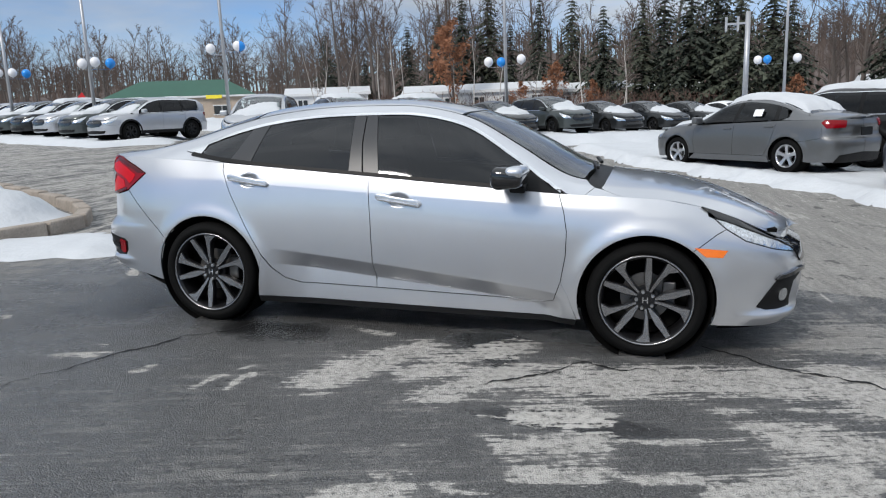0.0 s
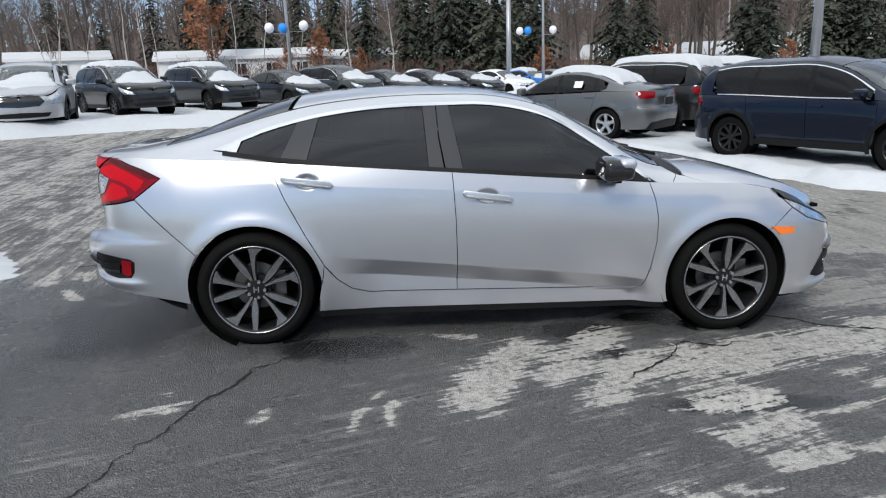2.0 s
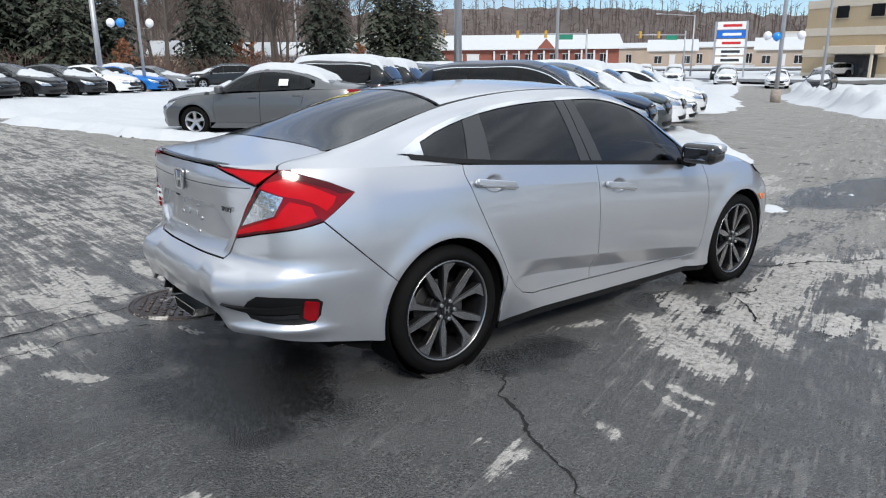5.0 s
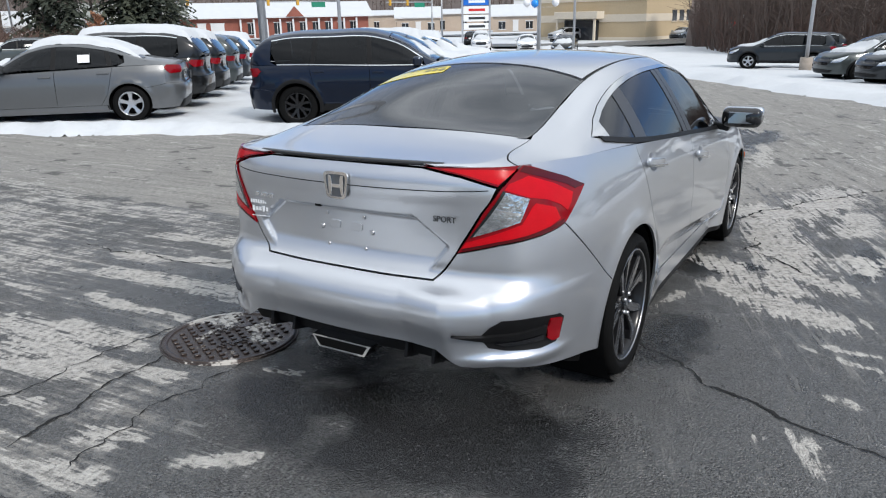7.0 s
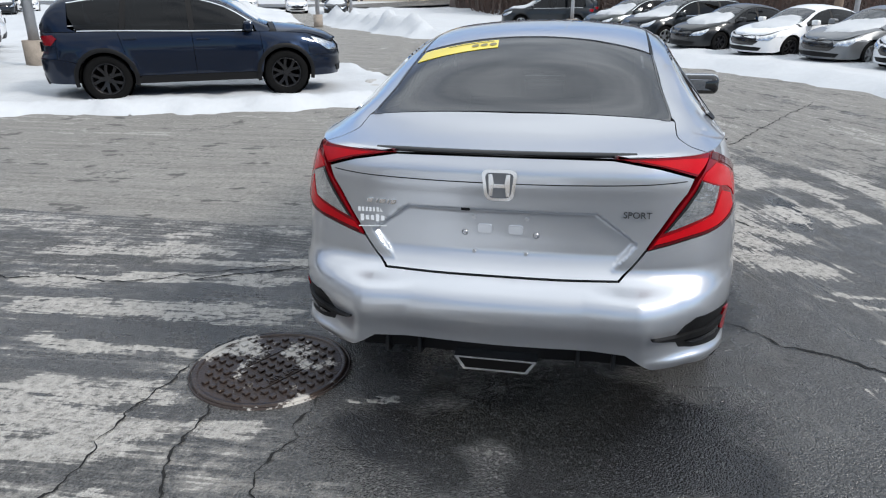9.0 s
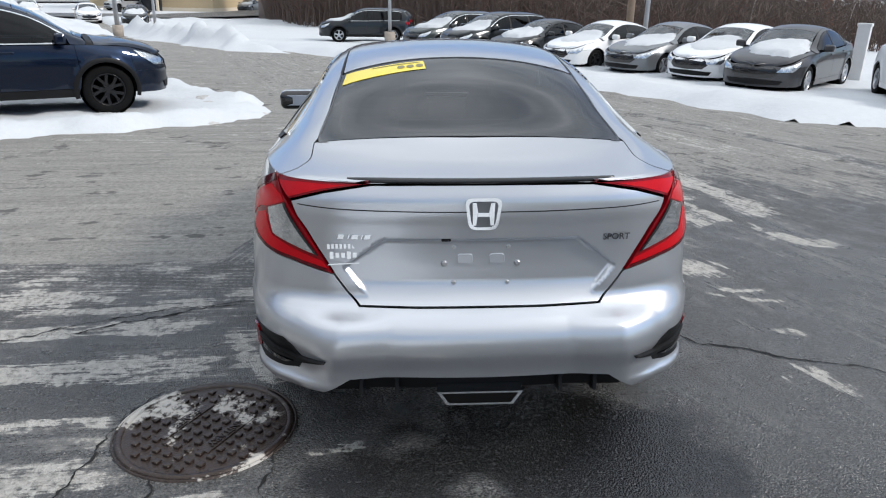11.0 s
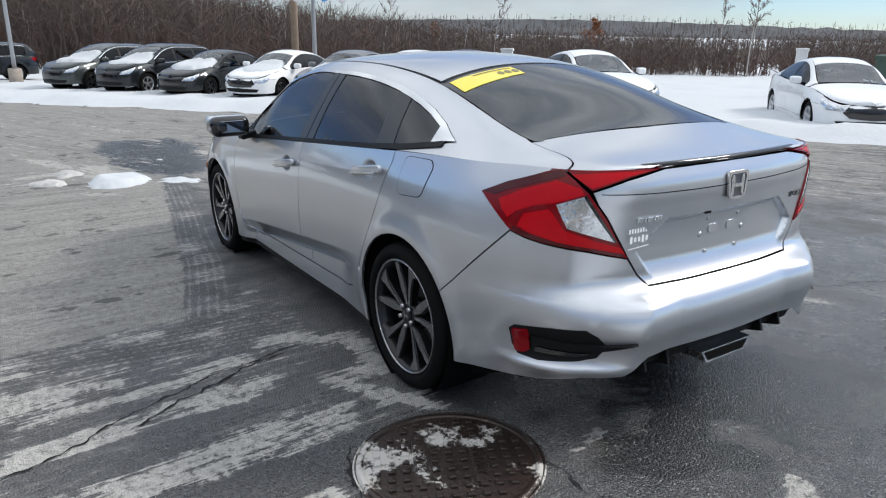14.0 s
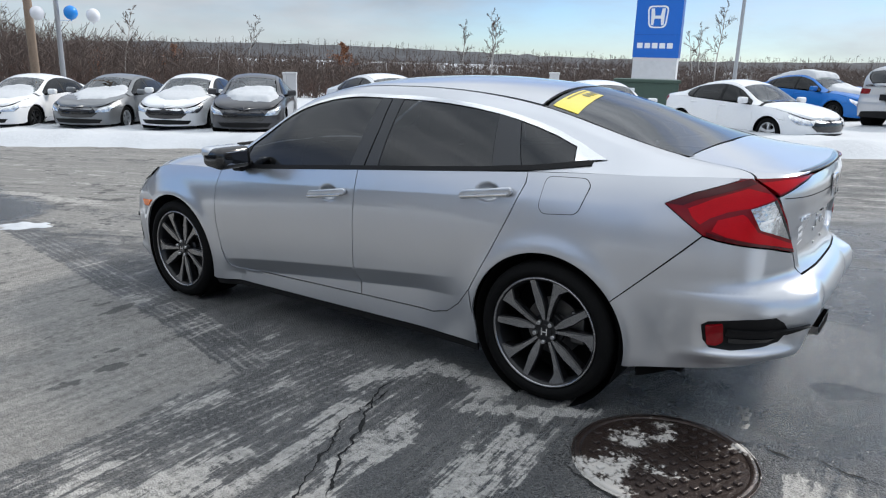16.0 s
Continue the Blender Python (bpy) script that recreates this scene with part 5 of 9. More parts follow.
        patch("outer_light_bar", P_((1.05, 0.925), (0.95, 0.968), (0.82, 1.005), (0.72, 0.985), (0.70, 0.966), (0.815, 0.934), (0.90, 0.918), (0.965, 0.893), (1.0, 0.868), (1.03, 0.892)), W, M_REDBRIGHT, tl, 0.018, lift=0.0092, **lb)
        patch("inner_light_bar", P_((0.935, 0.888), (0.84, 0.912), (0.822, 0.900), (0.775, 0.845), (0.66, 0.812), (0.545, 0.780), (0.528, 0.757), (0.66, 0.784), (0.80, 0.806), (0.90, 0.826), (0.955, 0.846)), W, M_REDBRIGHT, tl, 0.018, lift=0.0092, **lb)
        patch("lens_edge", P_((0.535, 0.757), (0.66, 0.783), (0.80, 0.804), (0.90, 0.823), (0.975, 0.842), (0.975, 0.828), (0.90, 0.811), (0.80, 0.794), (0.66, 0.774), (0.530, 0.748)), W, M_REDDARK, tl, 0.03, lift=0.0098, **lb)
        rv = patch("reversing_lamp", P_((0.811, 0.930), (0.696, 0.961), (0.63, 0.878), (0.566, 0.800), (0.66, 0.826), (0.766, 0.853)), W, M_LENS, tl, 0.015, lift=0.0105, skirt=0.004, gap=0, label="clear reversing lamp")
        patch("lamp_divider", P_((0.772, 0.882), (0.66, 0.905), (0.656, 0.897), (0.764, 0.874)), W, M_CHROME, rv, 0.02, lift=0.0125, **lb)
        patch("lamp_edge", P_((0.693, 0.964), (0.627, 0.880), (0.560, 0.798), (0.572, 0.801), (0.642, 0.880), (0.705, 0.959)), W, M_GLOSSBLACK, rv, 0.02, lift=0.012, **lb)
        patch("trunk_lens", P_((0.795, 1.043), (0.70, 1.043), (0.611, 1.043), (0.36, 1.038), (0.526, 1.012), (0.671, 0.976), (0.735, 1.012)), W, M_RED, tl, 0.018, lift=0.008, skirt=0.02)
        patch("trunk_light_bar", P_((0.76, 1.026), (0.62, 1.033), (0.44, 1.032), (0.54, 1.016), (0.672, 0.984), (0.728, 1.010)), W, M_REDBRIGHT, tl, 0.018, lift=0.0102, **lb)
        # rear bumper corner: dark vent with a long fin and a red reflector
        vent = part("bumper_vent", bpy.data.meshes.new("bumper_vent"), None, car)
        patch("recess", P_((0.965, 0.480), (0.940, 0.497), (0.80, 0.512), (0.68, 0.515), (0.635, 0.488), (0.60, 0.450), (0.635, 0.405), (0.70, 0.392), (0.85, 0.380), (0.93, 0.388), (0.955, 0.42)), W, M_PLASTIC, vent, 0.02, lift=0.002, gap=0, skirt=0.01)
        patch("reflector", P_((0.950, 0.482), (0.885, 0.492), (0.878, 0.415), (0.905, 0.398), (0.940, 0.402)), W, M_RED, vent, 0.02, lift=0.010, gap=0, skirt=0.008, round_r=0.008, label="red bumper reflector")
        patch("fin", P_((0.87, 0.470), (0.74, 0.462), (0.62, 0.460), (0.505, 0.466), (0.61, 0.440), (0.74, 0.436), (0.87, 0.440)), W, M_PLASTIC, vent, 0.02, lift=0.014, gap=0, skirt=0.014)
        patch("fin", P_((0.86, 0.432), (0.74, 0.426), (0.66, 0.424), (0.70, 0.412), (0.86, 0.412)), W, M_GLOSSBLACK, vent, 0.02, lift=0.010, gap=0, skirt=0.010)
        patch("side_reflector", side((1.580, 0.632), (1.755, 0.618), (1.730, 0.578), (1.64, 0.582)), W, M_AMBER, car, 0.02, lift=0.006, gap=0.001, label="amber side marker")
        # head lamp and front bumper half
        hl = part("head_lamp", bpy.data.meshes.new("head_lamp"), None, car, "clear head lamp with dark brow")
        patch("lens", side((1.69, 0.778), (1.80, 0.748), (2.0, 0.675), (2.16, 0.618), (2.16, 0.575), (2.0, 0.618), (1.85, 0.665), (1.75, 0.725)), W, M_LENS, hl, 0.025, lift=0.004)
        patch("brow", side(*[(x, belt(x) + 0.002) for x in (1.62, 1.7, 1.8, 1.9, 2.0, 2.1, 2.18)], (2.18, 0.600), (2.0, 0.672), (1.80, 0.746), (1.70, 0.778)), W, M_GLOSSBLACK, hl, 0.025, lift=0.010, gap=0)
        fb = [(1.70, 0.70), (1.75, 0.725), (1.85, 0.665), (2.0, 0.618), (2.16, 0.575)]
        sm = sg * sh.smax
        patch("front_bumper", side(*fb) + [(sm * 0.985, 0.565), (sm * 0.985, 0.20), (float(sg * sh.s_x(2.0)), 0.19), (float(sg * sh.s_x(1.74)), 0.20)] + side(*[p for p in arc(1.35, 0.32, AR, -18, 52, 12)]), W, M_SILVER, car, 0.03)
        patch("grille", side((2.05, 0.66), (2.16, 0.64)) + [(sm, 0.64), (sm, 0.50)] + side((2.17, 0.52), (2.14, 0.60)), W, M_GLOSSBLACK, car, 0.04, lift=0.008, gap=0)
        fog = patch("fog_surround", P_((4.920, 0.305), (4.985, 0.39), (5.039, 0.450), (5.20, 0.470), (5.36, 0.462), (5.20, 0.425), (5.17, 0.35), (5.174, 0.292), (5.06, 0.284), (4.978, 0.286)), W, M_PLASTIC, car, 0.03, lift=0.004, gap=0)
        patch("hood_strip", P_((5.02, 0.452), (5.05, 0.474), (5.22, 0.492), (5.42, 0.480), (5.40, 0.462), (5.22, 0.472), (5.06, 0.455)), W, M_GLOSSBLACK, fog, 0.03, lift=0.016, gap=0, skirt=0.016)
        patch("fog_lamp", [(sg * (5.09 + 0.036 * math.cos(a)), 0.365 + 0.036 * math.sin(a)) for a in np.linspace(0, 6.2832, 18)[:-1]], W, M_LENS, fog, 0.02, lift=0.010, gap=0, skirt=0.008)
        # flap
        if sg < 0:
            fl = [(sx(-1.325), 1.010), (sx(-1.505), 1.012), (sx(-1.53), 0.985), (sx(-1.485), 0.862), (sx(-1.33), 0.852), (sx(-1.305), 0.88)]
            patch("fuel_flap", fl, W, M_SEAM, q, 0.02, lift=0.0012, skirt=0.002, gap=0, round_r=0.03)
            patch("fuel_flap", shrunk([p for p in fl], 0.003), W, M_SILVER, q, 0.02, lift=0.0022, skirt=0.002, gap=0, round_r=0.03)

    # rear: trunk lid, bumper, spoiler
    sy = lambda y: -float(np.sign(y)) * float(sh.s_y(abs(y))) if y else 0.0  # noqa: E731
    sx = lambda x, sg: sg * float(sh.s_x(x))  # noqa: E731
    both = lambda half: half + [(-s, z) for s, z in half[::-1]]  # noqa: E731
    R = lambda *p: [(float(sh.s_y(y)), z) for y, z in p]  # noqa: E731
    lid = part("trunk_lid", bpy.data.meshes.new("trunk_lid"), None, car)

    def lid_wall(s, z):
        """The lid's face with the plate recess pressed into it."""
        p = W(s, z)
        y = np.abs(p[:, 1]) if p.ndim == 2 else abs(p[1])
        edge = 0.45 - 1.3 * np.maximum(0, z - 0.757) - 0.8 * np.maximum(0, 0.757 - z)
        d = smooth(0.0, 0.016, np.minimum(np.minimum(edge - y, 0.864 - z), (z - 0.648) * 0.25)) * 0.022
        lower = 0.012 * smooth(0.94, 0.958, z) * (1 - smooth(0.965, 0.99, z))
        return p + np.stack([d + lower * 0, 0 * d, 0 * d], -1)

    patch("lid_face", both([(0.20, 1.036), (0.36, 1.034), (0.526, 1.008), (0.668, 0.972), (0.640, 0.925), (0.604, 0.885), (0.553, 0.810), (0.500, 0.736), (0.448, 0.672), (0.405, 0.634), (0.2, 0.632), (0.0, 0.632)]), lid_wall, M_SILVER, lid, 0.011, gap=0.002, lines=[[(k * float(sh.s_y(y)), z) for y, z in ((0.0, 0.864 - g), (0.30, 0.864 - g))] for k in (1, -1) for g in (-0.001, 0.011)] + [[(k * float(sh.s_y(y - g)), z) for y, z in ((0.311, 0.864), (0.45, 0.757))] for k in (1, -1) for g in (-0.001, 0.012)] + [[(k * float(sh.s_y(y - g)), z) for y, z in ((0.45, 0.757), (0.392, 0.684))] for k in (1, -1) for g in (-0.001, 0.012)])
    line_z = lambda s: 0.9530 + 0.013 * (s / 0.65) ** 2  # noqa: E731
    run = np.linspace(-0.635, 0.635, 40)
    strip = np.vstack([W(run, line_z(run) - 0.0016), W(run, line_z(run) + 0.0016)]) - np.array([0.0012, 0, 0])
    part("lid_line", raw_mesh("lid_line", strip, [(i, i + 1, i + 41, i + 40) for i in range(39)]), M_SEAM, lid)
    deck = [(x - 0.002, w) for x, w in seam] + [(-2.17, 1.985), (-2.21, 1.985), (-2.24, 1.985), (-2.262, 1.985), (-2.265, 0.0)]
    patch("lid_top", deck + [(x, -w) for x, w in deck[-2::-1]] + [(-1.850, -0.5), (-1.862, 0.0), (-1.850, 0.5)], U, M_SILVER, lid, 0.025, vs=0.55, gap=0.003)
    bm = bmesh.new()
    rows = []
    for y in np.linspace(-0.425, 0.425, 31):
        k = 1.25 - 0.8 * (abs(y) / 0.43) ** 8
        x0 = -2.266 + 0.030 * (y / 0.4) ** 2
        rows.append([bm.verts.new((x0 + 0.018, y, 1.050)), bm.verts.new((x0 - 0.004, y, 1.052 + 0.003 * k)), bm.verts.new((x0 - 0.014 * k - 0.004, y, 1.049 + 0.003 * k)), bm.verts.new((x0 - 0.012 * k - 0.003, y, 1.040)), bm.verts.new((x0 + 0.015, y, 1.034))])
    for a, c in zip(rows, rows[1:]):
        for i in range(4):
            bm.faces.new((a[i], a[i + 1], c[i + 1], c[i])).smooth = True
    bmesh.ops.recalc_face_normals(bm, faces=bm.faces)
    part("lip_spoiler", bm, M_GLOSSBLACK, lid, "gloss black lip spoiler")
    arc_r = [(sx(x, 1), z) for x, z in arc(-1.35, 0.32, AR, 146, 191, 10)]
    half = [(0.0, 0.630), (0.2, 0.630), (0.408, 0.632), (0.451, 0.670), (0.505, 0.735), (0.60, 0.754), (0.681, 0.771), (0.78, 0.785), (0.861, 0.796), (0.93, 0.809), (0.987, 0.824)] + arc_r + [(sx(-1.72, 1), 0.246), (sx(-1.95, 1), 0.282), (sx(-2.12, 1), 0.303)] + R((0.66, 0.326), (0.53, 0.330), (0.48, 0.358), (0.435, 0.388), (0.25, 0.392), (0.0, 0.388))
    bumper = part("rear_bumper", bpy.data.meshes.new("rear_bumper"), None, car)
    patch("skin", half[1:-1] + half[-1:] + [(-s, z) for s, z in half[-2:0:-1]] + half[:1], W, M_SILVER, bumper, 0.022, lines=[[(s_, z_) for s_ in np.linspace(-1.2, 1.2, 90)] for z_ in (0.560, 0.575, 0.590, 0.603, 0.615)] + [[(k * (0.455 + 0.20 * (0.595 - z_)), z_) for z_ in np.linspace(0.40, 0.565, 12)] for k in (1, -1)])
    patch("diffuser", both(R((0.0, 0.396), (0.25, 0.398), (0.46, 0.395), (0.52, 0.350), (0.50, 0.318), (0.2, 0.318), (0.0, 0.318))), lambda s, z: W(s, z) + np.stack([0.05 + 0 * s, 0 * s, 0 * s], -1), M_PLASTIC, bumper, 0.04, gap=0)
    for y in (-0.40, -0.28, 0.28, 0.40):
        part("diffuser_fin", box_bm(0.12, 0.014, 0.06, pose(-2.23, y, 0.328, 0, 14, 0), 0.003), M_PLASTIC, bumper)
    # centre tail pipe finisher
    tp_ = prism([(-0.145, 0.338), (0.145, 0.338), (0.112, 0.288), (-0.112, 0.288)], -0.06, 0.06)
    inner = prism([(-0.128, 0.331), (0.128, 0.331), (0.104, 0.296), (-0.104, 0.296)], -0.0615, -0.02)
    for b in (tp_, inner):
        bmesh.ops.transform(b, matrix=Matrix.Translation((-2.27, 0, 0)) @ Matrix.Rotation(radians(-90), 4, "Z"), verts=b.verts)
    ex = part("tail_pipe_finisher", tp_, M_CHROME, bumper, "chrome trapezoid tail pipe finisher")
    part("pipe_mouth", inner, M_SEAM, ex)
    # glass, roof, hood
    wl_ = [(0.265, -0.9), (0.285, -0.45), (0.295, 0.0), (0.285, 0.45), (0.265, 0.9), (0.5, 0.87), (0.8, 0.87), (0.985, 0.89), (1.02, 0.45), (1.035, 0.0), (1.02, -0.45), (0.985, -0.89), (0.8, -0.87), (0.5, -0.87)]
    patch("windscreen", wl_, U, M_CLEARGLASS, car, 0.05, vs=0.6, gap=0.002, skirt=0.004, label="clear windscreen")
    bl = [(-1.165, -0.90), (-1.150, -0.45), (-1.145, 0.0), (-1.150, 0.45), (-1.165, 0.90), (-1.4, 0.92), (-1.6, 0.937), (-1.795, 0.946), (-1.832, 0.93), (-1.842, 0.86), (-1.848, 0.45), (-1.852, 0.0), (-1.848, -0.45), (-1.842, -0.86), (-1.832, -0.93), (-1.795, -0.946), (-1.6, -0.937), (-1.4, -0.92)]
    bg = patch("rear_window", bl, U, M_BACKGLASS, car, 0.04, vs=0.6, gap=0.002, skirt=0.004, label="dark tinted rear window")
    for sg in (1, -1):
        patch("rear_window_trim", [(-1.15, sg * 0.915), (-1.4, sg * 0.930), (-1.6, sg * 0.945), (-1.80, sg * 0.953), (-1.845, sg * 0.945), (-1.852, sg * 0.88), (-1.842, sg * 0.87), (-1.832, sg * 0.925), (-1.79, sg * 0.938), (-1.6, sg * 0.932), (-1.4, sg * 0.916), (-1.165, sg * 0.900)], U, M_GLOSSBLACK, car, 0.04, vs=0.6, gap=0, lift=0.002, skirt=0.006)
    rf = [(-1.140, -0.89), (-1.125, -0.45), (-1.12, 0.0), (-1.125, 0.45), (-1.140, 0.89), (-0.6, 0.904), (0.0, 0.904), (0.245, 0.904), (0.272, 0.45), (0.282, 0.0), (0.272, -0.45), (0.245, -0.904), (0.0, -0.904), (-0.6, -0.904)]
    patch("roof", rf, U, M_SILVER, car, 0.04, vs=0.6, gap=0.002)
    hd = [(1.085, -1.30), (1.115, -0.6), (1.125, 0.0), (1.115, 0.6), (1.085, 1.30), (1.10, 1.45), (1.16, 1.75), (1.22, 1.985), (1.4, 1.985), (1.7, 1.985), (1.88, 1.985), (2.0, 1.75), (2.10, 1.3), (2.17, 0.8), (2.20, 0.0), (2.17, -0.8), (2.10, -1.3), (2.0, -1.75), (1.88, -1.985), (1.7, -1.985), (1.4, -1.985), (1.22, -1.985), (1.16, -1.75), (1.10, -1.45)]
    patch("hood", hd, U, M_SILVER, car, 0.03, vs=0.5, gap=0.003)
    patch("cowl", [(0.99, -1.28), (1.03, -0.5), (1.04, 0.0), (1.03, 0.5), (0.99, 1.28), (1.085, 1.30), (1.115, 0.6), (1.125, 0.0), (1.115, -0.6), (1.085, -1.30)], U, M_PLASTIC, car, 0.05, vs=0.5, gap=0, lift=-0.012)
    patch("nose_top", [(1.88, 1.985), (2.0, 1.75), (2.10, 1.3), (2.17, 0.8), (2.20, 0.0), (2.17, -0.8), (2.10, -1.3), (2.0, -1.75), (1.88, -1.985), (2.0, -1.985), (2.18, -1.985), (2.25, 0.0), (2.18, 1.985), (2.0, 1.985)], U, M_SILVER, car, 0.05, vs=0.4, gap=0.002)
    # dark inner shell behind the gaps
    for sg in (1, -1):
        s0, s1 = 0.0, sh.smax
        gs, gz = np.meshgrid(np.linspace(s0, s1, 120), np.linspace(0.17, 1.0, 22))
        low = 0.17 + 0.24 * smooth(1.35, 0.60, gs)
        zz = np.clip(gz, low, sh.zb(np.interp(gs, sh.S, sh.C[:, 0])) - 0.01)
        p = W(sg * gs.ravel(), zz.ravel()).reshape(*gs.shape, 3)
        cx = np.interp(gs, sh.S, sh.C[:, 0])
        ny = np.interp(gs, sh.S, sh.N[:, 1])
        nx = np.interp(gs, sh.S, sh.N[:, 0])
        p[..., 0] -= 0.045 * nx
        p[..., 1] += sg * 0.045 * ny
        f, idx = [], np.arange(gs.size).reshape(gs.shape)
        near = np.minimum(np.hypot(cx + 1.35, gz - 0.32), np.hypot(cx - 1.35, gz - 0.32))
        for i in range(gs.shape[0] - 1):
            for j in range(gs.shape[1] - 1):
                if near[i : i + 2, j : j + 2].min() > 0.40:
                    f.append((idx[i, j], idx[i, j + 1], idx[i + 1, j + 1], idx[i + 1, j]))
        part("inner_shell", raw_mesh("inner_shell", p.reshape(-1, 3), f), M_SEAM, car)
    part("floor_pan", box_bm(3.7, 1.30, 0.06, Matrix.Translation((-0.05, 0, 0.23))), M_SEAM, car)
    part("deck_shelf", box_bm(0.48, 0.90, 0.02, Matrix.Translation((-1.88, 0, 0.95))), M_SEAM, car)
    part("engine_bay", box_bm(0.95, 1.2, 0.02, Matrix.Translation((1.55, 0, 0.70))), M_SEAM, car)
    part("headliner", raw_mesh("headliner", U(*[a.ravel() for a in np.meshgrid(np.linspace(-1.1, 0.2, 12), np.linspace(-0.95, 0.95, 9))]) - np.array([0, 0, 0.03]), [(i * 12 + j, i * 12 + j + 1, i * 12 + j + 13, i * 12 + j + 12) for i in range(8) for j in range(11)]), M_CABIN, car)
    cabin(car)
    wheel_set(car, (-1.35, 1.35), 0.872, 0.322, 0.252)
    # badges, lettering, plate fixings
    bx = lambda y, z: float(lid_wall(np.array([sy(y)]), np.array([z]))[0][0])  # noqa: E731
    ring = rounded([(-0.060, 0.050), (0.060, 0.050), (0.045, -0.052), (-0.045, -0.052)], 0.025, 5)
    hole = rounded([(-0.048, 0.040), (0.048, 0.040), (0.036, -0.043), (-0.036, -0.043)], 0.02, 5)
    bm = bmesh.new()
    o1, o2, o3, o4 = ([bm.verts.new((x, d, z)) for x, z in q] for q, d in ((ring, 0.0), (ring, -0.008), (hole, -0.008), (hole, 0.0)))
    n = len(ring)
    for a, c in ((o1, o2), (o2, o3), (o3, o4)):
        for i in range(n):
            bm.faces.new((a[i], a[(i + 1) % n], c[(i + 1) % n], c[i])).smooth = False
    bmesh.ops.recalc_face_normals(bm, faces=bm.faces)
    rear_m = lambda y, z, d=0.0: pose(bx(y, z) - d, y, z, 0, 0, -90)  # noqa: E731
    bd = part("badge", bm, M_CHROME, lid, "chrome maker's badge")
    bd.matrix_local = rear_m(0, 0.950, 0.004)
    for pts in ([(-0.036, 0.036), (-0.022, 0.036), (-0.017, 0.006), (-0.022, -0.038), (-0.034, -0.038)], [(0.036, 0.036), (0.022, 0.036), (0.017, 0.006), (0.022, -0.038), (0.034, -0.038)], [(-0.018, 0.004), (0.018, 0.004), (0.019, -0.010), (-0.019, -0.010)]):
        part("badge_bar", prism(pts, -0.008, 0.004, 0.001), M_CHROME, bd)
    for pts in ([(-0.05, 0.042), (0.05, 0.042), (0.037, -0.045), (-0.037, -0.045)],):
        part("badge_backing", prism(pts, -0.002, 0.004), M_BADGE, bd)
    for y, z, w, h in ((0.450, 0.868, 0.020, 0.016), (0.425, 0.868, 0.006, 0.016), (0.405, 0.868, 0.022, 0.016), (0.383, 0.868, 0.006, 0.016), (0.365, 0.868, 0.020, 0.016)):
        o = part("model_bar", prism([(-w / 2 - 0.002, -h / 2), (w / 2 - 0.002, -h / 2), (w / 2 + 0.003, h / 2), (-w / 2 + 0.003, h / 2)], -0.005, 0.001, 0.001), M_CHROME, lid)
        o.matrix_local = rear_m(y, z)
    solid_text("SPORT", 0.030, 0.0015, M_PILLAR, "trim_lettering", pose(bx(-0.44, 0.858) - 0.003, -0.44, 0.858, 90, 0, -90 + 4), lid, "dark grey raised lettering")
    st = part("dealer_sticker", prism([(-0.050, -0.026), (0.050, -0.022), (0.050, -0.025), (-0.050, -0.029)], -0.001, 0.0), M_WHITE, lid, "white transfer sticker with unreadable bars")
    st.matrix_local = rear_m(0.445, 0.800, 0.004)
    for x, z, w, h in [(-0.046 + 0.0132 * k, 0.034, 0.008, 0.015) for k in range(8)] + [(-0.037 + 0.0185 * k, 0.004, 0.012, 0.024 if k in (0, 3) else 0.016) for k in range(5)]:
        part("sticker_bar", box_bm(w, 0.001, h, Matrix.Translation((x, -0.001, z))), M_WHITE, st)
    for y, z in ((0.088, 0.826), (-0.088, 0.826), (0.120, 0.770), (-0.120, 0.770), (0.088, 0.703), (-0.088, 0.703)):
        o = part("plate_fixing", cyl_bm(0.008 if abs(y) < 0.1 else 0.013, 0.006, 0.008, Matrix.Rotation(radians(90), 4, "X"), 12), M_SATIN, lid)
        o.matrix_local = rear_m(y, z, 0.002)
    for y, w in ((0.052, 0.05), (-0.052, 0.05)):
        o = part("plate_boss", prism(rounded([(-w / 2, -0.015), (w / 2, -0.015), (w / 2, 0.018), (-w / 2, 0.018)], 0.012), -0.004, 0.0, 0.001), M_SILVER, lid)
        o.matrix_local = rear_m(y, 0.785, 0.001)
    o = part("lid_camera", box_bm(0.03, 0.012, 0.012, Matrix(), 0.003), M_PLASTIC, lid)
    o.matrix_local = rear_m(0.115, 0.858, 0.0)
    # yellow price sticker inside the top of the rear window
    stk = patch("price_sticker", [(-1.185, -0.86), (-1.175, -0.27), (-1.275, -0.255), (-1.315, -0.875)], U, M_YELLOW, bg, 0.04, vs=0.6, gap=0, lift=0.0025, skirt=0.001, label="yellow price sticker")
    for w0 in (-0.44, -0.37, -0.30):
        q = [(-1.235 + 0.020 * math.sin(a), w0 + 0.045 * math.cos(a) * 0.62) for a in np.linspace(0, 2 * math.pi, 16, endpoint=False)]
        patch("sticker_digit", q, U, M_GREYINK, bg, 0.02, vs=0.6, gap=0, lift=0.004, skirt=0.0005, grid=False)
    patch("sticker_bar", [(-1.195, -0.66), (-1.19, -0.30), (-1.197, -0.30), (-1.203, -0.66)], U, M_GREYINK, bg, 0.03, vs=0.6, gap=0, lift=0.004, skirt=0.0005, grid=False)
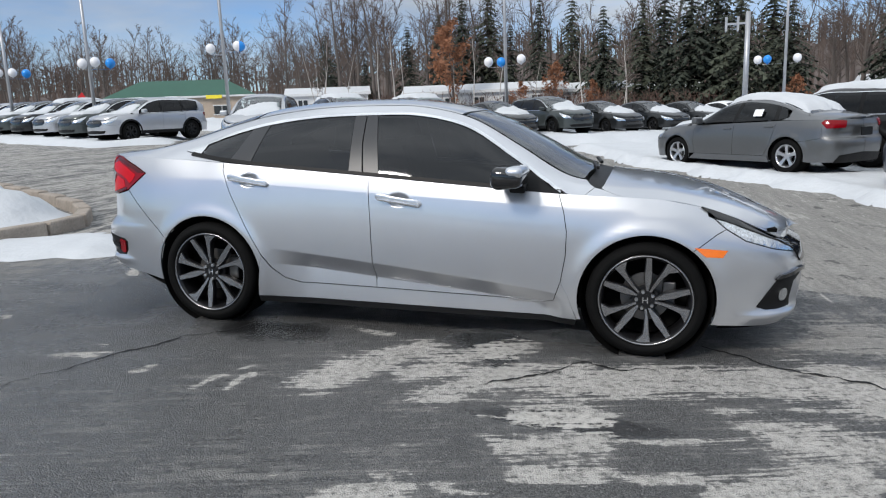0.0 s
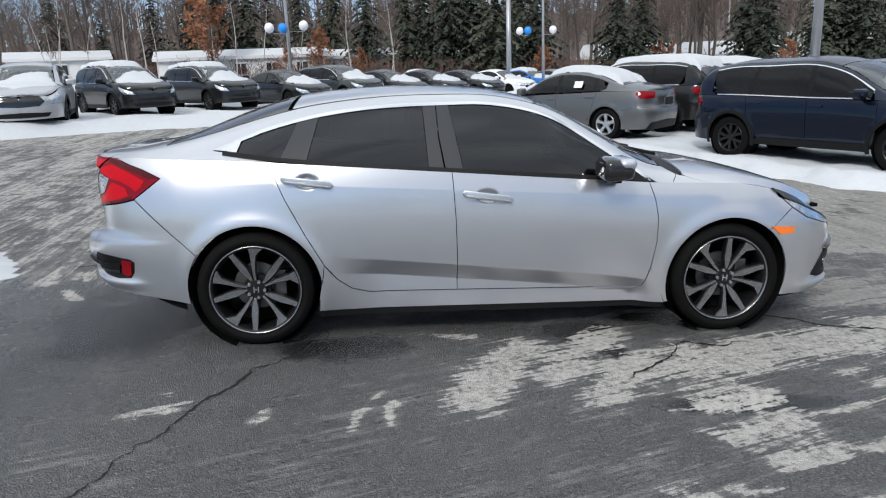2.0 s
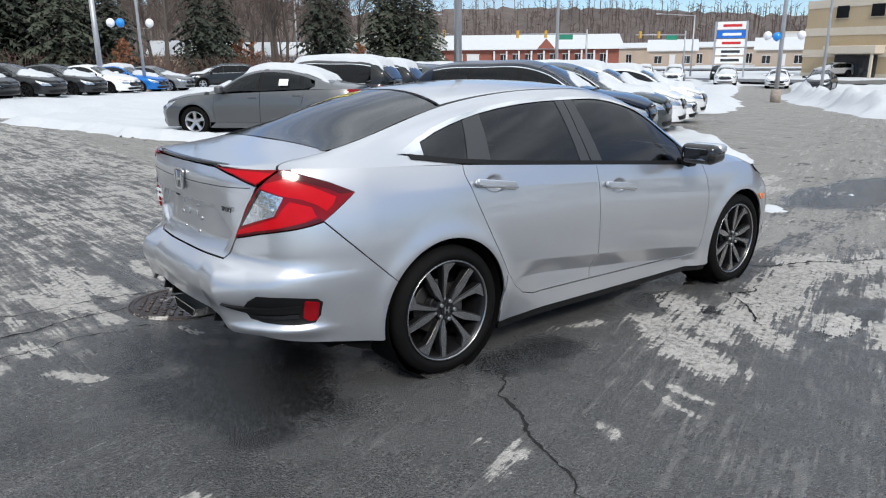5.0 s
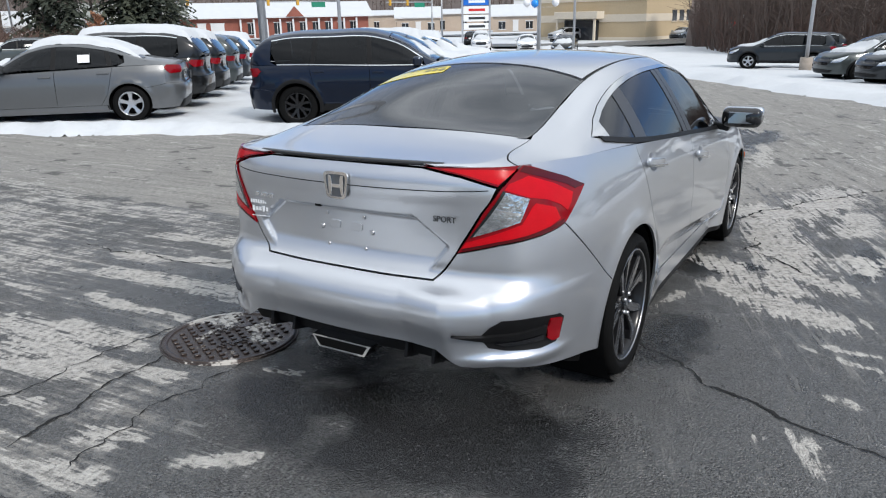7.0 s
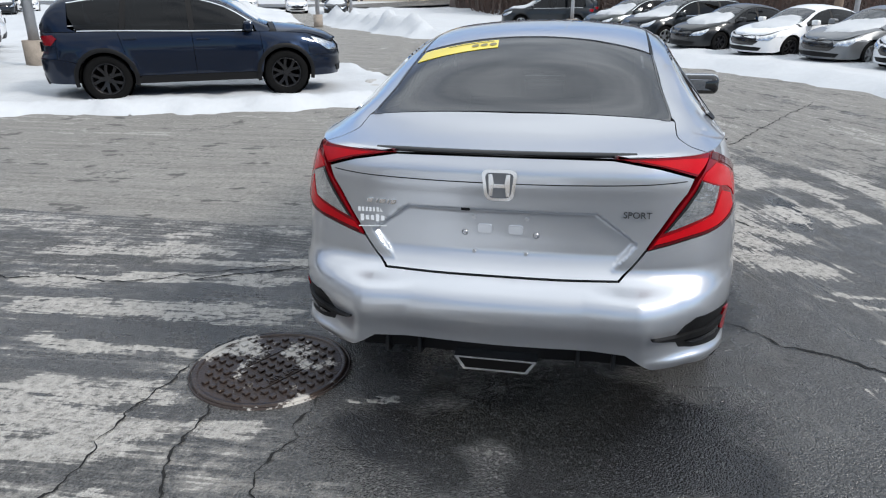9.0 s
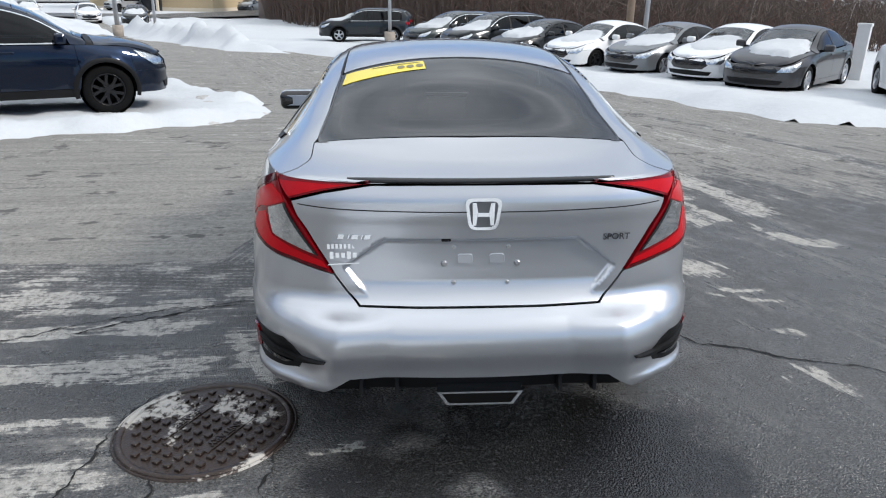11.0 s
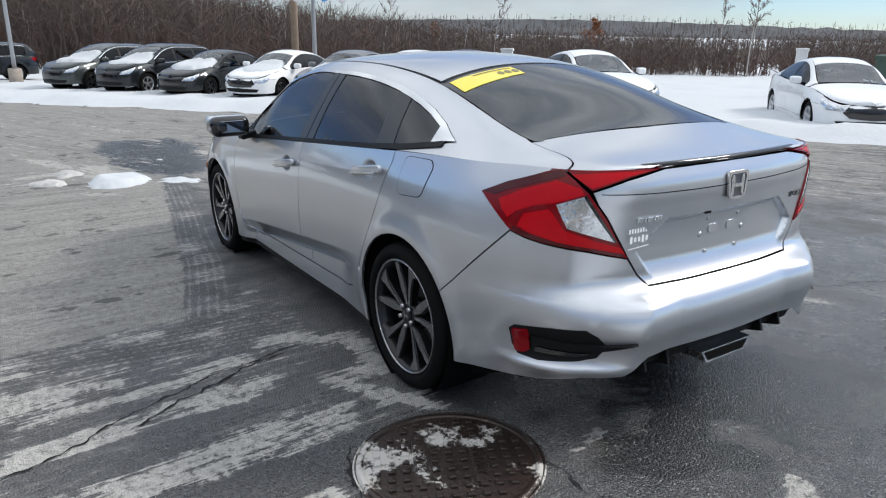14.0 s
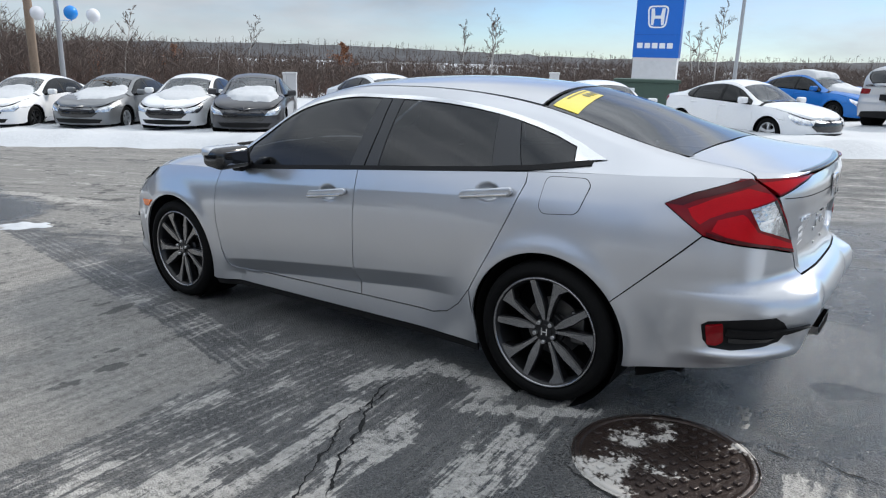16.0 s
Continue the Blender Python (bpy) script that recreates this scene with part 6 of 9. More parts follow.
    # antenna fin is not fitted; wiper blades at the cowl
    for y in (-0.15, 0.35):
        part("wiper", box_bm(0.02, 0.50, 0.02, pose(1.02, y, 1.005, 0, 0, 6), 0.004), M_PLASTIC, car)
    tagged(car, "silver metallic four-door sedan with dark tinted windows", "car")
    car.matrix_world = LOT
    return car


main_car = main_sedan()

# ---- snow on the lot ----
SPILL = [(-3.45, 0.75), (-4.1, 0.20), (-5.2, -0.35), (-7.0, -0.9), (-7.2, 0.2), (-5.4, 0.9), (-4.8, 1.6), (-4.4, 1.9), (-3.8, 1.4)]
snow_field("spilt_snow", SPILL, 0.09, 0.05, "thin trampled snow beside the kerbed island", edge=0.35, rough=0.8)
KERB = [(-14.0, -1.6), (-9.0, -0.75), (-6.5, -0.15), (-5.35, 0.45), (-4.88, 1.15), (-4.95, 2.0), (-5.5, 2.75), (-6.8, 3.55), (-9.0, 4.6), (-14.0, 6.8)]
ISLAND = [(x + (0.16 if x < -5 else -0.10), y) for x, y in KERB]
snow_field("island_snow", [(-14.2, -1.45), (-9.0, -0.55), (-6.5, 0.08), (-5.5, 0.60), (-5.06, 1.2), (-5.12, 1.95), (-5.65, 2.6), (-6.9, 3.35), (-9.0, 4.4), (-14.2, 6.6)], 0.12, 0.34, "white snow heaped on a kerbed traffic island", edge=0.9, rough=0.45, bank=0.05)


def kerb(poly, w=0.16, h=0.15):
    """A cast kerb along a line, with a rounded nose and joints between its stones."""
    holder = empty("kerb")
    pts = dense(poly, 0.4)[: -max(1, int(5 / 0.4))]
    for a, c in zip(pts[::2], pts[2::2]):
        v = Vector(c) - Vector(a)
        if v.length > 1.2:
            continue
        b = box_bm(v.length - 0.012, w, h + 0.3, Matrix(), 0.025, 3)
        o = part("kerb_stone", b, M_KERB, holder)
        x, y = (a[0] + c[0]) / 2, (a[1] + c[1]) / 2
        o.matrix_world = Matrix.Translation((x, y, float(ground_z(x, y)) + h / 2 - 0.15)) @ Matrix.Rotation(math.atan2(v.y, v.x), 4, "Z")
    return tagged(holder, "weathered concrete kerb round a snowy island", "kerb", kind="structure")


kerb(KERB)
STRIP = [(-0.7, 17.6), (1.3, 11.6), (3.7, 8.1), (4.4, 6.5), (5.3, 4.3), (6.4, 2.9), (7.6, 2.5), (8.8, 3.0), (12.0, 5.2), (16.0, 9.8), (22.0, 17.0), (18.0, 24.0), (8.0, 25.5), (2.5, 21.5)]
snow_field("strip_snow", STRIP, 0.15, 0.11, "ploughed snow round the parked cars", edge=0.45, rough=0.5, bank=0.06)
snow_field("dirty_bank", [(6.2, 3.1), (7.4, 2.55), (8.6, 3.0), (9.3, 3.9), (8.3, 4.1), (7.2, 3.5)], 0.09, 0.06, "grey dirty heap of ploughed snow", edge=0.4, rough=1.0, bank=0.05, material=M_DIRTYSNOW)
ROW = [(-10.8, 10.2), (-8.0, 12.6), (-4.4, 16.0), (0.0, 19.6), (3.6, 22.7), (10.0, 28.5), (20.0, 37.5), (40.0, 55.0), (34.0, 68.0), (-60.0, 68.0), (-60.0, 46.0), (-30.0, 36.0), (-19.0, 28.0), (-14.0, 19.0)]
snow_field("row_snow", ROW, 0.4, 0.14, "deep snow under a long row of parked cars", edge=1.2, rough=0.5, bank=0.15)
ROW_A = [(-15.0, 17.5), (-16.2, 15.0), (-19.0, 16.0), (-24.0, 18.2), (-36.0, 24.5), (-42.0, 29.0), (-44.0, 36.0), (-28.0, 30.0), (-19.0, 25.0)]
snow_field("verge_snow", ROW_A, 0.35, 0.12, "snow under a row of parked SUVs", edge=0.8, rough=0.5, bank=0.08)
FAR_ROW = [(62.0, 27.0), (46.0, 19.5), (34.5, 11.5), (23.5, 3.4), (17.8, -0.3), (13.5, -3.4), (9.3, -5.2), (6.9, -6.0), (5.5, -8.0), (1.6, -9.4), (-1.0, -10.4), (-4.0, -12.5), (-14.0, -16.0), (-30.0, -22.0), (-30.0, -66.0), (62.0, -66.0)]
snow_field("far_row_snow", FAR_ROW, 0.35, 0.13, "snow under the parked cars beside the woods", edge=0.9, rough=0.5, bank=0.10)
snow_field("snow_pile", [(24.5, 4.6), (29.0, 6.8), (34.5, 10.8), (41.0, 15.5), (43.0, 18.5), (38.0, 16.5), (31.0, 11.5), (25.5, 7.0)], 0.3, 0.75, "large white ploughed snow pile", edge=1.8, rough=0.7, bank=0.1)
EAST = [(16.5, 11.5), (24.0, 12.0), (30.0, 14.5), (38.0, 19.5), (50.0, 25.5), (62.0, 32.0), (62.0, 66.0), (44.0, 60.0), (28.0, 42.0), (20.0, 30.0), (22.0, 18.0)]
snow_field("east_snow", EAST, 0.5, 0.16, "snow round the far rows of cars", edge=1.0, rough=0.6, bank=0.15)
for i, (x, y, r, h) in enumerate([(5.0, 1.02, 0.36, 0.05), (5.75, 1.45, 0.26, 0.055), (4.6, 0.42, 0.26, 0.035), (5.25, 1.75, 0.16, 0.03), (6.5, 0.3, 0.20, 0.04)]):
    snow_field("snow_lump", [(x + r * math.cos(a) * (1 + 0.3 * math.sin(3 * a + i)), y + 0.7 * r * math.sin(a)) for a in np.linspace(0, 6.28, 14)[:-1]], 0.05, h, "small lump of frozen slush on the asphalt", edge=0.16, rough=0.9, material=M_DIRTYSNOW if i % 2 else M_SNOW)

# ---- manhole and cracks ----
def rusty_iron():
    """Brown wet cast iron with dried salt caked on it in ragged patches, thickest towards one side."""
    m = mat("rusty_cast_iron", (0.043, 0.030, 0.025), rough=0.30, metal=0.35, vary=0.4, scale=9, bump=0.3, bscale=90)
    N, L = m.node_tree.nodes, m.node_tree.links
    b = N["Principled BSDF"]
    co = N.new("ShaderNodeTexCoord")
    geo = N.new("ShaderNodeNewGeometry")
    n1, n2 = N.new("ShaderNodeTexNoise"), N.new("ShaderNodeTexNoise")
    n1.inputs["Scale"].default_value, n1.inputs["Detail"].default_value, n1.inputs["Roughness"].default_value = 4.6, 7, 0.62
    n2.inputs["Scale"].default_value, n2.inputs["Detail"].default_value = 70, 4
    L.new(geo.outputs["Position"], n1.inputs["Vector"])
    L.new(geo.outputs["Position"], n2.inputs["Vector"])
    q = N.new("ShaderNodeMath")
    q.operation = "MULTIPLY_ADD"
    q.inputs[1].default_value = 0.22
    L.new(n2.outputs["Fac"], q.inputs[0])
    L.new(n1.outputs["Fac"], q.inputs[2])
    r = N.new("ShaderNodeMapRange")
    r.inputs["From Min"].default_value, r.inputs["From Max"].default_value = 0.665, 0.715
    L.new(q.outputs[0], r.inputs["Value"])
    mx = N.new("ShaderNodeMix")
    mx.data_type = "RGBA"
    L.new(r.outputs[0], mx.inputs[0])
    L.new(b.inputs["Base Color"].links[0].from_socket, mx.inputs[6])
    mx.inputs[7].default_value = (0.50, 0.475, 0.44, 1)
    L.new(mx.outputs[2], b.inputs["Base Color"])
    for key, lo, hi in (("Roughness", 0.30, 0.85), ("Metallic", 0.35, 0.0)):
        g = N.new("ShaderNodeMapRange")
        g.inputs["To Min"].default_value, g.inputs["To Max"].default_value = lo, hi
        L.new(r.outputs[0], g.inputs["Value"])
        L.new(g.outputs[0], b.inputs[key])
    return m


M_IRON = rusty_iron()
M_CRACK = mat("tarry_crack", (0.006, 0.006, 0.006), rough=0.9)


def manhole(x, y, r=0.335, turn=153):
    """A cast cover in its ring, with square studs, a band with lettering, and salt caked on it."""
    mh = empty("manhole_cover")
    part("ring", join_bm(lathe_z([(r + 0.012, -0.05), (r + 0.011, 0.004), (r + 0.005, 0.005), (r + 0.004, -0.05)], 64)), M_IRON, mh)
    part("plate", cyl_bm(r, r, 0.04, Matrix.Translation((0, 0, -0.018)), 64), M_IRON, mh)
    part("rim", join_bm(lathe_z([(r - 0.001, 0.001), (r - 0.003, 0.008), (r - 0.024, 0.008), (r - 0.027, 0.001)], 64)), M_IRON, mh)
    stud = bpy.data.meshes.new("stud")
    b = box_bm(0.026, 0.026, 0.012, Matrix.Translation((0, 0, 0.006)), 0.004)
    b.to_mesh(stud)
    b.free()
    stud.materials.append(M_IRON)
    st = 0.052
    for i in range(-6, 7):
        for j in range(-6, 7):
            px, py_ = i * st, j * st
            if math.hypot(px, py_) < r - 0.045 and not (abs(j) == 2 and abs(i) <= 2):
                part("stud", stud, None, mh).location = (px, py_, 0)
    for yy, word in ((2 * st, "SANITARY"), (-2 * st, "SEWER")):
        part("band", box_bm(5.4 * st, 0.052, 0.008, Matrix.Translation((0, yy, 0.003)), 0.002), M_IRON, mh)
        solid_text(word, 0.046, 0.003, M_IRON, "cast_lettering", Matrix.Translation((0, yy, 0.009)), mh, "raised lettering caked with salt")
    mh.matrix_world = Matrix.Translation((x, y, float(ground_z(x, y)) + 0.004)) @ LOT @ Matrix.Rotation(radians(turn), 4, "Z")
    return tagged(mh, "round cast-iron manhole cover with square studs, salt-stained", "manhole cover")


def lathe_z(profile, seg):
    bm = lathe(profile, seg)
    bmesh.ops.transform(bm, matrix=Matrix.Rotation(radians(90), 4, "X"), verts=bm.verts)
    return bm


manhole(-1.97, 1.03)


def crack(pts, w, seed):
    """A ragged tarry crack, slightly sunk edges, along a line on the asphalt."""
    q = dense(pts, 0.016)
    n = int(sum(math.dist(a, c) for a, c in zip(pts, pts[1:])) / 0.016)
    q = q[: max(n, 4)]
    v, f = [], []
    k = 0
    for i, (x, y) in enumerate(q):
        a, c = q[max(i - 1, 0)], q[min(i + 1, len(q) - 1)]
        t = Vector((c[0] - a[0], c[1] - a[1]))
        t = t.normalized() if t.length else Vector((1, 0))
        o = 0.05 * noise.fractal(Vector((x * 3.1, y * 3.1, seed)), 0.7, 2.0, 5) + 0.016 * noise.noise(Vector((x * 17, y * 17, seed))) + 0.006 * noise.noise(Vector((x * 60, y * 60, seed)))
        ww = w * (0.12 + 1.5 * abs(noise.noise(Vector((x * 11, y * 11, seed + 5)))) + 0.5 * abs(noise.noise(Vector((x * 45, y * 45, seed))))) * min(1, i / 4, (len(q) - 1 - i) / 6 + 0.05)
        for s in (-1, 1):
            px, py_ = x - t.y * (o + s * ww), y + t.x * (o + s * ww)
            v.append((px, py_, float(ground_z(px, py_)) + 0.0045))
    f = [(2 * i, 2 * i + 1, 2 * i + 3, 2 * i + 2) for i in range(len(q) - 1)]
    me = raw_mesh("pavement_crack", v, f)
    me.materials.append(M_CRACK)
    return tagged(new("pavement_crack", me), "dark ragged crack in the asphalt", "crack", group="cracks in the lot", kind="structure")


for i, (pts, w) in enumerate((
    ([(1.65, -0.57), (2.03, -0.84), (2.45, -0.98), (4.12, -1.95), (6.2, -2.9), (8.2, -3.85)], 0.012),
    ([(0.55, -1.48), (0.82, -1.29), (1.06, -1.04), (1.17, -1.11), (1.47, -1.02)], 0.011),
    ([(-0.95, -0.80), (-1.21, -1.07), (-1.38, -1.36), (-1.56, -1.72), (-1.75, -2.15), (-2.0, -2.8)], 0.007),
    ([(-1.25, 3.4), (-1.19, 2.32), (-0.99, 1.96), (-0.82, 1.65), (-0.71, 1.40), (-0.68, 0.99)], 0.007),
    ([(-1.09, 1.97), (-0.95, 1.75), (-0.79, 1.39), (-0.70, 1.12)], 0.008),
    ([(-1.66, 1.30), (-2.02, 1.40), (-2.43, 1.43), (-2.65, 1.38), (-3.2, 1.45)], 0.009),
    ([(-2.24, 1.20), (-2.47, 1.15), (-2.66, 1.12), (-3.2, 0.95)], 0.008),
    ([(-2.13, 0.74), (-2.36, 0.77), (-2.62, 0.78), (-3.2, 0.6)], 0.007),
    ([(-4.5, -1.2), (-3.4, -1.9), (-2.2, -3.4)], 0.008),
)):
    crack(pts, w, i * 3.7)

# ---- parked cars ----
def parked(kind, color, metal=0.0, rim=None, snow=True, name="parked_car", label="", glass_m=None, roof_snow=0.0, hood_snow=0.5, spokes=10, screen_only=False):
    """A parked car of one of two builds, with panels, lamps, glass and wheels of its own."""
    car = empty(name)
    body = car_paint(color, metal)
    if kind == "suv":
        sh = Shell(
            plan=[(-2.32, 0), (-2.31, 0.35), (-2.25, 0.66), (-2.05, 0.83), (-1.7, 0.895), (-1.35, 0.91), (0, 0.915), (1.35, 0.91), (1.7, 0.885), (2.05, 0.78), (2.25, 0.52), (2.32, 0.2), (2.33, 0)],
            zt=spline((-2.33, 1.06), (-2.26, 1.14), (-2.1, 1.37), (-1.95, 1.52), (-1.7, 1.585), (-0.8, 1.635), (0.1, 1.605), (0.45, 1.49), (1.15, 1.12), (1.3, 1.09), (1.8, 1.03), (2.15, 0.92), (2.33, 0.80)),
            yr=spline((-2.33, 0.70), (-2.0, 0.68), (-1.0, 0.66), (0.1, 0.66), (0.7, 0.72), (1.15, 0.76), (1.6, 0.74), (2.1, 0.6), (2.33, 0.4)),
            zr=spline((-2.33, 1.055), (-2.26, 1.12), (-2.1, 1.33), (-1.95, 1.455), (-1.7, 1.515), (-0.8, 1.56), (0.1, 1.535), (0.45, 1.43), (1.0, 1.12), (1.15, 1.06), (1.8, 1.0), (2.15, 0.88), (2.33, 0.78)),
            zb=spline((-2.4, 1.05), (-1.5, 1.05), (0, 1.02), (1.15, 1.0), (1.8, 0.95), (2.15, 0.84), (2.4, 0.74)),
            inset=spline((-2.4, 0.08), (-1.5, 0.06), (1.0, 0.05), (1.7, 0.09), (2.4, 0.08)),
            rear=spline((0.1, -0.10), (0.35, -0.03), (0.55, 0.0), (0.68, -0.01), (0.75, -0.06), (1.05, -0.05), (1.3, -0.06)),
            front=spline((0.1, -0.09), (0.3, -0.02), (0.5, 0.0), (0.75, -0.02), (0.95, -0.06)),
            zm=0.72, rear_inset=0.0, wr=0.355, flare=0.028, bottom=0.25,
        )
        g = dict(t0=-2.02, ts=-1.9, t1=0.20, c0=-0.95, b=-0.05, f1=0.98, hood=1.24, ar=0.41, low=0.27, ws=(0.30, 1.12), bl=(-2.24, -2.02), rx=-1.78)
        r, rim_r, yf = 0.355, 0.235, 0.90
    else:
        sh = Shell(
            plan=[(-2.32, 0), (-2.31, 0.3), (-2.26, 0.6), (-2.08, 0.78), (-1.75, 0.86), (-1.35, 0.885), (0, 0.895), (1.35, 0.89), (1.7, 0.865), (2.05, 0.75), (2.25, 0.45), (2.31, 0.2), (2.32, 0)],
            zt=spline((-2.32, 1.0), (-2.0, 1.07), (-1.65, 1.12), (-1.0, 1.36), (-0.6, 1.425), (-0.1, 1.435), (0.25, 1.36), (1.0, 1.0), (1.2, 0.965), (1.7, 0.88), (2.1, 0.76), (2.32, 0.64)),
            yr=spline((-2.32, 0.5), (-1.7, 0.62), (-1.0, 0.585), (0.1, 0.59), (0.6, 0.66), (1.0, 0.71), (1.6, 0.68), (2.1, 0.55), (2.32, 0.4)),
            zr=spline((-2.32, 0.99), (-1.9, 1.05), (-1.6, 1.10), (-1.0, 1.295), (-0.6, 1.36), (-0.1, 1.37), (0.25, 1.29), (0.9, 0.97), (1.2, 0.93), (1.7, 0.85), (2.1, 0.73), (2.32, 0.62)),
            zb=spline((-2.4, 0.985), (-1.6, 0.985), (-0.5, 0.95), (0.9, 0.89), (1.4, 0.86), (1.9, 0.76), (2.4, 0.60)),
            inset=spline((-2.4, 0.09), (-1.5, 0.07), (1.0, 0.05), (1.7, 0.09), (2.4, 0.08)),
            rear=spline((0.1, -0.10), (0.35, -0.03), (0.55, 0.0), (0.63, -0.01), (0.68, -0.06), (0.9, -0.05), (1.0, -0.09)),
            front=spline((0.1, -0.09), (0.3, -0.02), (0.5, 0.0), (0.62, -0.02), (0.75, -0.10)),
            rear_inset=0.0, flare=0.02,
        )
        g = dict(t0=-1.55, ts=-1.4, t1=0.20, c0=-0.98, b=-0.15, f1=0.86, hood=1.10, ar=0.365, low=0.19, ws=(0.30, 0.98), bl=(-1.62, -1.02), rx=-1.30)
        r, rim_r, yf = 0.32, 0.215, 0.88
    W, U, ar = sh.wall, sh.upper, g["ar"]
    belt = lambda x: float(np.interp(x, sh.bx, sh.bz))  # noqa: E731
    rail = lambda x: float(sh.zr(x))  # noqa: E731
    st = 0.075
    low = g["low"]
    zt_ = lambda x: rail(x) - 0.045  # noqa: E731
    clad = M_PLASTIC if kind == "suv" else body
    tg = glass_m or M_PRIVACY
    for sg in (1, -1):
        side = lambda *p: [(sg * float(sh.s_x(x)), z) for x, z in p]  # noqa: E731
        win = lambda *p: [(x, sg * float(sh.w_z(x, z))) for x, z in p]  # noqa: E731
        top = lambda *xs: [(x, belt(x)) for x in xs]  # noqa: E731
        sm = sg * sh.smax
        a1, a0 = arc(1.35, r, ar, 198, 60, 12), arc(-1.35, r, ar, -18, 130, 12)
        b0, b1 = low + 0.12, low
        fd = patch("front_door", side(*top(g["b"], 0.4, g["f1"]), (g["f1"] + 0.04, 0.6), (g["f1"], b0), (g["b"] + 0.02, b0)), W, body, car, st, gap=0.004)
        rd = patch("rear_door", side(*top(-1.12, -0.6, g["b"]), (g["b"] + 0.02, b0), (-0.85, b0), (-0.99, 0.50)), W, body, car, st, gap=0.004)
        patch("sill", side((g["b"] - 0.80, b0), (g["f1"], b0), (1.35 - ar, b1 + 0.02), (1.35 - ar, b1), (-1.35 + ar, b1), (-1.35 + ar, b1 + 0.03)), W, clad, car, st)
        patch("front_fender", side(*top(g["f1"], 1.3, 1.72), (1.75, 0.62), *a1[::-1], (1.35 - ar, b0), (g["f1"], b0), (g["f1"] + 0.04, 0.6)), W, body, car, st)
        patch("rear_quarter", side(*top(-1.12, -1.5, -2.0), (-2.0, 0.66), (-1.7, 0.60), *a0[::-1], (-1.35 + ar, b0), (-0.85, b0), (-0.99, 0.50)), W, body, car, st)
        if kind == "suv":
            for cx in (-1.35, 1.35):
                o, i = arc(cx, r, ar + 0.055, -14, 194, 18), arc(cx, r, ar - 0.004, 194, -14, 18)
                patch("arch_cladding", side(*o, *i), W, M_PLASTIC, car, st, gap=0, lift=0.012)
        fbump = side((1.75, 0.62), (2.0, 0.62)) + [(sm, 0.62), (sm, low)] + side((1.80, low + 0.02)) + side(*arc(1.35, r, ar, -12, 60, 6))
        patch("front_bumper", fbump, W, body, car, st)
        patch("rear_bumper", side((-1.7, 0.60), (-2.0, 0.66)) + [(0.001 * sg, 0.66), (0.001 * sg, low + 0.05)] + side((-1.8, low + 0.02)) + side(*arc(-1.35, r, ar, 195, 130, 6)), W, body, car, st)
        patch("lower_valance", [(0.001 * sg, low + 0.20), (sg * float(sh.s_y(0.6)), low + 0.16), (sg * float(sh.s_y(0.7)), low + 0.02), (0.001 * sg, low + 0.02)], W, M_PLASTIC, car, st, gap=0, lift=0.006)
        patch("front_corner", side(*top(1.72, 2.0), (2.2, belt(2.2))) + [(sm, 0.66 if kind != "suv" else 0.86), (sm, 0.62)] + side((2.0, 0.62), (1.75, 0.62)), W, body, car, st)
        patch("head_lamp", side((1.78, belt(1.78) - 0.04), (2.0, belt(2.0) - 0.03), (2.2, belt(2.2) - 0.03), (2.24, belt(2.2) - 0.12), (2.05, belt(2.05) - 0.16), (1.86, belt(1.86) - 0.10)), W, M_LENS, car, 0.06, lift=0.012, gap=0)
        zg = 0.66 if kind != "suv" else 0.84
        patch("grille", [(sm, zg), (sg * float(sh.s_fy(0.42)), zg - 0.02), (sg * float(sh.s_fy(0.52)), zg - 0.16), (sg * float(sh.s_fy(0.40)), zg - 0.26), (sm, zg - 0.28)], W, M_GLOSSBLACK, car, 0.07, lift=0.012, gap=0)
        patch("lower_grille", [(sm, low + 0.17), (sg * float(sh.s_fy(0.62)), low + 0.15), (sg * float(sh.s_fy(0.55)), low + 0.06), (sm, low + 0.05)], W, M_PLASTIC, car, 0.07, lift=0.012, gap=0)
        tz = 0.96 if kind == "suv" else 0.93
        patch("rear_panel", side((-2.0, 0.66), (-2.0, belt(-2.0))) + [(sg * float(sh.s_y(0.3)), belt(-2.3)), (0.001 * sg, belt(-2.3)), (0.001 * sg, 0.66)], W, body, car, st)
        patch("tail_lamp", side((-1.98, tz), (-2.05, tz + 0.05)) + [(sg * float(sh.s_y(0.45)), tz + 0.03), (sg * float(sh.s_y(0.5)), tz - 0.09)] + side((-2.08, tz - 0.10)), W, M_RED, car, 0.06, lift=0.012, gap=0)
        # cabin
        gl = dict(vs=0.45, step=0.12, gap=0.002, skirt=0.004)
        d = 0.02
        fx = g["f1"] - 0.10
        xs = np.linspace(g["b"] + 0.03, fx - 0.25, 6)
        patch("window", win(*[(x, zt_(x)) for x in xs], (fx, max(zt_(fx), belt(fx) + d)), (fx, belt(fx) + d), (g["b"] + 0.05, belt(g["b"]) + d)), U, tg, fd, **gl)
        xs = np.linspace(g["c0"], g["b"] - 0.05, 5)
        patch("window", win(*[(x, zt_(x)) for x in xs], (g["b"] - 0.03, belt(g["b"]) + d), (g["c0"] - 0.06, belt(g["c0"]) + d)), U, tg, rd, **gl)
        xs = np.linspace(g["rx"] + 0.10 if kind != "suv" else g["rx"], g["c0"] - 0.08, 4)
        patch("quarter_window", win((g["rx"], belt(g["rx"]) + (0.06 if kind != "suv" else 0.22)), *[(x, zt_(x)) for x in xs], (g["c0"] - 0.14, belt(g["c0"]) + d), (g["rx"] + 0.08, belt(g["rx"]) + 0.04)), U, tg, car, **gl)
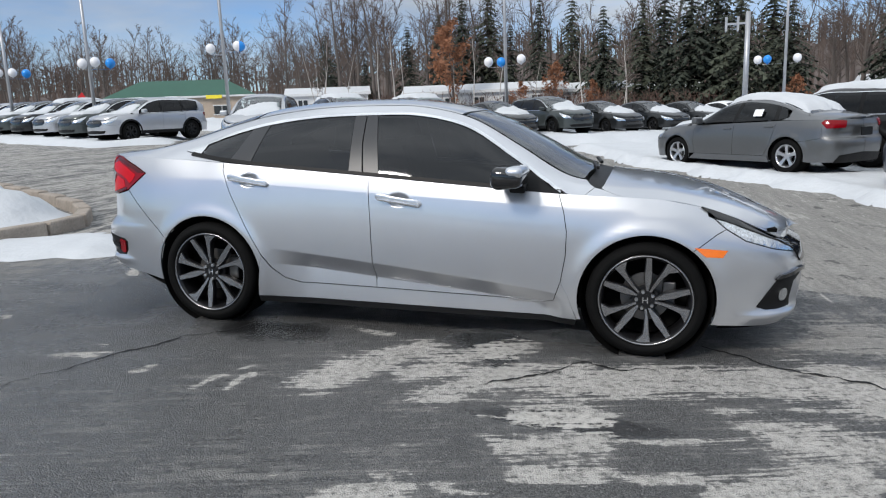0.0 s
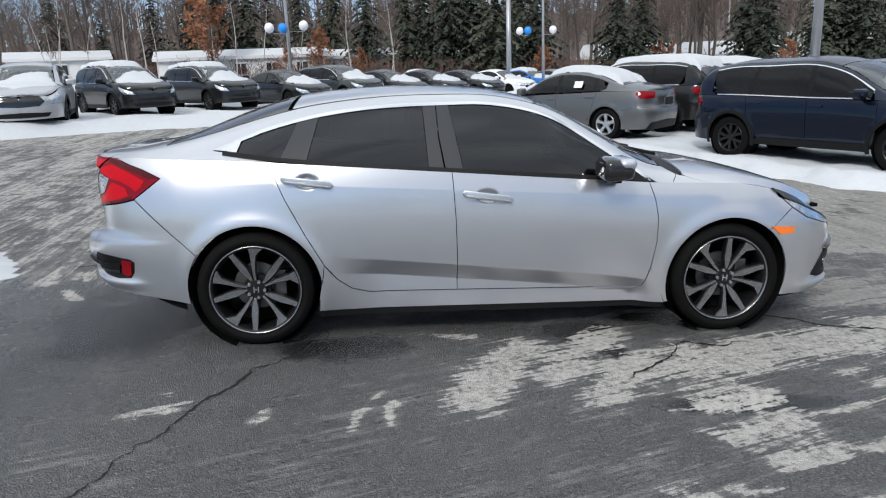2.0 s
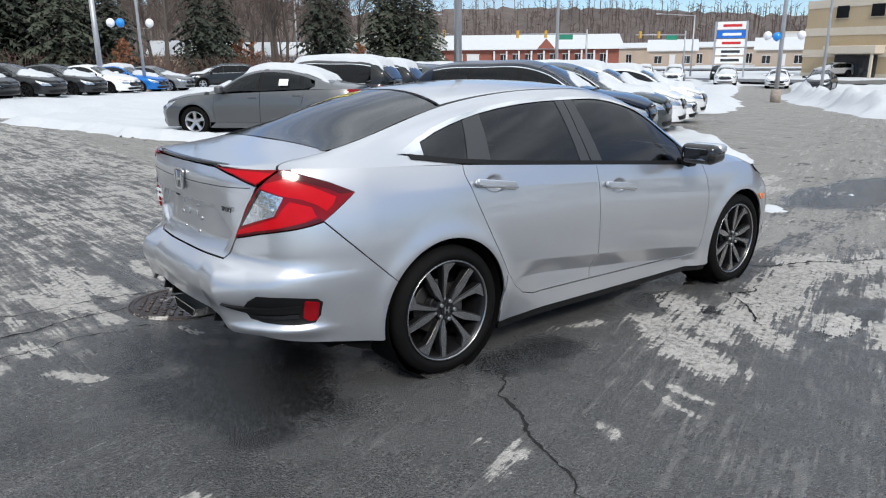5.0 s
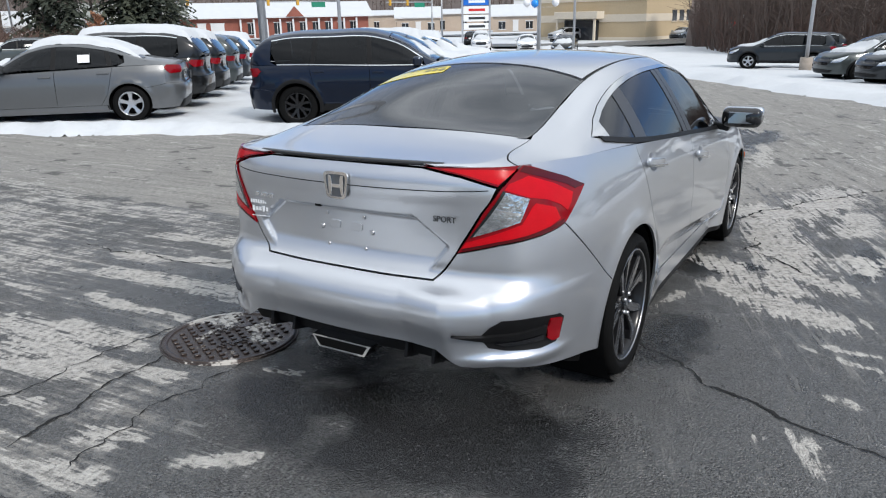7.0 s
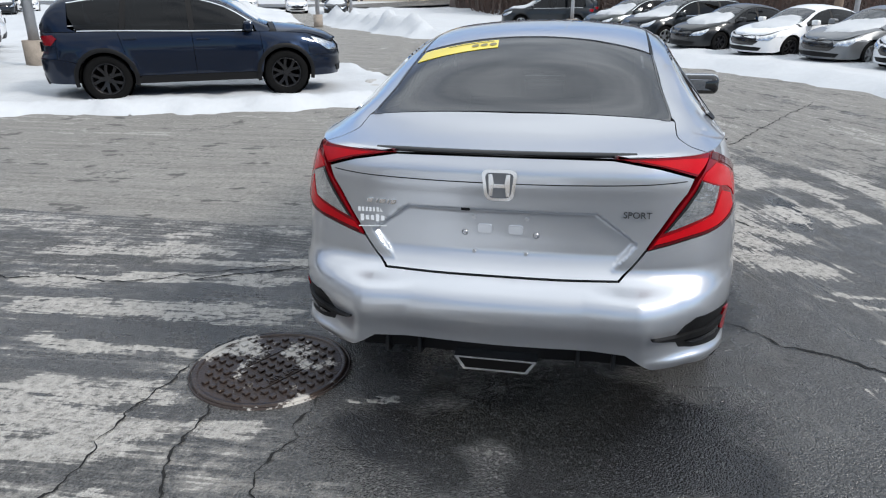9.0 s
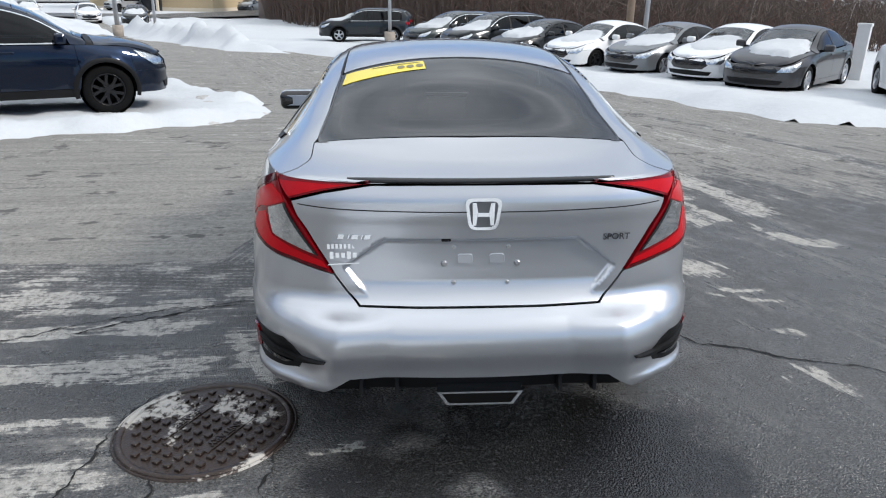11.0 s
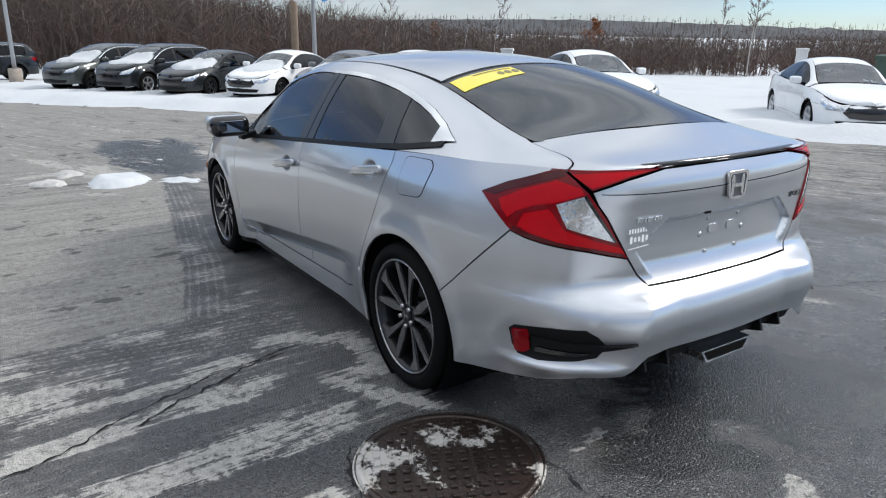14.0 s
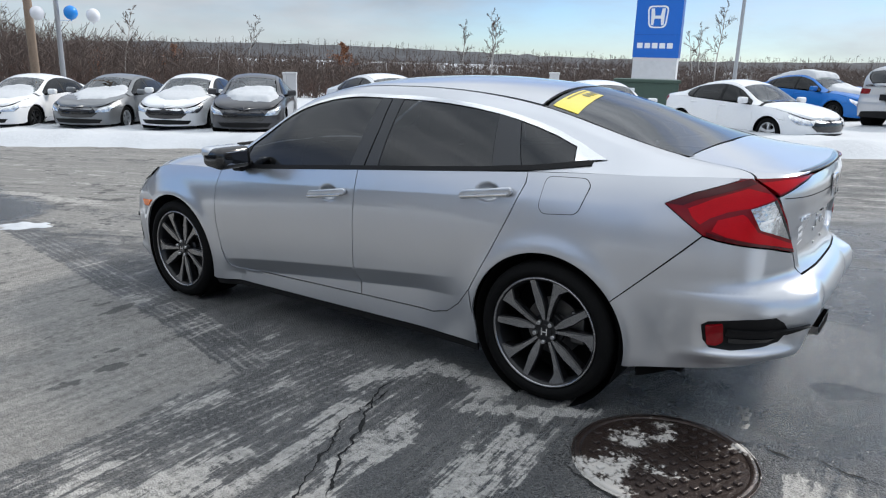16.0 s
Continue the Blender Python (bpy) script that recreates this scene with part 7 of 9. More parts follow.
        patch("pillar_trim", win((g["b"] - 0.05, zt_(g["b"])), (g["b"] + 0.03, zt_(g["b"])), (g["b"] + 0.05, belt(0) + d), (g["b"] - 0.03, belt(0) + d)), U, M_PLASTIC, car, vs=0.45, step=0.1, gap=0)
        patch("pillar_trim", win((g["c0"] - 0.08, zt_(g["c0"])), (g["c0"], zt_(g["c0"])), (g["c0"] - 0.06, belt(g["c0"]) + d), (g["c0"] - 0.14, belt(g["c0"]) + d)), U, M_PLASTIC, car, vs=0.45, step=0.1, gap=0)
        xt = np.linspace(g["rx"], fx, 14)
        lo = lambda x: max(zt_(x) + 0.002, belt(x) + d)  # noqa: E731
        if kind == "suv":
            patch("chrome_strip", win(*[(x, lo(x) + 0.014) for x in xt], *[(x, lo(x) - 0.004) for x in xt[::-1]]), U, M_CHROME, car, vs=0.45, step=0.1, gap=0, lift=0.006)
            xb = np.linspace(g["rx"] + 0.10, fx, 9)
            patch("chrome_strip", win(*[(x, belt(x) + d + 0.004) for x in xb], *[(x, belt(x) + d - 0.012) for x in xb[::-1]]), U, M_CHROME, car, vs=0.45, step=0.1, gap=0, lift=0.006)
        rs = win(*[(x, lo(x) + 0.004) for x in xt[::-1]], (g["rx"] - 0.02, belt(g["rx"]) + 0.06), (g["rx"] + 0.10, belt(g["rx"]) + 0.004)) + [(g["t0"] - 0.55 if kind != "suv" else -2.2, sg * 1.985), (g["bl"][0] - 0.02, sg * 1.2), (g["bl"][0], sg * 0.93), (g["bl"][1], sg * 0.93), (-0.5, sg * 0.93), (g["t1"], sg * 0.93), (g["ws"][0], sg * 0.93), (g["ws"][1], sg * 0.93), (g["ws"][1] + 0.03, sg * 1.5), (g["ws"][1], sg * 1.985)] + win((fx + 0.05, belt(fx) + 0.004))
        patch("roof_side", rs, U, body, car, st, vs=0.45)
        mr = part("door_mirror", box_bm(0.15, 0.22, 0.15, Matrix(), 0.04, 2), body if sg > 0 else body, fd)
        mr.matrix_local = pose(g["f1"] - 0.18, -sg * (yf + 0.12), belt(0.6) + 0.09)
        part("mirror_foot", box_bm(0.07, 0.18, 0.05, Matrix.Translation((0.0, sg * 0.10, -0.06)), 0.01), M_PLASTIC, mr)
        for door, hx in ((fd, g["b"] + 0.16), (rd, -0.95)):
            p = W(np.array([sg * float(sh.s_x(hx))]), np.array([belt(hx) - 0.10]))[0]
            o = part("door_handle", box_bm(0.20, 0.03, 0.03, Matrix(), 0.01), body, door)
            o.matrix_local = pose(p[0], p[1] - sg * 0.01, p[2])
        ln = lathe([(ar - 0.02, -0.02), (ar - 0.02, 0.28), (0.10, 0.28)], 24)
        for wx in (-1.35, 1.35):
            o = part("arch_liner", ln.copy(), M_SEAM, car)
            o.matrix_local = pose(wx, -sg * (yf - 0.04), r + 0.01, 0, 0, 0 if sg > 0 else 180)
        ln.free()
    W0, W1 = g["ws"]
    sym = lambda q: q + [(x, -w) for x, w in q[::-1]]  # noqa: E731
    patch("windscreen", sym([(W0, 0.0), (W0, 0.9), ((W0 + W1) / 2, 0.9), (W1 - 0.02, 0.9), (W1 + 0.03, 0.45), (W1 + 0.04, 0.0)]), U, M_CLEARGLASS, car, 0.12, vs=0.6, skirt=0.004)
    B0, B1 = g["bl"]
    patch("rear_window", sym([(B1, 0.0), (B1, 0.88), (B0, 0.88), (B0 - 0.01, 0.0)]), U, M_BACKGLASS, car, 0.10, vs=0.6, skirt=0.004)
    patch("roof", sym([(B1 + 0.01, 0.0), (B1 + 0.01, 0.92), (W0 - 0.01, 0.92), (W0 - 0.01, 0.0)]), U, body, car, 0.12, vs=0.6)
    hood = patch("hood", sym([(g["hood"], 0.0), (g["hood"], 1.985), (1.7, 1.985), (2.0, 1.985), (2.2, 1.985), (2.29, 0.9), (2.30, 0.0)]), U, body, car, 0.10, vs=0.5)
    patch("cowl", sym([(W1 + 0.03, 0.0), (W1 + 0.03, 1.5), (W1, 1.985), (g["hood"], 1.985), (g["hood"], 0.0)]), U, M_PLASTIC, car, 0.12, vs=0.5, lift=-0.01)
    if kind != "suv":
        patch("trunk_lid", sym([(B0 - 0.01, 0.0), (B0 - 0.01, 1.1), (-1.9, 1.985), (-2.2, 1.985), (-2.29, 0.8), (-2.295, 0.0)]), U, body, car, 0.10, vs=0.5)
    else:
        patch("tailgate", sym([(B0 - 0.01, 0.0), (B0 - 0.01, 1.1), (-2.26, 1.985), (-2.29, 1.2), (-2.295, 0.0)]), U, body, car, 0.10, vs=0.5)
    part("underbody", box_bm(4.2, 1.35, 0.30, Matrix.Translation((0, 0, low + 0.16)), 0.05), M_SEAM, car)
    part("plate_holder", box_bm(0.02, 0.32, 0.15, Matrix.Translation((-2.335, 0, 0.80 if kind == "suv" else 0.76)), 0.004), M_PLASTIC, car)
    dz = 0.18 if kind == "suv" else 0.0
    cabin(car, seat_z=0.52 + dz, head=1.20 + dz, floor_z=0.36)
    wheel_set(car, (-1.35, 1.35), yf, r, rim_r, detail=False, rim_mat=rim or M_RIMBLACK, face_mat=rim or M_RIMBLACK, spokes=spokes)
    # lying snow: on hood and windscreen, on the roof
    def drift(nm, poly, thick, seed):
        xs = [p[0] for p in poly]
        ws = [p[1] for p in poly]
        gx, gw = np.meshgrid(np.linspace(min(xs) - 0.05, max(xs) + 0.05, 26), np.linspace(min(ws) - 0.05, max(ws) + 0.05, 26))
        sd = -poly_sd(gx, gw * 0.5, [(a, b * 0.5) for a, b in poly])
        n = noise2(gx, gw, 2.2, seed)
        d = sd + 0.10 * n
        p = U(gx.ravel(), gw.ravel()).reshape(*gx.shape, 3)
        p[..., 2] += np.where(d > 0, 0.008 + thick * smooth(0, 0.12, d) * (1 + 0.4 * n), -0.03)
        idx = np.arange(gx.size).reshape(gx.shape)
        f = [(idx[i, j], idx[i, j + 1], idx[i + 1, j + 1], idx[i + 1, j]) for i in range(25) for j in range(25) if d[i : i + 2, j : j + 2].max() > 0]
        part(nm, raw_mesh(nm, p.reshape(-1, 3), f), M_SNOW, car, "white snow lying on the bodywork")
    if roof_snow:
        drift("roof_snow", sym([(B1 - (0.55 if kind != "suv" else 0.0), 0.0), (B1 - (0.5 if kind != "suv" else 0.0), 0.9), (W0, 0.9), (W0 + 0.02, 0.0)]), roof_snow, len(label) * 1.3)
    if screen_only:
        drift("screen_snow", [(W0 + 0.30, -0.72), (W0 + 0.36, 0.2), (W1 - 0.12, 0.75), (W1 - 0.05, -0.8)], 0.03, 4.2)
    elif hood_snow:
        drift("hood_snow", [(W0 + 0.35, -0.75), (W0 + 0.42, 0.3), (W1 - 0.1, 0.85), (g["hood"] + 0.35, 0.9), (1.95, 0.2), (1.75, -0.8), (g["hood"] + 0.2, -1.1), (W1 - 0.2, -0.9)], hood_snow * 0.09, len(label) * 0.7 + 2)
    return tagged(car, label, "car")


def put(car, x, y, heading, dz=0.0):
    car.matrix_world = Matrix.Translation((x, y, float(ground_z(x, y)) + dz)) @ Matrix.Rotation(radians(heading), 4, "Z")
    return car


def put_copy(car, x, y, heading, dz=0.0):
    return copy_thing(car, Matrix.Translation((x, y, float(ground_z(x, y)) + dz)) @ Matrix.Rotation(radians(heading), 4, "Z"))


SILVER_RIM = mat("silver_alloy", (0.55, 0.56, 0.58), rough=0.3, metal=0.9)
NAVY, BLACK, WHITE_C = (0.005, 0.012, 0.030), (0.010, 0.011, 0.012), (0.80, 0.81, 0.82)
navy_suv = put(parked("suv", NAVY, 0.85, name="navy_suv", label="dark navy blue SUV with black wheels on snow", screen_only=True), 6.36, 6.15, -69.5, 0.02)
grey_sedan = put(parked("sedan", (0.13, 0.135, 0.14), 0.6, rim=SILVER_RIM, name="grey_sedan", label="gunmetal grey sedan with snow on its roof", roof_snow=0.07, spokes=5), 4.15, 12.05, 117, 0.02)
black_suv = put(parked("suv", BLACK, 0.2, name="black_suv", label="black SUV with a snow-covered roof", roof_snow=0.10), 6.6, 13.5, 117, 0.02)
black_sedan = put(parked("sedan", (0.018, 0.02, 0.022), 0.3, name="black_sedan", label="black sedan with snow on its windscreen", hood_snow=1.0), 0, 0, 0)
white_sedan = put(parked("sedan", WHITE_C, 0.0, name="white_sedan", label="white sedan with a snowy hood", hood_snow=0.25), 0, 0, 0)
silver_suv = put(parked("suv", (0.45, 0.46, 0.48), 0.6, name="silver_suv", label="silver SUV at the end of a row", hood_snow=0.2), -18.6, 20.6, -125)
for ob, args in ((navy_suv, (6.72, 6.27, -61.5, 0.09)), (grey_sedan, (3.72, 11.45, 133, 0.07)), (black_suv, (5.7, 13.0, 129, 0.08))):
    put(ob, *args)
grey_suv = put(parked("suv", (0.06, 0.07, 0.07), 0.4, name="grey_suv", label="dark grey SUV with snow on its windscreen", hood_snow=0.9), -2.45, 27.2, -47, 0.05)
dark_suv = put(parked("suv", (0.016, 0.02, 0.024), 0.4, rim=SILVER_RIM, name="dark_suv", label="black SUV with silver wheels beside a snow bank", hood_snow=0.4, spokes=5), 33.4, 2.2, 96, 0.10)
gun_sedan = put(parked("sedan", (0.20, 0.21, 0.22), 0.6, rim=SILVER_RIM, name="silver_grey_sedan", label="silver grey sedan with a snow-dusted hood", hood_snow=0.3), 17.0, -7.7, 123, 0.06)
char_sedan = put(parked("sedan", (0.055, 0.055, 0.06), 0.5, rim=SILVER_RIM, name="charcoal_sedan", label="charcoal sedan with a chrome grille and snowy hood", hood_snow=0.9), 12.7, -9.1, 133, 0.06)
blue_car = put(parked("sedan", (0.01, 0.16, 0.52), 0.4, name="blue_car", label="bright blue car with snow on its roof", roof_snow=0.10, hood_snow=0.9), 8.0, 37.5, -47, 0.05)
clean_white = put(parked("sedan", WHITE_C, 0.0, rim=SILVER_RIM, name="white_saloon", label="clean white sedan with silver wheels", hood_snow=0.0, spokes=5), 4.6, -13.1, 137, -0.12)
white_suv = put(parked("suv", (0.74, 0.75, 0.76), 0.1, name="white_suv", label="white SUV covered in snow", roof_snow=0.12, hood_snow=1.2), 55.0, 34.5, -150, 0.08)
paper = part("window_sticker", join_bm(box_bm(0.20, 0.004, 0.15, Matrix())), M_WHITE, grey_sedan, "white price sheet in the rear window")
paper.matrix_local = pose(-0.66, 0.792, 1.13, 30, 0, 0)
# long row, noses to the lane
put_copy(black_suv, -8.95, 19.6, -50, 0.06)
put_copy(black_suv, -6.9, 22.7, -48, 0.06)
for i, (x, y) in enumerate([(-4.5, 25.2), (-0.35, 29.2), (1.7, 31.2), (3.8, 33.2)]):
    put(black_sedan, x, y, -47, 0.05) if i == 0 else put_copy(black_sedan, x, y, -47, 0.05)
put_copy(white_sedan, 5.9, 35.3, -47, 0.05)
put_copy(gun_sedan, 10.2, 39.5, -47, 0.05)
put_copy(silver_suv, -9.7, 15.0, -72, 0.06)
put_copy(white_sedan, 1.5, 44.5, 175, 0.05)
put_copy(white_sedan, 9.5, 47.0, 5, 0.05)
put_copy(dark_suv, 16.0, 44.0, 170, 0.05)
put_copy(grey_suv, 19.5, 41.0, 150, 0.05)
# SUVs beside the long lane
put(silver_suv, -17.4, 19.6, -109, 0.05)
for i in range(1, 8):
    put_copy((grey_suv, silver_suv, black_suv, grey_suv, dark_suv, silver_suv, grey_suv)[i - 1], -17.4 - 2.55 * i, 19.6 + 1.30 * i, -109, 0.05)
# behind the near cars on the strip
for i, ob in enumerate((black_suv, grey_suv, dark_suv, white_suv)):
    put_copy(ob, 7.75 + 2.15 * i, 14.7 + 1.75 * i, 129, 0.06)
for i, ob in enumerate((grey_suv, white_suv, white_sedan, white_suv)):
    put_copy(ob, 9.15 + 2.4 * i, 7.55 + 1.15 * i, -61.5, 0.08)
put_copy(blue_car, 20.5, 13.4, -60, 0.06)
# cars by the woods
put_copy(grey_suv, 26.5, -1.9, 123, 0.06)
put_copy(dark_suv, 23.9, -3.3, 123, 0.06)
put_copy(black_sedan, 21.6, -4.8, 123, 0.06)
put(white_sedan, 19.1, -6.3, 123, 0.06)
put_copy(white_sedan, 14.9, -8.75, 126, 0.06)
put_copy(clean_white, 9.1, -10.3, 160, 0.05)
put_copy(clean_white, 1.7, -15.4, 152, -0.12)
put_copy(blue_car, 1.3, -22.3, 150, 0.05)
put_copy(silver_suv, -1.9, -19.6, -112, 0.05)
# far rows to the east
for x, y, h, ob in ((57.5, 39.5, -148, white_suv), (55.5, 29.7, -152, white_suv), (54.8, 24.8, -155, white_sedan), (50.5, 19.6, -165, black_sedan), (60.0, 45.0, -148, white_suv), (66.0, 36.0, 20, dark_suv), (90.0, 19.5, 170, gun_sedan), (86.0, 33.5, 150, silver_suv), (120.0, 24.0, 10, black_sedan), (131.0, 25.0, 190, silver_suv), (40.0, 2.0, 100, dark_suv), (50.0, 47.0, -140, white_suv), (44.0, 44.0, -140, dark_suv)):
    put_copy(ob, x, y, h, 0.05)

# ---- trees and woods ----
def tubes(branches, sides=4):
    """Tapered tubes from (start, end, r0, r1) rows, joined into one mesh."""
    v, f = [], []
    for a, c, r0, r1 in branches:
        a, c = np.asarray(a, float), np.asarray(c, float)
        d = c - a
        d /= max(np.linalg.norm(d), 1e-9)
        u = np.cross(d, (0, 0, 1.0) if abs(d[2]) < 0.9 else (1.0, 0, 0))
        u /= np.linalg.norm(u)
        w = np.cross(d, u)
        k = len(v)
        for p, r in ((a, r0), (c, r1)):
            for i in range(sides):
                t = 2 * math.pi * i / sides
                v.append(p + r * (math.cos(t) * u + math.sin(t) * w))
        f += [(k + i, k + (i + 1) % sides, k + sides + (i + 1) % sides, k + sides + i) for i in range(sides)]
    return v, f


def bare_tree(rng, h, r0, spread=0.55, limbs=11, fork=0.35):
    """A leafless tree: trunk, limbs and fine twigs."""
    trunk, twigs = [], []
    p, d = np.zeros(3), np.array([rng.uniform(-0.05, 0.05), rng.uniform(-0.05, 0.05), 1.0])
    n = 7
    joints = [p.copy()]
    for i in range(n):
        q = p + d * h / n
        trunk.append((p, q, r0 * (1 - i / n) + 0.02, r0 * (1 - (i + 1) / n) + 0.015))
        d = d + rng.normal(0, 0.06, 3) * (1, 1, 0)
        p = q
        joints.append(p.copy())
    for k in range(limbs):
        t = fork + (1 - fork) * (k + rng.uniform(0, 0.8)) / limbs
        i = min(int(t * n), n - 1)
        base = joints[i] + (joints[i + 1] - joints[i]) * (t * n - i)
        az = rng.uniform(0, 2 * math.pi)
        ln = h * spread * (1.05 - t) * rng.uniform(0.6, 1.1) + 0.4
        dr = np.array([math.cos(az), math.sin(az), rng.uniform(0.6, 1.5)])
        dr /= np.linalg.norm(dr)
        a, r = base, r0 * (1.05 - t) * 0.5
        for s in range(3):
            c = a + dr * ln / 3
            trunk.append((a, c, max(r * (1 - s / 3), 0.012), max(r * (1 - (s + 1) / 3), 0.010)))
            for _ in range(3):
                d2 = dr + rng.normal(0, 0.55, 3) + (0, 0, 0.25)
                d2 /= np.linalg.norm(d2)
                o = a + (c - a) * rng.uniform(0.2, 1)
                e = o + d2 * ln * rng.uniform(0.22, 0.45)
                twigs.append((o, e, 0.025, 0.012))
                for _ in range(3):
                    d3 = d2 + rng.normal(0, 0.6, 3)
                    d3 /= np.linalg.norm(d3)
                    o3 = o + (e - o) * rng.uniform(0.3, 1)
                    twigs.append((o3, o3 + d3 * ln * rng.uniform(0.10, 0.25), 0.016, 0.008))
            dr = dr + rng.normal(0, 0.18, 3) + (0, 0, 0.10)
            dr /= np.linalg.norm(dr)
            a = c
    return trunk, twigs


def conifer(rng, h, w, droop=0.35, tiers=34):
    """An evergreen: trunk and whorls of ragged, drooping needle sprays."""
    v, f = [], []
    for k in range(tiers):
        t = 0.07 + 0.93 * k / tiers
        z, ln = h * t, w * (1 - t) ** 0.8 * rng.uniform(0.75, 1.1) + 0.12
        for b in range(13):
            az = rng.uniform(0, 2 * math.pi)
            l2 = ln * rng.uniform(0.3, 1.2)
            u = np.array([math.cos(az), math.sin(az), 0])
            s = np.array([-u[1], u[0], 0])
            prev = np.array([0, 0, z])
            for j in range(1, 7):
                q = j / 6
                c = np.array([0, 0, z - droop * l2 * q * q + rng.uniform(-0.05, 0.05)]) + u * l2 * q
                wd = 0.16 * l2 * (1.25 - q) + 0.07
                for sd in (-1, 1):
                    i = len(v)
                    tip = (prev + c) / 2 + s * sd * wd * rng.uniform(0.6, 1.7) + u * wd * rng.uniform(0.0, 0.8) + np.array([0, 0, -rng.uniform(0.02, 0.30) * l2 * 0.5])
                    v += [prev, c, tip]
                    f.append((i, i + 1, i + 2))
                prev = c
    return v, f


def tree_thing(name, trunk, crown, m1, m2, label, crown_name="crown"):
    t = empty(name)
    part("trunk", raw_mesh("trunk", *tubes(trunk, 6)), m1, t)
    part(crown_name, raw_mesh(crown_name, *crown, smooth_shade=False), m2, t)
    return tagged(t, label, "tree")


rng = np.random.default_rng(7)
bare = []
for i in range(5):
    tr, tw = bare_tree(rng, 15.0, 0.20, 0.50, 15, 0.30)
    bare.append(tree_thing("bare_tree", tr, tubes(tw, 3), M_BARK, M_TWIG, "tall leafless grey-brown tree at the wood's edge", "crown"))
birch = []
for i in range(3):
    tr, tw = bare_tree(rng, 8.0, 0.055, 0.30, 9, 0.45)
    birch.append(tree_thing("birch_sapling", tr, tubes(tw, 3), M_BIRCH, M_TWIG, "thin pale leafless birch standing in brush", "crown"))
rust = []
for i in range(2):
    tr, tw = bare_tree(rng, 6.0, 0.09, 0.45, 12, 0.2)
    v, f = [], []
    for a, c, _, _ in tw:
        for _ in range(4):
            o = a + (c - a) * rng.uniform(0.2, 1) + rng.normal(0, 0.10, 3)
            k = len(v)
            v += [o, o + rng.normal(0, 0.13, 3), o + rng.normal(0, 0.13, 3)]
            f.append((k, k + 1, k + 2))
    rust.append(tree_thing("oak_tree", tr, (v, f), M_BARK, M_RUST, "small oak holding dry rust-brown leaves"))
fir = []
for i in range(3):
    v, f = conifer(rng, 10.0, 2.4 + 0.5 * i, 0.35)
    fir.append(tree_thing("fir_tree", [((0, 0, -0.3), (0, 0, 9.6), 0.16, 0.02)], (v, f), M_BARK, M_CONIFER if i != 1 else M_PINE, "dark green spruce with drooping ragged boughs"))


def land_z(x, y):
    return float(ground_z(x, y))


def plant(stock, x, y, s, used=set()):
    ob = stock[int(rng.integers(len(stock)))]
    m = Matrix.Translation((x, y, land_z(x, y) - 0.1)) @ Matrix.Rotation(rng.uniform(0, 6.28), 4, "Z")
    if ob.name in used:
        ob = copy_thing(ob, m)
    else:
        used.add(ob.name)
        ob.matrix_world = m
    ob.scale = (s, s, s * rng.uniform(0.92, 1.08))
    return ob


def polar(az, d, ox=0.0, oy=-4.0):
    return ox + d * math.cos(radians(az)), oy + d * math.sin(radians(az))


# bare hardwoods behind the green-roofed building, thinning to the right
for k in range(110):
    az = rng.uniform(111, 154)
    plant(bare, *polar(az, rng.uniform(118, 165)), rng.uniform(0.85, 1.12))
for k in range(150):
    plant(bare, *polar(rng.uniform(54, 117), rng.uniform(72, 120)), rng.uniform(0.72, 1.05))
# evergreens
for az, d, s in ((113.5, 84, 0.95), (110.5, 80, 0.7), (107, 78, 1.05), (104.5, 74, 1.0), (102.5, 70, 1.15), (100.5, 72, 1.25), (98.8, 76, 1.0), (96.5, 70, 1.05), (94, 74, 1.2), (91.5, 66, 0.95), (88.5, 62, 1.1), (87, 66, 1.3), (85, 60, 1.15), (83.2, 64, 1.35), (81.5, 58, 1.1), (79.5, 66, 1.3), (78.2, 60, 1.0), (72.0, 66, 1.0), (70.2, 70, 1.1), (62.5, 74, 1.25), (61.3, 70, 1.1), (58.0, 72, 1.35), (56.6, 76, 1.3), (55.3, 72, 1.45), (54.0, 78, 1.1)):
    plant(fir, *polar(az, d), s)
for az, d, s in ((103.3, 62, 1.25), (95.5, 64, 0.75), (97.8, 60, 0.55), (78.0, 58, 0.55), (69.0, 70, 0.6), (67.6, 72, 0.6), (60.0, 66, 0.55), (92.5, 58, 0.5)):
    plant(rust, *polar(az, d), s)
for k in range(16):
    plant(birch, *polar(rng.uniform(84, 116), rng.uniform(56, 64)), rng.uniform(0.6, 0.95))


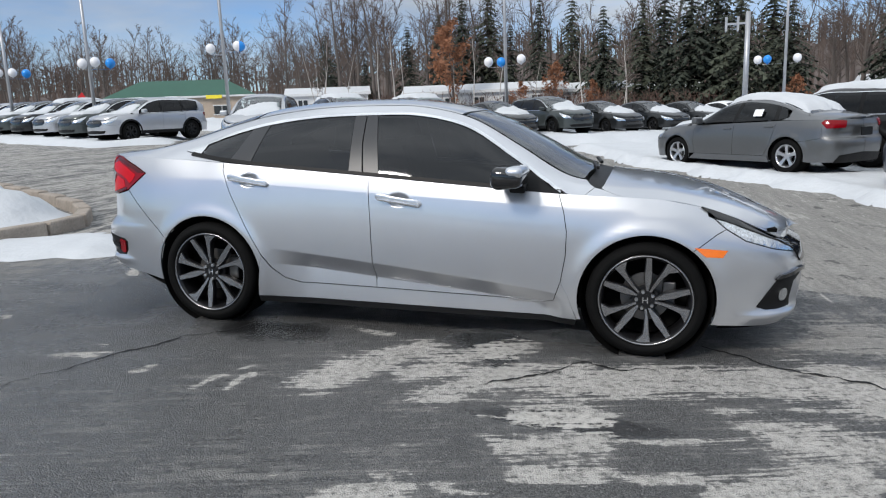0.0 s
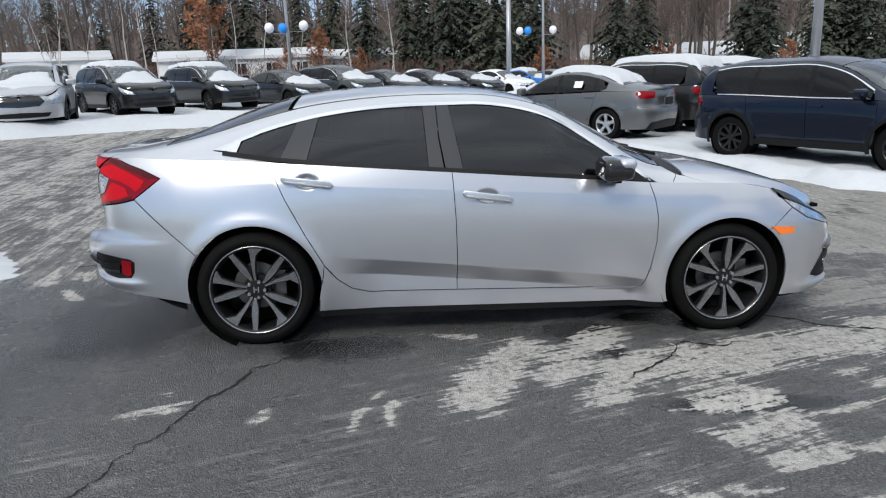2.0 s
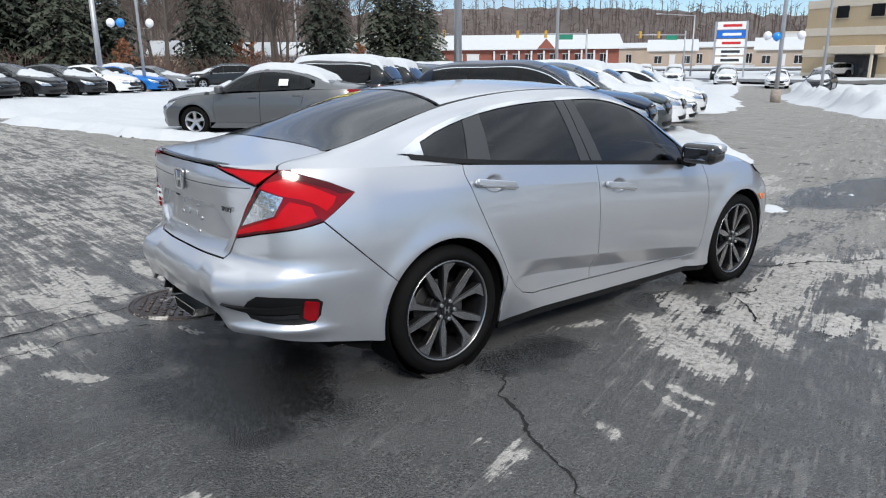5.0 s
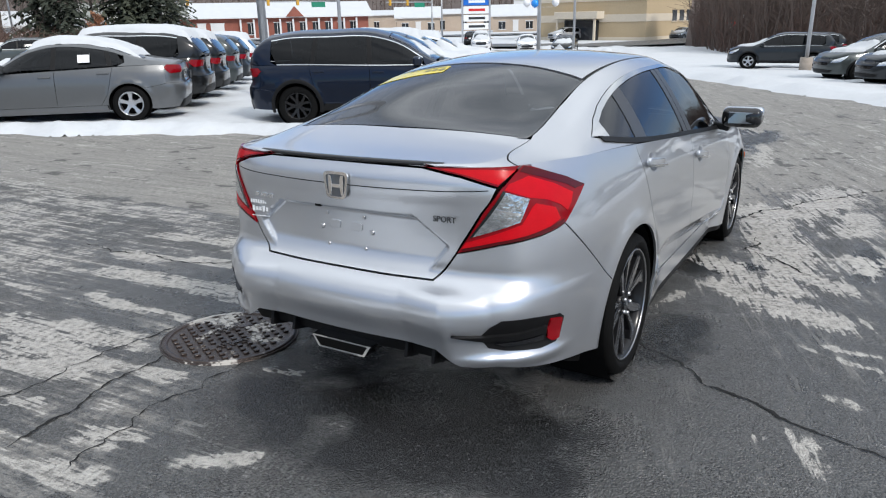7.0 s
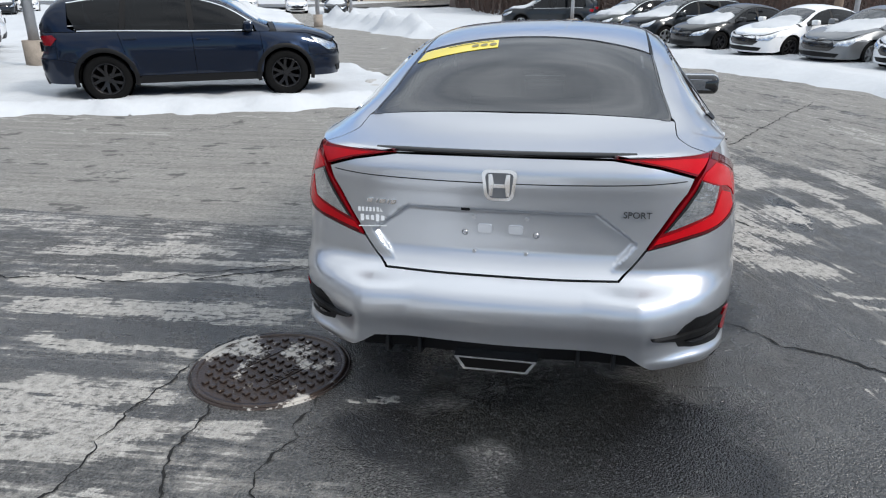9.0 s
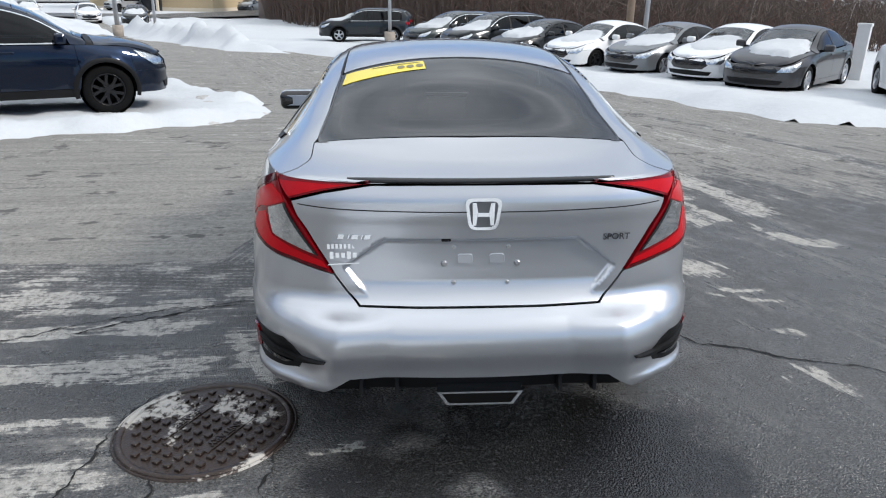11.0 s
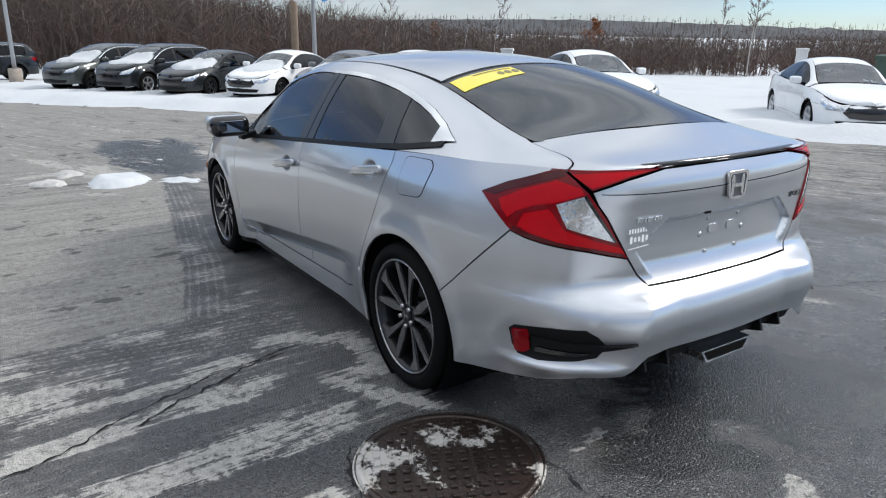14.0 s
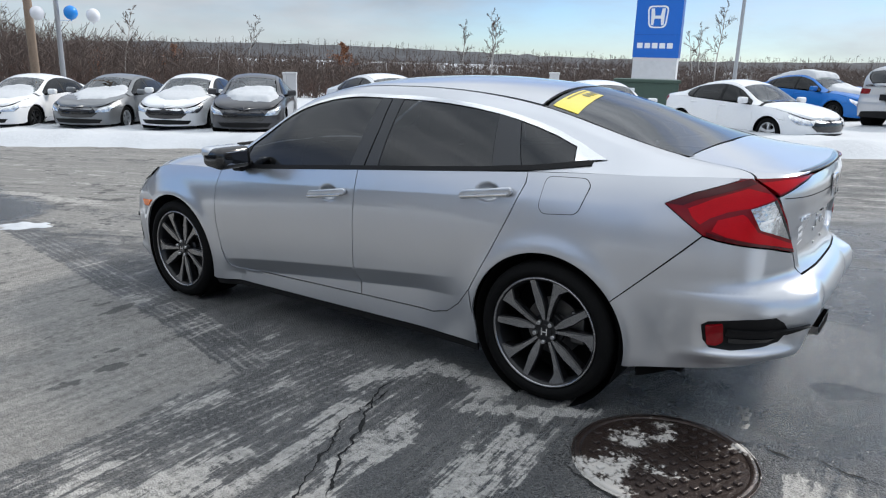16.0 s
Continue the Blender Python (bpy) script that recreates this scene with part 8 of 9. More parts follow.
def brush(name, line, depth, count, h0, h1, material, label, twig=6, lean=0.12, skyline=None):
    """Dense leafless saplings along a plan line: stems and side shoots in one mesh."""
    P = np.array(line, float)
    L = np.r_[0, np.cumsum(np.linalg.norm(np.diff(P, axis=0), axis=1))]
    rows = []
    for _ in range(count):
        s, q = rng.uniform(0, L[-1]), rng.uniform(0, 1) ** 1.4
        x, y = np.interp(s, L, P[:, 0]), np.interp(s, L, P[:, 1])
        i = min(np.searchsorted(L, s, "right") - 1, len(P) - 2)
        t = (P[i + 1] - P[i]) / np.linalg.norm(P[i + 1] - P[i])
        x, y = x + t[1] * q * depth, y - t[0] * q * depth
        h = rng.uniform(h0, h1)
        if skyline:
            d, az = math.hypot(x + 3, y - 3), math.degrees(math.atan2(y - 3, x + 3))
            h *= max(0.6, 1.45 + d * math.tan(radians(np.interp(az, *skyline))) - land_z(x, y))
        else:
            h *= 0.8 + 0.3 * q
        b = np.array([x, y, land_z(x, y) - 0.1])
        tip = b + (rng.normal(0, lean) * h, rng.normal(0, lean) * h, h)
        r = 0.008 * h + 0.008
        rows.append((b, tip, r, 0.006))
        for _ in range(twig):
            o = b + (tip - b) * rng.uniform(0.15, 0.97)
            e = o + (rng.normal(0, 0.16 * h), rng.normal(0, 0.16 * h), rng.uniform(0.05, 0.30) * h)
            rows.append((o, e, 0.020, 0.009))
    me = raw_mesh(name, *tubes(rows, 3), smooth_shade=False)
    me.materials.append(material)
    return tagged(new(name, me), label, "brush", kind="stuff")


WOOD_EDGE = [(70, 14), (52, 8), (44, -2), (37, -12), (29, -24), (20, -36), (6, -46), (-16, -54), (-40, -60)]
SKYLINE = ((-110, -75, -60, -45, -35, -27, -20, -9, 0, 12, 25), (0.35, 0.2, 0.1, -0.05, 0.25, 1.0, 1.8, 2.7, 3.3, 4.0, 4.4))
brush("young_woods", WOOD_EDGE, -34, 9000, 0.72, 1.10, M_TWIG, "dense leafless brown young woods beside the lot", 7, 0.10, SKYLINE)
brush("undergrowth", WOOD_EDGE, -24, 6500, 0.25, 0.60, M_BRUSH, "reddish-brown winter undergrowth", 7, 0.2, SKYLINE)
brush("roadside_brush", [polar(116, 84), polar(104, 62), polar(92, 56), polar(80, 57), polar(70, 64), polar(58, 68)], -20, 5200, 1.0, 3.0, M_BRUSH, "reddish brush below the trees", 7, 0.18)
brush("roadside_brush", [polar(156, 150), polar(135, 148), polar(116, 146)], -18, 3800, 1.6, 4.0, M_BRUSH, "reddish brush below the far trees", 7, 0.18)
for k in range(20):
    i = int(rng.integers(0, 6))
    a, c = np.array(WOOD_EDGE[i]), np.array(WOOD_EDGE[i + 1])
    x, y = a + (c - a) * rng.uniform(0, 1)
    plant(birch, x + rng.uniform(-1, 6), y - rng.uniform(0, 6), rng.uniform(0.36, 0.78))
for az, d, s in ((-27.5, 58, 0.32), (-33, 60, 0.36), (-45, 58, 0.40), (-20, 56, 0.30)):
    plant(rust, *polar(az, d, -3, 3), s * 1.6)


def ridge(name, az0, az1, dist, top, n, material, label, seed, th=(6.0, 10.0), tr=0.22, ox=0.0, oy=0.0, deep=40.0, bump=2.2):
    """A far wooded ridge: a broad bank of hill with a fringe of bare crowns."""
    v, f = [], []
    for i in range(n + 1):
        az = radians(az0 + (az1 - az0) * i / n)
        h = top(az0 + (az1 - az0) * i / n) + bump * noise.fractal(Vector((i * 0.9, seed, 0)), 1.0, 2.0, 4)
        for d, z in ((dist - min(70, dist * 0.16), -6.0), (dist, h * 0.62), (dist + deep, h)):
            v.append((ox + d * math.cos(az), oy + d * math.sin(az), z))
    for i in range(n):
        for j in range(2):
            a = i * 3 + j
            f.append((a, a + 3, a + 4, a + 1))
    me = raw_mesh(name, v, f)
    me.materials.append(material)
    rows = []
    for _ in range(n * 10):
        i = rng.uniform(0, n)
        az = radians(az0 + (az1 - az0) * i / n)
        d = dist + rng.uniform(-min(60, dist * 0.13), deep)
        h = top(az0 + (az1 - az0) * i / n) * np.interp(d, [dist - min(70, dist * 0.16), dist, dist + deep], [0.0, 0.62, 1.0])
        b = np.array([ox + d * math.cos(az), oy + d * math.sin(az), h - 0.2 * th[0]])
        hh = rng.uniform(*th)
        rows.append((b, b + (0, 0, hh), tr, tr * 0.45))
        for _ in range(4):
            o = b + (0, 0, hh * rng.uniform(0.4, 0.95))
            rows.append((o, o + (rng.normal(0, 0.16 * hh), rng.normal(0, 0.16 * hh), rng.uniform(0.05, 0.26) * hh), tr * 0.7, tr * 0.25))
    w = raw_mesh("ridge_trees", *tubes(rows, 3), smooth_shade=False)
    w.materials.append(M_TWIG)
    tagged(new("ridge_trees", w), "bare grey-brown woods on a far hill", "woods", kind="stuff")
    return tagged(new(name, me), label, "hill", kind="structure")


M_FARWOOD = mat("far_wooded_hill", (0.105, 0.085, 0.078), rough=0.95, vary=0.35, scale=0.02, bump=0.0)
M_FARDARK = mat("far_dark_ridge", (0.07, 0.072, 0.078), rough=0.95, vary=0.5, scale=0.02)
ridge("deep_woods", 58, 165, 185, lambda a: 10.5 + 1.5 * math.sin(a * 0.4) + 6.5 * float(smooth(116, 104, a)), 150, M_FARWOOD, "deep leafless woods behind the tree line", 9.0)
ridge("hill_backdrop", 4, 84, 420, lambda a: 12 + 17 * math.exp(-(((a - 46) / 26) ** 2)), 160, M_FARWOOD, "wooded winter hill beyond the town", 2.0)
ridge("ridge_backdrop", -130, 4, 900, lambda a: 13 + 4 * math.sin(a * 0.11), 160, M_FARDARK, "low dark ridge on the horizon", 5.0)
ridge("woods_bank", -112, 9, 80, lambda a: 1.45 + 88 * math.tan(radians(float(np.interp(a, *SKYLINE)) - 0.9)), 260, M_FARWOOD, "solid brown mass of young woods behind the lot", 7.0, (0.8, 1.7), 0.035, -3.0, 3.0, 10.0, 0.5)

# ---- poles, balloons, buildings, signs ----
pole_meshes = {}


def lamp_pole(x, y, h=9.0, heads=((0,),), balloons=(), bal_h=3.2, r=0.085, arm=0.7, yaw=0.0):
    """A lot lamp: tapered steel pole on a concrete foot, flat head on a short arm, with tethered balloons."""
    p = empty("street_lamp")
    part("pole", cyl_bm(r, r * 0.62, h, Matrix.Translation((0, 0, h / 2)), 12), M_GALV, p)
    part("foot", cyl_bm(0.26, 0.26, 0.75, Matrix.Translation((0, 0, 0.3)), 20), M_KERB, p)
    for (a,) in heads:
        d = Vector((math.cos(radians(a)), math.sin(radians(a)), 0))
        part("lamp_head", join_bm(box_bm(0.55, 0.30, 0.10, Matrix.Translation(d * arm + Vector((0, 0, h))) @ Matrix.Rotation(radians(a), 4, "Z"), 0.03), box_bm(arm, 0.06, 0.06, Matrix.Translation(d * arm / 2 + Vector((0, 0, h))) @ Matrix.Rotation(radians(a), 4, "Z"))), M_GALV, p)
    p.matrix_world = Matrix.Translation((x, y, land_z(x, y))) @ Matrix.Rotation(radians(yaw), 4, "Z")
    tagged(p, "grey steel lot lamp on a concrete foot", "street lamp")
    for dx, dz, m in balloons:
        b = empty("balloon")
        part("skin", ball_bm(0.21, Matrix.Diagonal((1, 1, 1.06, 1)), 20, 14), m, b)
        part("knot", cyl_bm(0.03, 0.008, 0.05, Matrix.Translation((0, 0, -0.235)), 8), m, b)
        part("string", cyl_bm(0.004, 0.004, max(0.05, abs(dx)), Matrix.Translation((-dx / 2, 0, -0.25)) @ Matrix.Rotation(radians(90), 4, "Y"), 5), m, b)
        b.matrix_world = p.matrix_world @ Matrix.Translation((dx, 0, bal_h + dz))
        tagged(b, ("white" if m == M_BALW else "blue") + " round balloon tied to a lamp pole", "balloon", group="balloons on the lot lamps")
    return p


WBW = lambda a, c, d: ((a, 0.0, M_BALW), (c, 0.0, M_BALB), (d, 0.02, M_BALW))  # noqa: E731
lamp_pole(-16.6, 24.2, 10.5, ((40,),), ((-0.55, -0.05, M_BALW), (0.75, 0.05, M_BALB), (0.62, 0.06, M_BALW)), 3.9, yaw=35)
lamp_pole(-21.7, 21.7, 8.2, ((0,), (180,)), ((-0.25, 0.0, M_BALW), (0.25, 0.06, M_BALW), (0.85, 0.0, M_BALB)), 3.2, yaw=40)
lamp_pole(-29.0, 24.4, 6.8, ((0,),), ((-0.35, 0.0, M_BALW), (0.25, 0.0, M_BALW), (0.85, -0.05, M_BALB)), 3.1, yaw=40)
lamp_pole(-4.6, 28.4, 10.5, ((60,),), ((-0.78, -0.02, M_BALW), (-0.20, -0.05, M_BALB), (0.72, 0.05, M_BALW)), 3.3, yaw=12)
lamp_pole(8.6, 36.0, 10.5, ((60,),), ((-1.3, 0.0, M_BALW), (-0.85, 0.0, M_BALB), (0.55, 0.0, M_BALW)), 3.6, yaw=-10)
lamp_pole(9.9, 12.2, 11.0, ((60,),), r=0.12)
lamp_pole(21.5, 18.9, 10.5, ((60,),))
lamp_pole(34.3, 14.9, 11.0, ((60,),), ((-0.7, 0.0, M_BALW), (-0.25, -0.05, M_BALB), (0.9, 0.0, M_BALW)), 3.4, r=0.12, yaw=-60)
lamp_pole(38.0, 14.2, 11.0, ((60,),))
lamp_pole(31.0, 0.9, 10.0, ((200,),), ((0.45, 0.0, M_BALB), (0.85, -0.05, M_BALW), (-0.6, 0.05, M_BALW)), 3.9, yaw=-95)
lamp_pole(21.3, -8.3, 10.0, ((120,),), ((-0.55, 0.0, M_BALW), (0.40, 0.06, M_BALB), (1.05, 0.0, M_BALW)), 3.35, yaw=-120)
lamp_pole(5.2, -27.5, 9.0, ((120,),))
lamp_pole(60.0, 8.0, 9.0, ((120,),), ((0.5, 0, M_BALW),), 3.6)
wood = empty("utility_pole")
part("pole", cyl_bm(0.15, 0.11, 11.0, Matrix.Translation((0, 0, 5.5)), 12), M_WOODPOLE, wood)
part("crossarm", box_bm(2.2, 0.10, 0.12, Matrix.Translation((0, 0.12, 9.8))), M_WOODPOLE, wood)
wood.matrix_world = Matrix.Translation((23.2, -8.3, land_z(23.2, -8.3))) @ Matrix.Rotation(0.4, 4, "Z")
tagged(wood, "brown wooden utility pole behind parked cars", "utility pole")
hp = empty("frame_pole")
part("pole", cyl_bm(0.16, 0.13, 6.2, Matrix.Translation((0, 0, 3.1)), 12), M_GALV, hp)
for dx, dz in ((-1.1, 5.6), (-0.5, 5.6)):
    part("arm", box_bm(0.12, 0.10, 0.75, Matrix.Translation((dx, 0, dz))), M_GALV, hp)
part("arm_bar", box_bm(1.2, 0.08, 0.10, Matrix.Translation((-0.55, 0, 5.6))), M_GALV, hp)
hp.matrix_world = Matrix.Translation((7.0, 38.0, land_z(7.0, 38.0)))
tagged(hp, "grey post with an H-shaped bracket", "post")

M_BRICKWALL = mat("red_brick_wall", (0.25, 0.085, 0.06), rough=0.9, vary=0.2, scale=0.6)
M_TAN = mat("tan_stucco", (0.46, 0.36, 0.23), rough=0.9, vary=0.06, scale=0.5, bump=0.2, bscale=30)
M_TANLIGHT = mat("pale_stucco_band", (0.60, 0.53, 0.43), rough=0.9, vary=0.06, scale=0.5)
M_BEIGE = mat("beige_siding", (0.42, 0.34, 0.27), rough=0.9, vary=0.1, scale=0.4)
M_GREENROOF = mat("green_metal_roof", (0.015, 0.085, 0.055), rough=0.5, vary=0.12, scale=0.6)
M_DARKWIN = mat("dark_window", (0.02, 0.022, 0.026), rough=0.12, coat=0.3)
M_WHITEWALL = mat("white_siding", (0.62, 0.62, 0.62), rough=0.8, vary=0.08, scale=0.6)
M_GREYROOF = mat("grey_canopy_roof", (0.23, 0.24, 0.22), rough=0.7, vary=0.12, scale=0.5)
M_SIGNBLUE = mat("blue_sign_panel", (0.012, 0.14, 0.56), rough=0.3, vary=0.03, scale=0.5)
M_SIGNEDGE = mat("deep_blue_sign_side", (0.008, 0.08, 0.36), rough=0.35)
M_SIGNGREEN = mat("green_road_sign", (0.01, 0.20, 0.12), rough=0.5)
M_STOPRED = mat("red_sign", (0.55, 0.02, 0.02), rough=0.5)
M_TRAFFIC = mat("yellow_signal_housing", (0.55, 0.30, 0.03), rough=0.5)
M_BOXGREEN = mat("green_cabinet_paint", (0.05, 0.085, 0.065), rough=0.6, vary=0.12, scale=2)


def building(name, x, y, yaw, w, d, h, wall, label, windows=(), roof=None, roof_h=0.0, roof_over=0.5, hip=False, roof_m=None):
    """A long low building: wall block, windows and doors set into it with frames, and a roof."""
    b = empty(name)
    part("wall", box_bm(w, d, h + 1.0, Matrix.Translation((0, 0, h / 2 - 0.5))), wall, b)
    for wx, wz, ww, wh, m in windows:
        o = part("window", box_bm(ww, 0.12, wh, Matrix.Translation((wx, -d / 2 - 0.02, wz))), m, b)
        part("frame", join_bm(box_bm(ww + 0.25, 0.10, 0.14, Matrix.Translation((wx, -d / 2 - 0.04, wz + wh / 2 + 0.05))), box_bm(ww + 0.25, 0.14, 0.14, Matrix.Translation((wx, -d / 2 - 0.05, wz - wh / 2 - 0.05))), box_bm(0.08, 0.10, wh, Matrix.Translation((wx, -d / 2 - 0.06, wz)))), M_WHITEWALL, o)
    if roof_h:
        W2, D2 = w / 2 + roof_over, d / 2 + roof_over
        iw = W2 - (D2 * 0.9 if hip else 0)
        bm = bmesh.new()
        q = [bm.verts.new(c) for c in ((-W2, -D2, h), (W2, -D2, h), (W2, D2, h), (-W2, D2, h), (-iw, 0, h + roof_h), (iw, 0, h + roof_h))]
        for i in ((0, 1, 5, 4), (1, 2, 5), (2, 3, 4, 5), (3, 0, 4), (3, 2, 1, 0)):
            bm.faces.new([q[k] for k in i])
        part("roof", bm, roof_m or M_SNOW, b)
        part("eave", join_bm(box_bm(2 * W2, 0.10, 0.25, Matrix.Translation((0, -D2, h - 0.05))), box_bm(2 * W2, 0.10, 0.25, Matrix.Translation((0, D2, h - 0.05)))), M_WHITEWALL, b)
    else:
        part("parapet", join_bm(box_bm(w + 0.3, 0.35, 0.4, Matrix.Translation((0, -d / 2, h + 0.1))), box_bm(w + 0.3, 0.35, 0.4, Matrix.Translation((0, d / 2, h + 0.1)))), M_TANLIGHT, b)
        part("roof", box_bm(w, d, 0.2, Matrix.Translation((0, 0, h + 0.05))), M_SNOW, b)
    b.matrix_world = Matrix.Translation((x, y, land_z(x, y))) @ Matrix.Rotation(radians(yaw), 4, "Z")
    return tagged(b, label, "building")


# green-roofed diner across the road
bx, by = polar(124.5, 112)
g1 = building("diner", bx, by, 27, 20, 9, 3.3, M_BEIGE, "tan low building with a green hipped roof", [(-8.6 + 1.5 * i, 1.35, 0.9, 1.0, M_DARKWIN) for i in range(4)] + [(-0.5, 1.3, 1.6, 1.3, M_DARKWIN), (2.2, 1.1, 1.1, 1.9, M_DARKWIN), (5.5, 1.3, 2.2, 1.2, M_DARKWIN), (8.2, 1.2, 1.0, 1.4, M_DARKWIN)], roof_h=2.5, hip=True, roof_m=M_GREENROOF)
for sx_, ww, m in ((-6.8, 3.6, M_WHITE), (-1.2, 1.6, M_WHITE), (4.6, 2.2, M_YELLOW)):
    part("sign_board", box_bm(ww, 0.1, 0.5, Matrix.Translation((sx_, -5.15, 3.15)), 0.03), m, g1)
flag = empty("feather_flag")
part("flag", prism([(0, 0.4), (0.9, 0.5), (1.0, 3.2), (0.6, 3.9), (0.1, 3.4)], -0.02, 0.02), M_STOPRED, flag)
part("mast", cyl_bm(0.03, 0.02, 4.0, Matrix.Translation((0, 0, 2.0)), 8), M_GALV, flag)
fx, fy = polar(131.8, 98)
flag.matrix_world = Matrix.Translation((fx, fy, land_z(fx, fy))) @ Matrix.Rotation(radians(40), 4, "Z")
tagged(flag, "tall red feather flag by the road", "flag")
# white trailers among the trees
for az, d, w in ((101.0, 66, 14), (95.0, 68, 12), (88.5, 70, 10), (113.5, 74, 8)):
    x, y = polar(az, d)
    building("trailer_home", x, y, az - 90, w, 4, 2.5, M_WHITEWALL, "white mobile home with a snowy roof behind trees", [(-w / 2 + 1.5 + 2.6 * i, 1.5, 0.9, 0.9, M_DARKWIN) for i in range(int(w / 2.6))], roof_h=0.7, roof_over=0.3)
for az, d, w, yaw in ((71.5, 96, 9, -10), (66.0, 100, 12, 0)):
    x, y = polar(az, d)
    building("small_house", x, y, az - 90 + yaw, w, 7, 2.8, M_BEIGE if az > 70 else M_WHITEWALL, "small house with snow on its gable roof", [(-2.4, 1.5, 0.9, 1.2, M_DARKWIN), (0, 1.2, 1.0, 2.0, M_WHITEWALL), (2.6, 1.5, 1.4, 1.2, M_DARKWIN)], roof_h=1.7)
# brick shops beyond the junction
x, y = polar(46.2, 160)
shops = building("brick_shops", x, y, 46.2 - 90, 44, 14, 4.0, M_BRICKWALL, "long red brick shop row with a white roof", [(-19 + 2.0 * i, 1.7, 1.0, 2.0, M_WHITEWALL if i in (1, 2, 3) else M_DARKWIN) for i in range(3)] + [(-11.5, 1.8, 1.6, 2.2, M_WHITEWALL), (-8.5, 1.8, 2.6, 2.2, M_WHITEWALL)] + [(-2 + 2.6 * i, 1.8, 1.3, 2.2, M_DARKWIN) for i in range(9)], roof_h=3.0, roof_over=1.0)
part("gable", prism([(5.0, 4.0), (8.6, 4.0), (6.8, 6.0)], -8.3, -7.0), M_BRICKWALL, shops)
for k in range(10):
    part("column", box_bm(0.35, 0.35, 3.6, Matrix.Translation((-4 + 2.6 * k, -7.6, 1.8))), M_WHITEWALL, shops)
x, y = polar(56.6, 140)
can = building("canopy_store", x, y, 56.6 - 90, 20, 16, 4.2, M_WHITEWALL, "white store with a wide grey canopy roof", [(4.5, 1.8, 5.0, 3.2, M_DARKWIN), (9.0, 1.8, 1.4, 2.4, M_DARKWIN)], roof_h=2.4, roof_over=1.6, roof_m=M_GREYROOF)
x, y = polar(31.5, 190)
building("beige_plaza", x, y, 31.5 - 90, 46, 14, 4.2, M_BEIGE, "beige single-storey plaza with dark doors", [(-18 + 5.5 * i, 1.5, 1.2, 2.2, M_DARKWIN) for i in range(8)], roof_h=1.2, roof_over=0.5)
for az, d in ((34.0, 172), (26.4, 165), (23.6, 168)):
    x, y = polar(az, d)
    building("gabled_office", x, y, az - 90, 10, 8, 3.4, M_BEIGE, "beige office with a snowy gable", [(-3, 1.4, 1.5, 1.6, M_DARKWIN), (0, 1.3, 1.2, 2.2, M_WHITEWALL), (3, 1.4, 1.5, 1.6, M_DARKWIN)], roof_h=2.4)
x, y = polar(22.6, 230)
building("white_block", x, y, 22.6 - 90, 28, 12, 8.0, M_WHITEWALL, "pale two-storey block with many windows", [(-12 + 1.9 * i, z, 0.9, 1.9, M_DARKWIN) for i in range(13) for z in (2.4, 5.6)])

# tan corner office
tan = empty("tan_office")
part("wall", box_bm(18, 16, 10, Matrix.Translation((9, 8, 4.0))), M_TAN, tan)
for z in (0.35, 2.9, 5.4, 8.6):
    part("band", box_bm(18.12, 16.12, 0.9 if z > 1 else 0.5, Matrix.Translation((9, 8, z))), M_TANLIGHT, tan)
for face in (0, 1):
    for k in range(3):
        for z in (3.1, 7.6):
            if face == 0:
                o = part("window", box_bm(1.25, 0.16, 1.35, Matrix.Translation((7.6 + 2.1 * k, 0.0, z))), M_DARKWIN, tan)
                part("sill", box_bm(1.45, 0.26, 0.12, Matrix.Translation((7.6 + 2.1 * k, -0.02, z - 0.74))), M_TANLIGHT, o)
            else:
                o = part("window", box_bm(0.16, 1.5, 1.35, Matrix.Translation((0.0, 3.0 + 4.2 * k, z if z > 4 else 7.6))), M_DARKWIN, tan)
                part("sill", box_bm(0.26, 1.7, 0.12, Matrix.Translation((-0.02, 3.0 + 4.2 * k, (z if z > 4 else 7.6) - 0.74))), M_TANLIGHT, o)
part("entrance", box_bm(0.5, 5.0, 2.6, Matrix.Translation((-0.1, 9.0, 1.4))), M_DARKWIN, tan)
part("entrance_canopy", box_bm(2.0, 6.4, 0.9, Matrix.Translation((-0.8, 9.0, 3.3)), 0.05), M_TANLIGHT, tan)
for yy in (6.2, 11.8):
    part("canopy_post", box_bm(0.25, 0.25, 3.0, Matrix.Translation((-1.6, yy, 1.4))), M_TANLIGHT, tan)
tan.matrix_world = Matrix.Translation((86.0, 23.0, land_z(86, 23) - 0.2)) @ Matrix.Rotation(radians(-12), 4, "Z")
tagged(tan, "tan stucco office with pale bands and dark windows", "building")

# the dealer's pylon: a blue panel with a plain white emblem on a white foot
py = empty("pylon_sign")
part("foot", box_bm(2.55, 0.55, 2.6, Matrix.Translation((0, 0, 1.3)), 0.02), M_WHITEWALL, py)
part("panel", box_bm(2.62, 0.62, 3.35, Matrix.Translation((0.0, 0, 4.25)), 0.02), M_SIGNBLUE, py)
part("panel_edge", box_bm(0.02, 0.60, 3.3, Matrix.Translation((1.315, 0, 4.25))), M_SIGNEDGE, py)
part("panel_edge", box_bm(0.02, 0.60, 3.3, Matrix.Translation((-1.315, 0, 4.25))), M_SIGNEDGE, py)
o_, i_ = rounded([(-0.62, 0.62), (0.62, 0.62), (0.50, -0.62), (-0.50, -0.62)], 0.3, 6), rounded([(-0.53, 0.53), (0.53, 0.53), (0.42, -0.54), (-0.42, -0.54)], 0.25, 6)
bm = bmesh.new()
q1, q2 = ([bm.verts.new((x, 0, z)) for x, z in q] for q in (o_, i_))
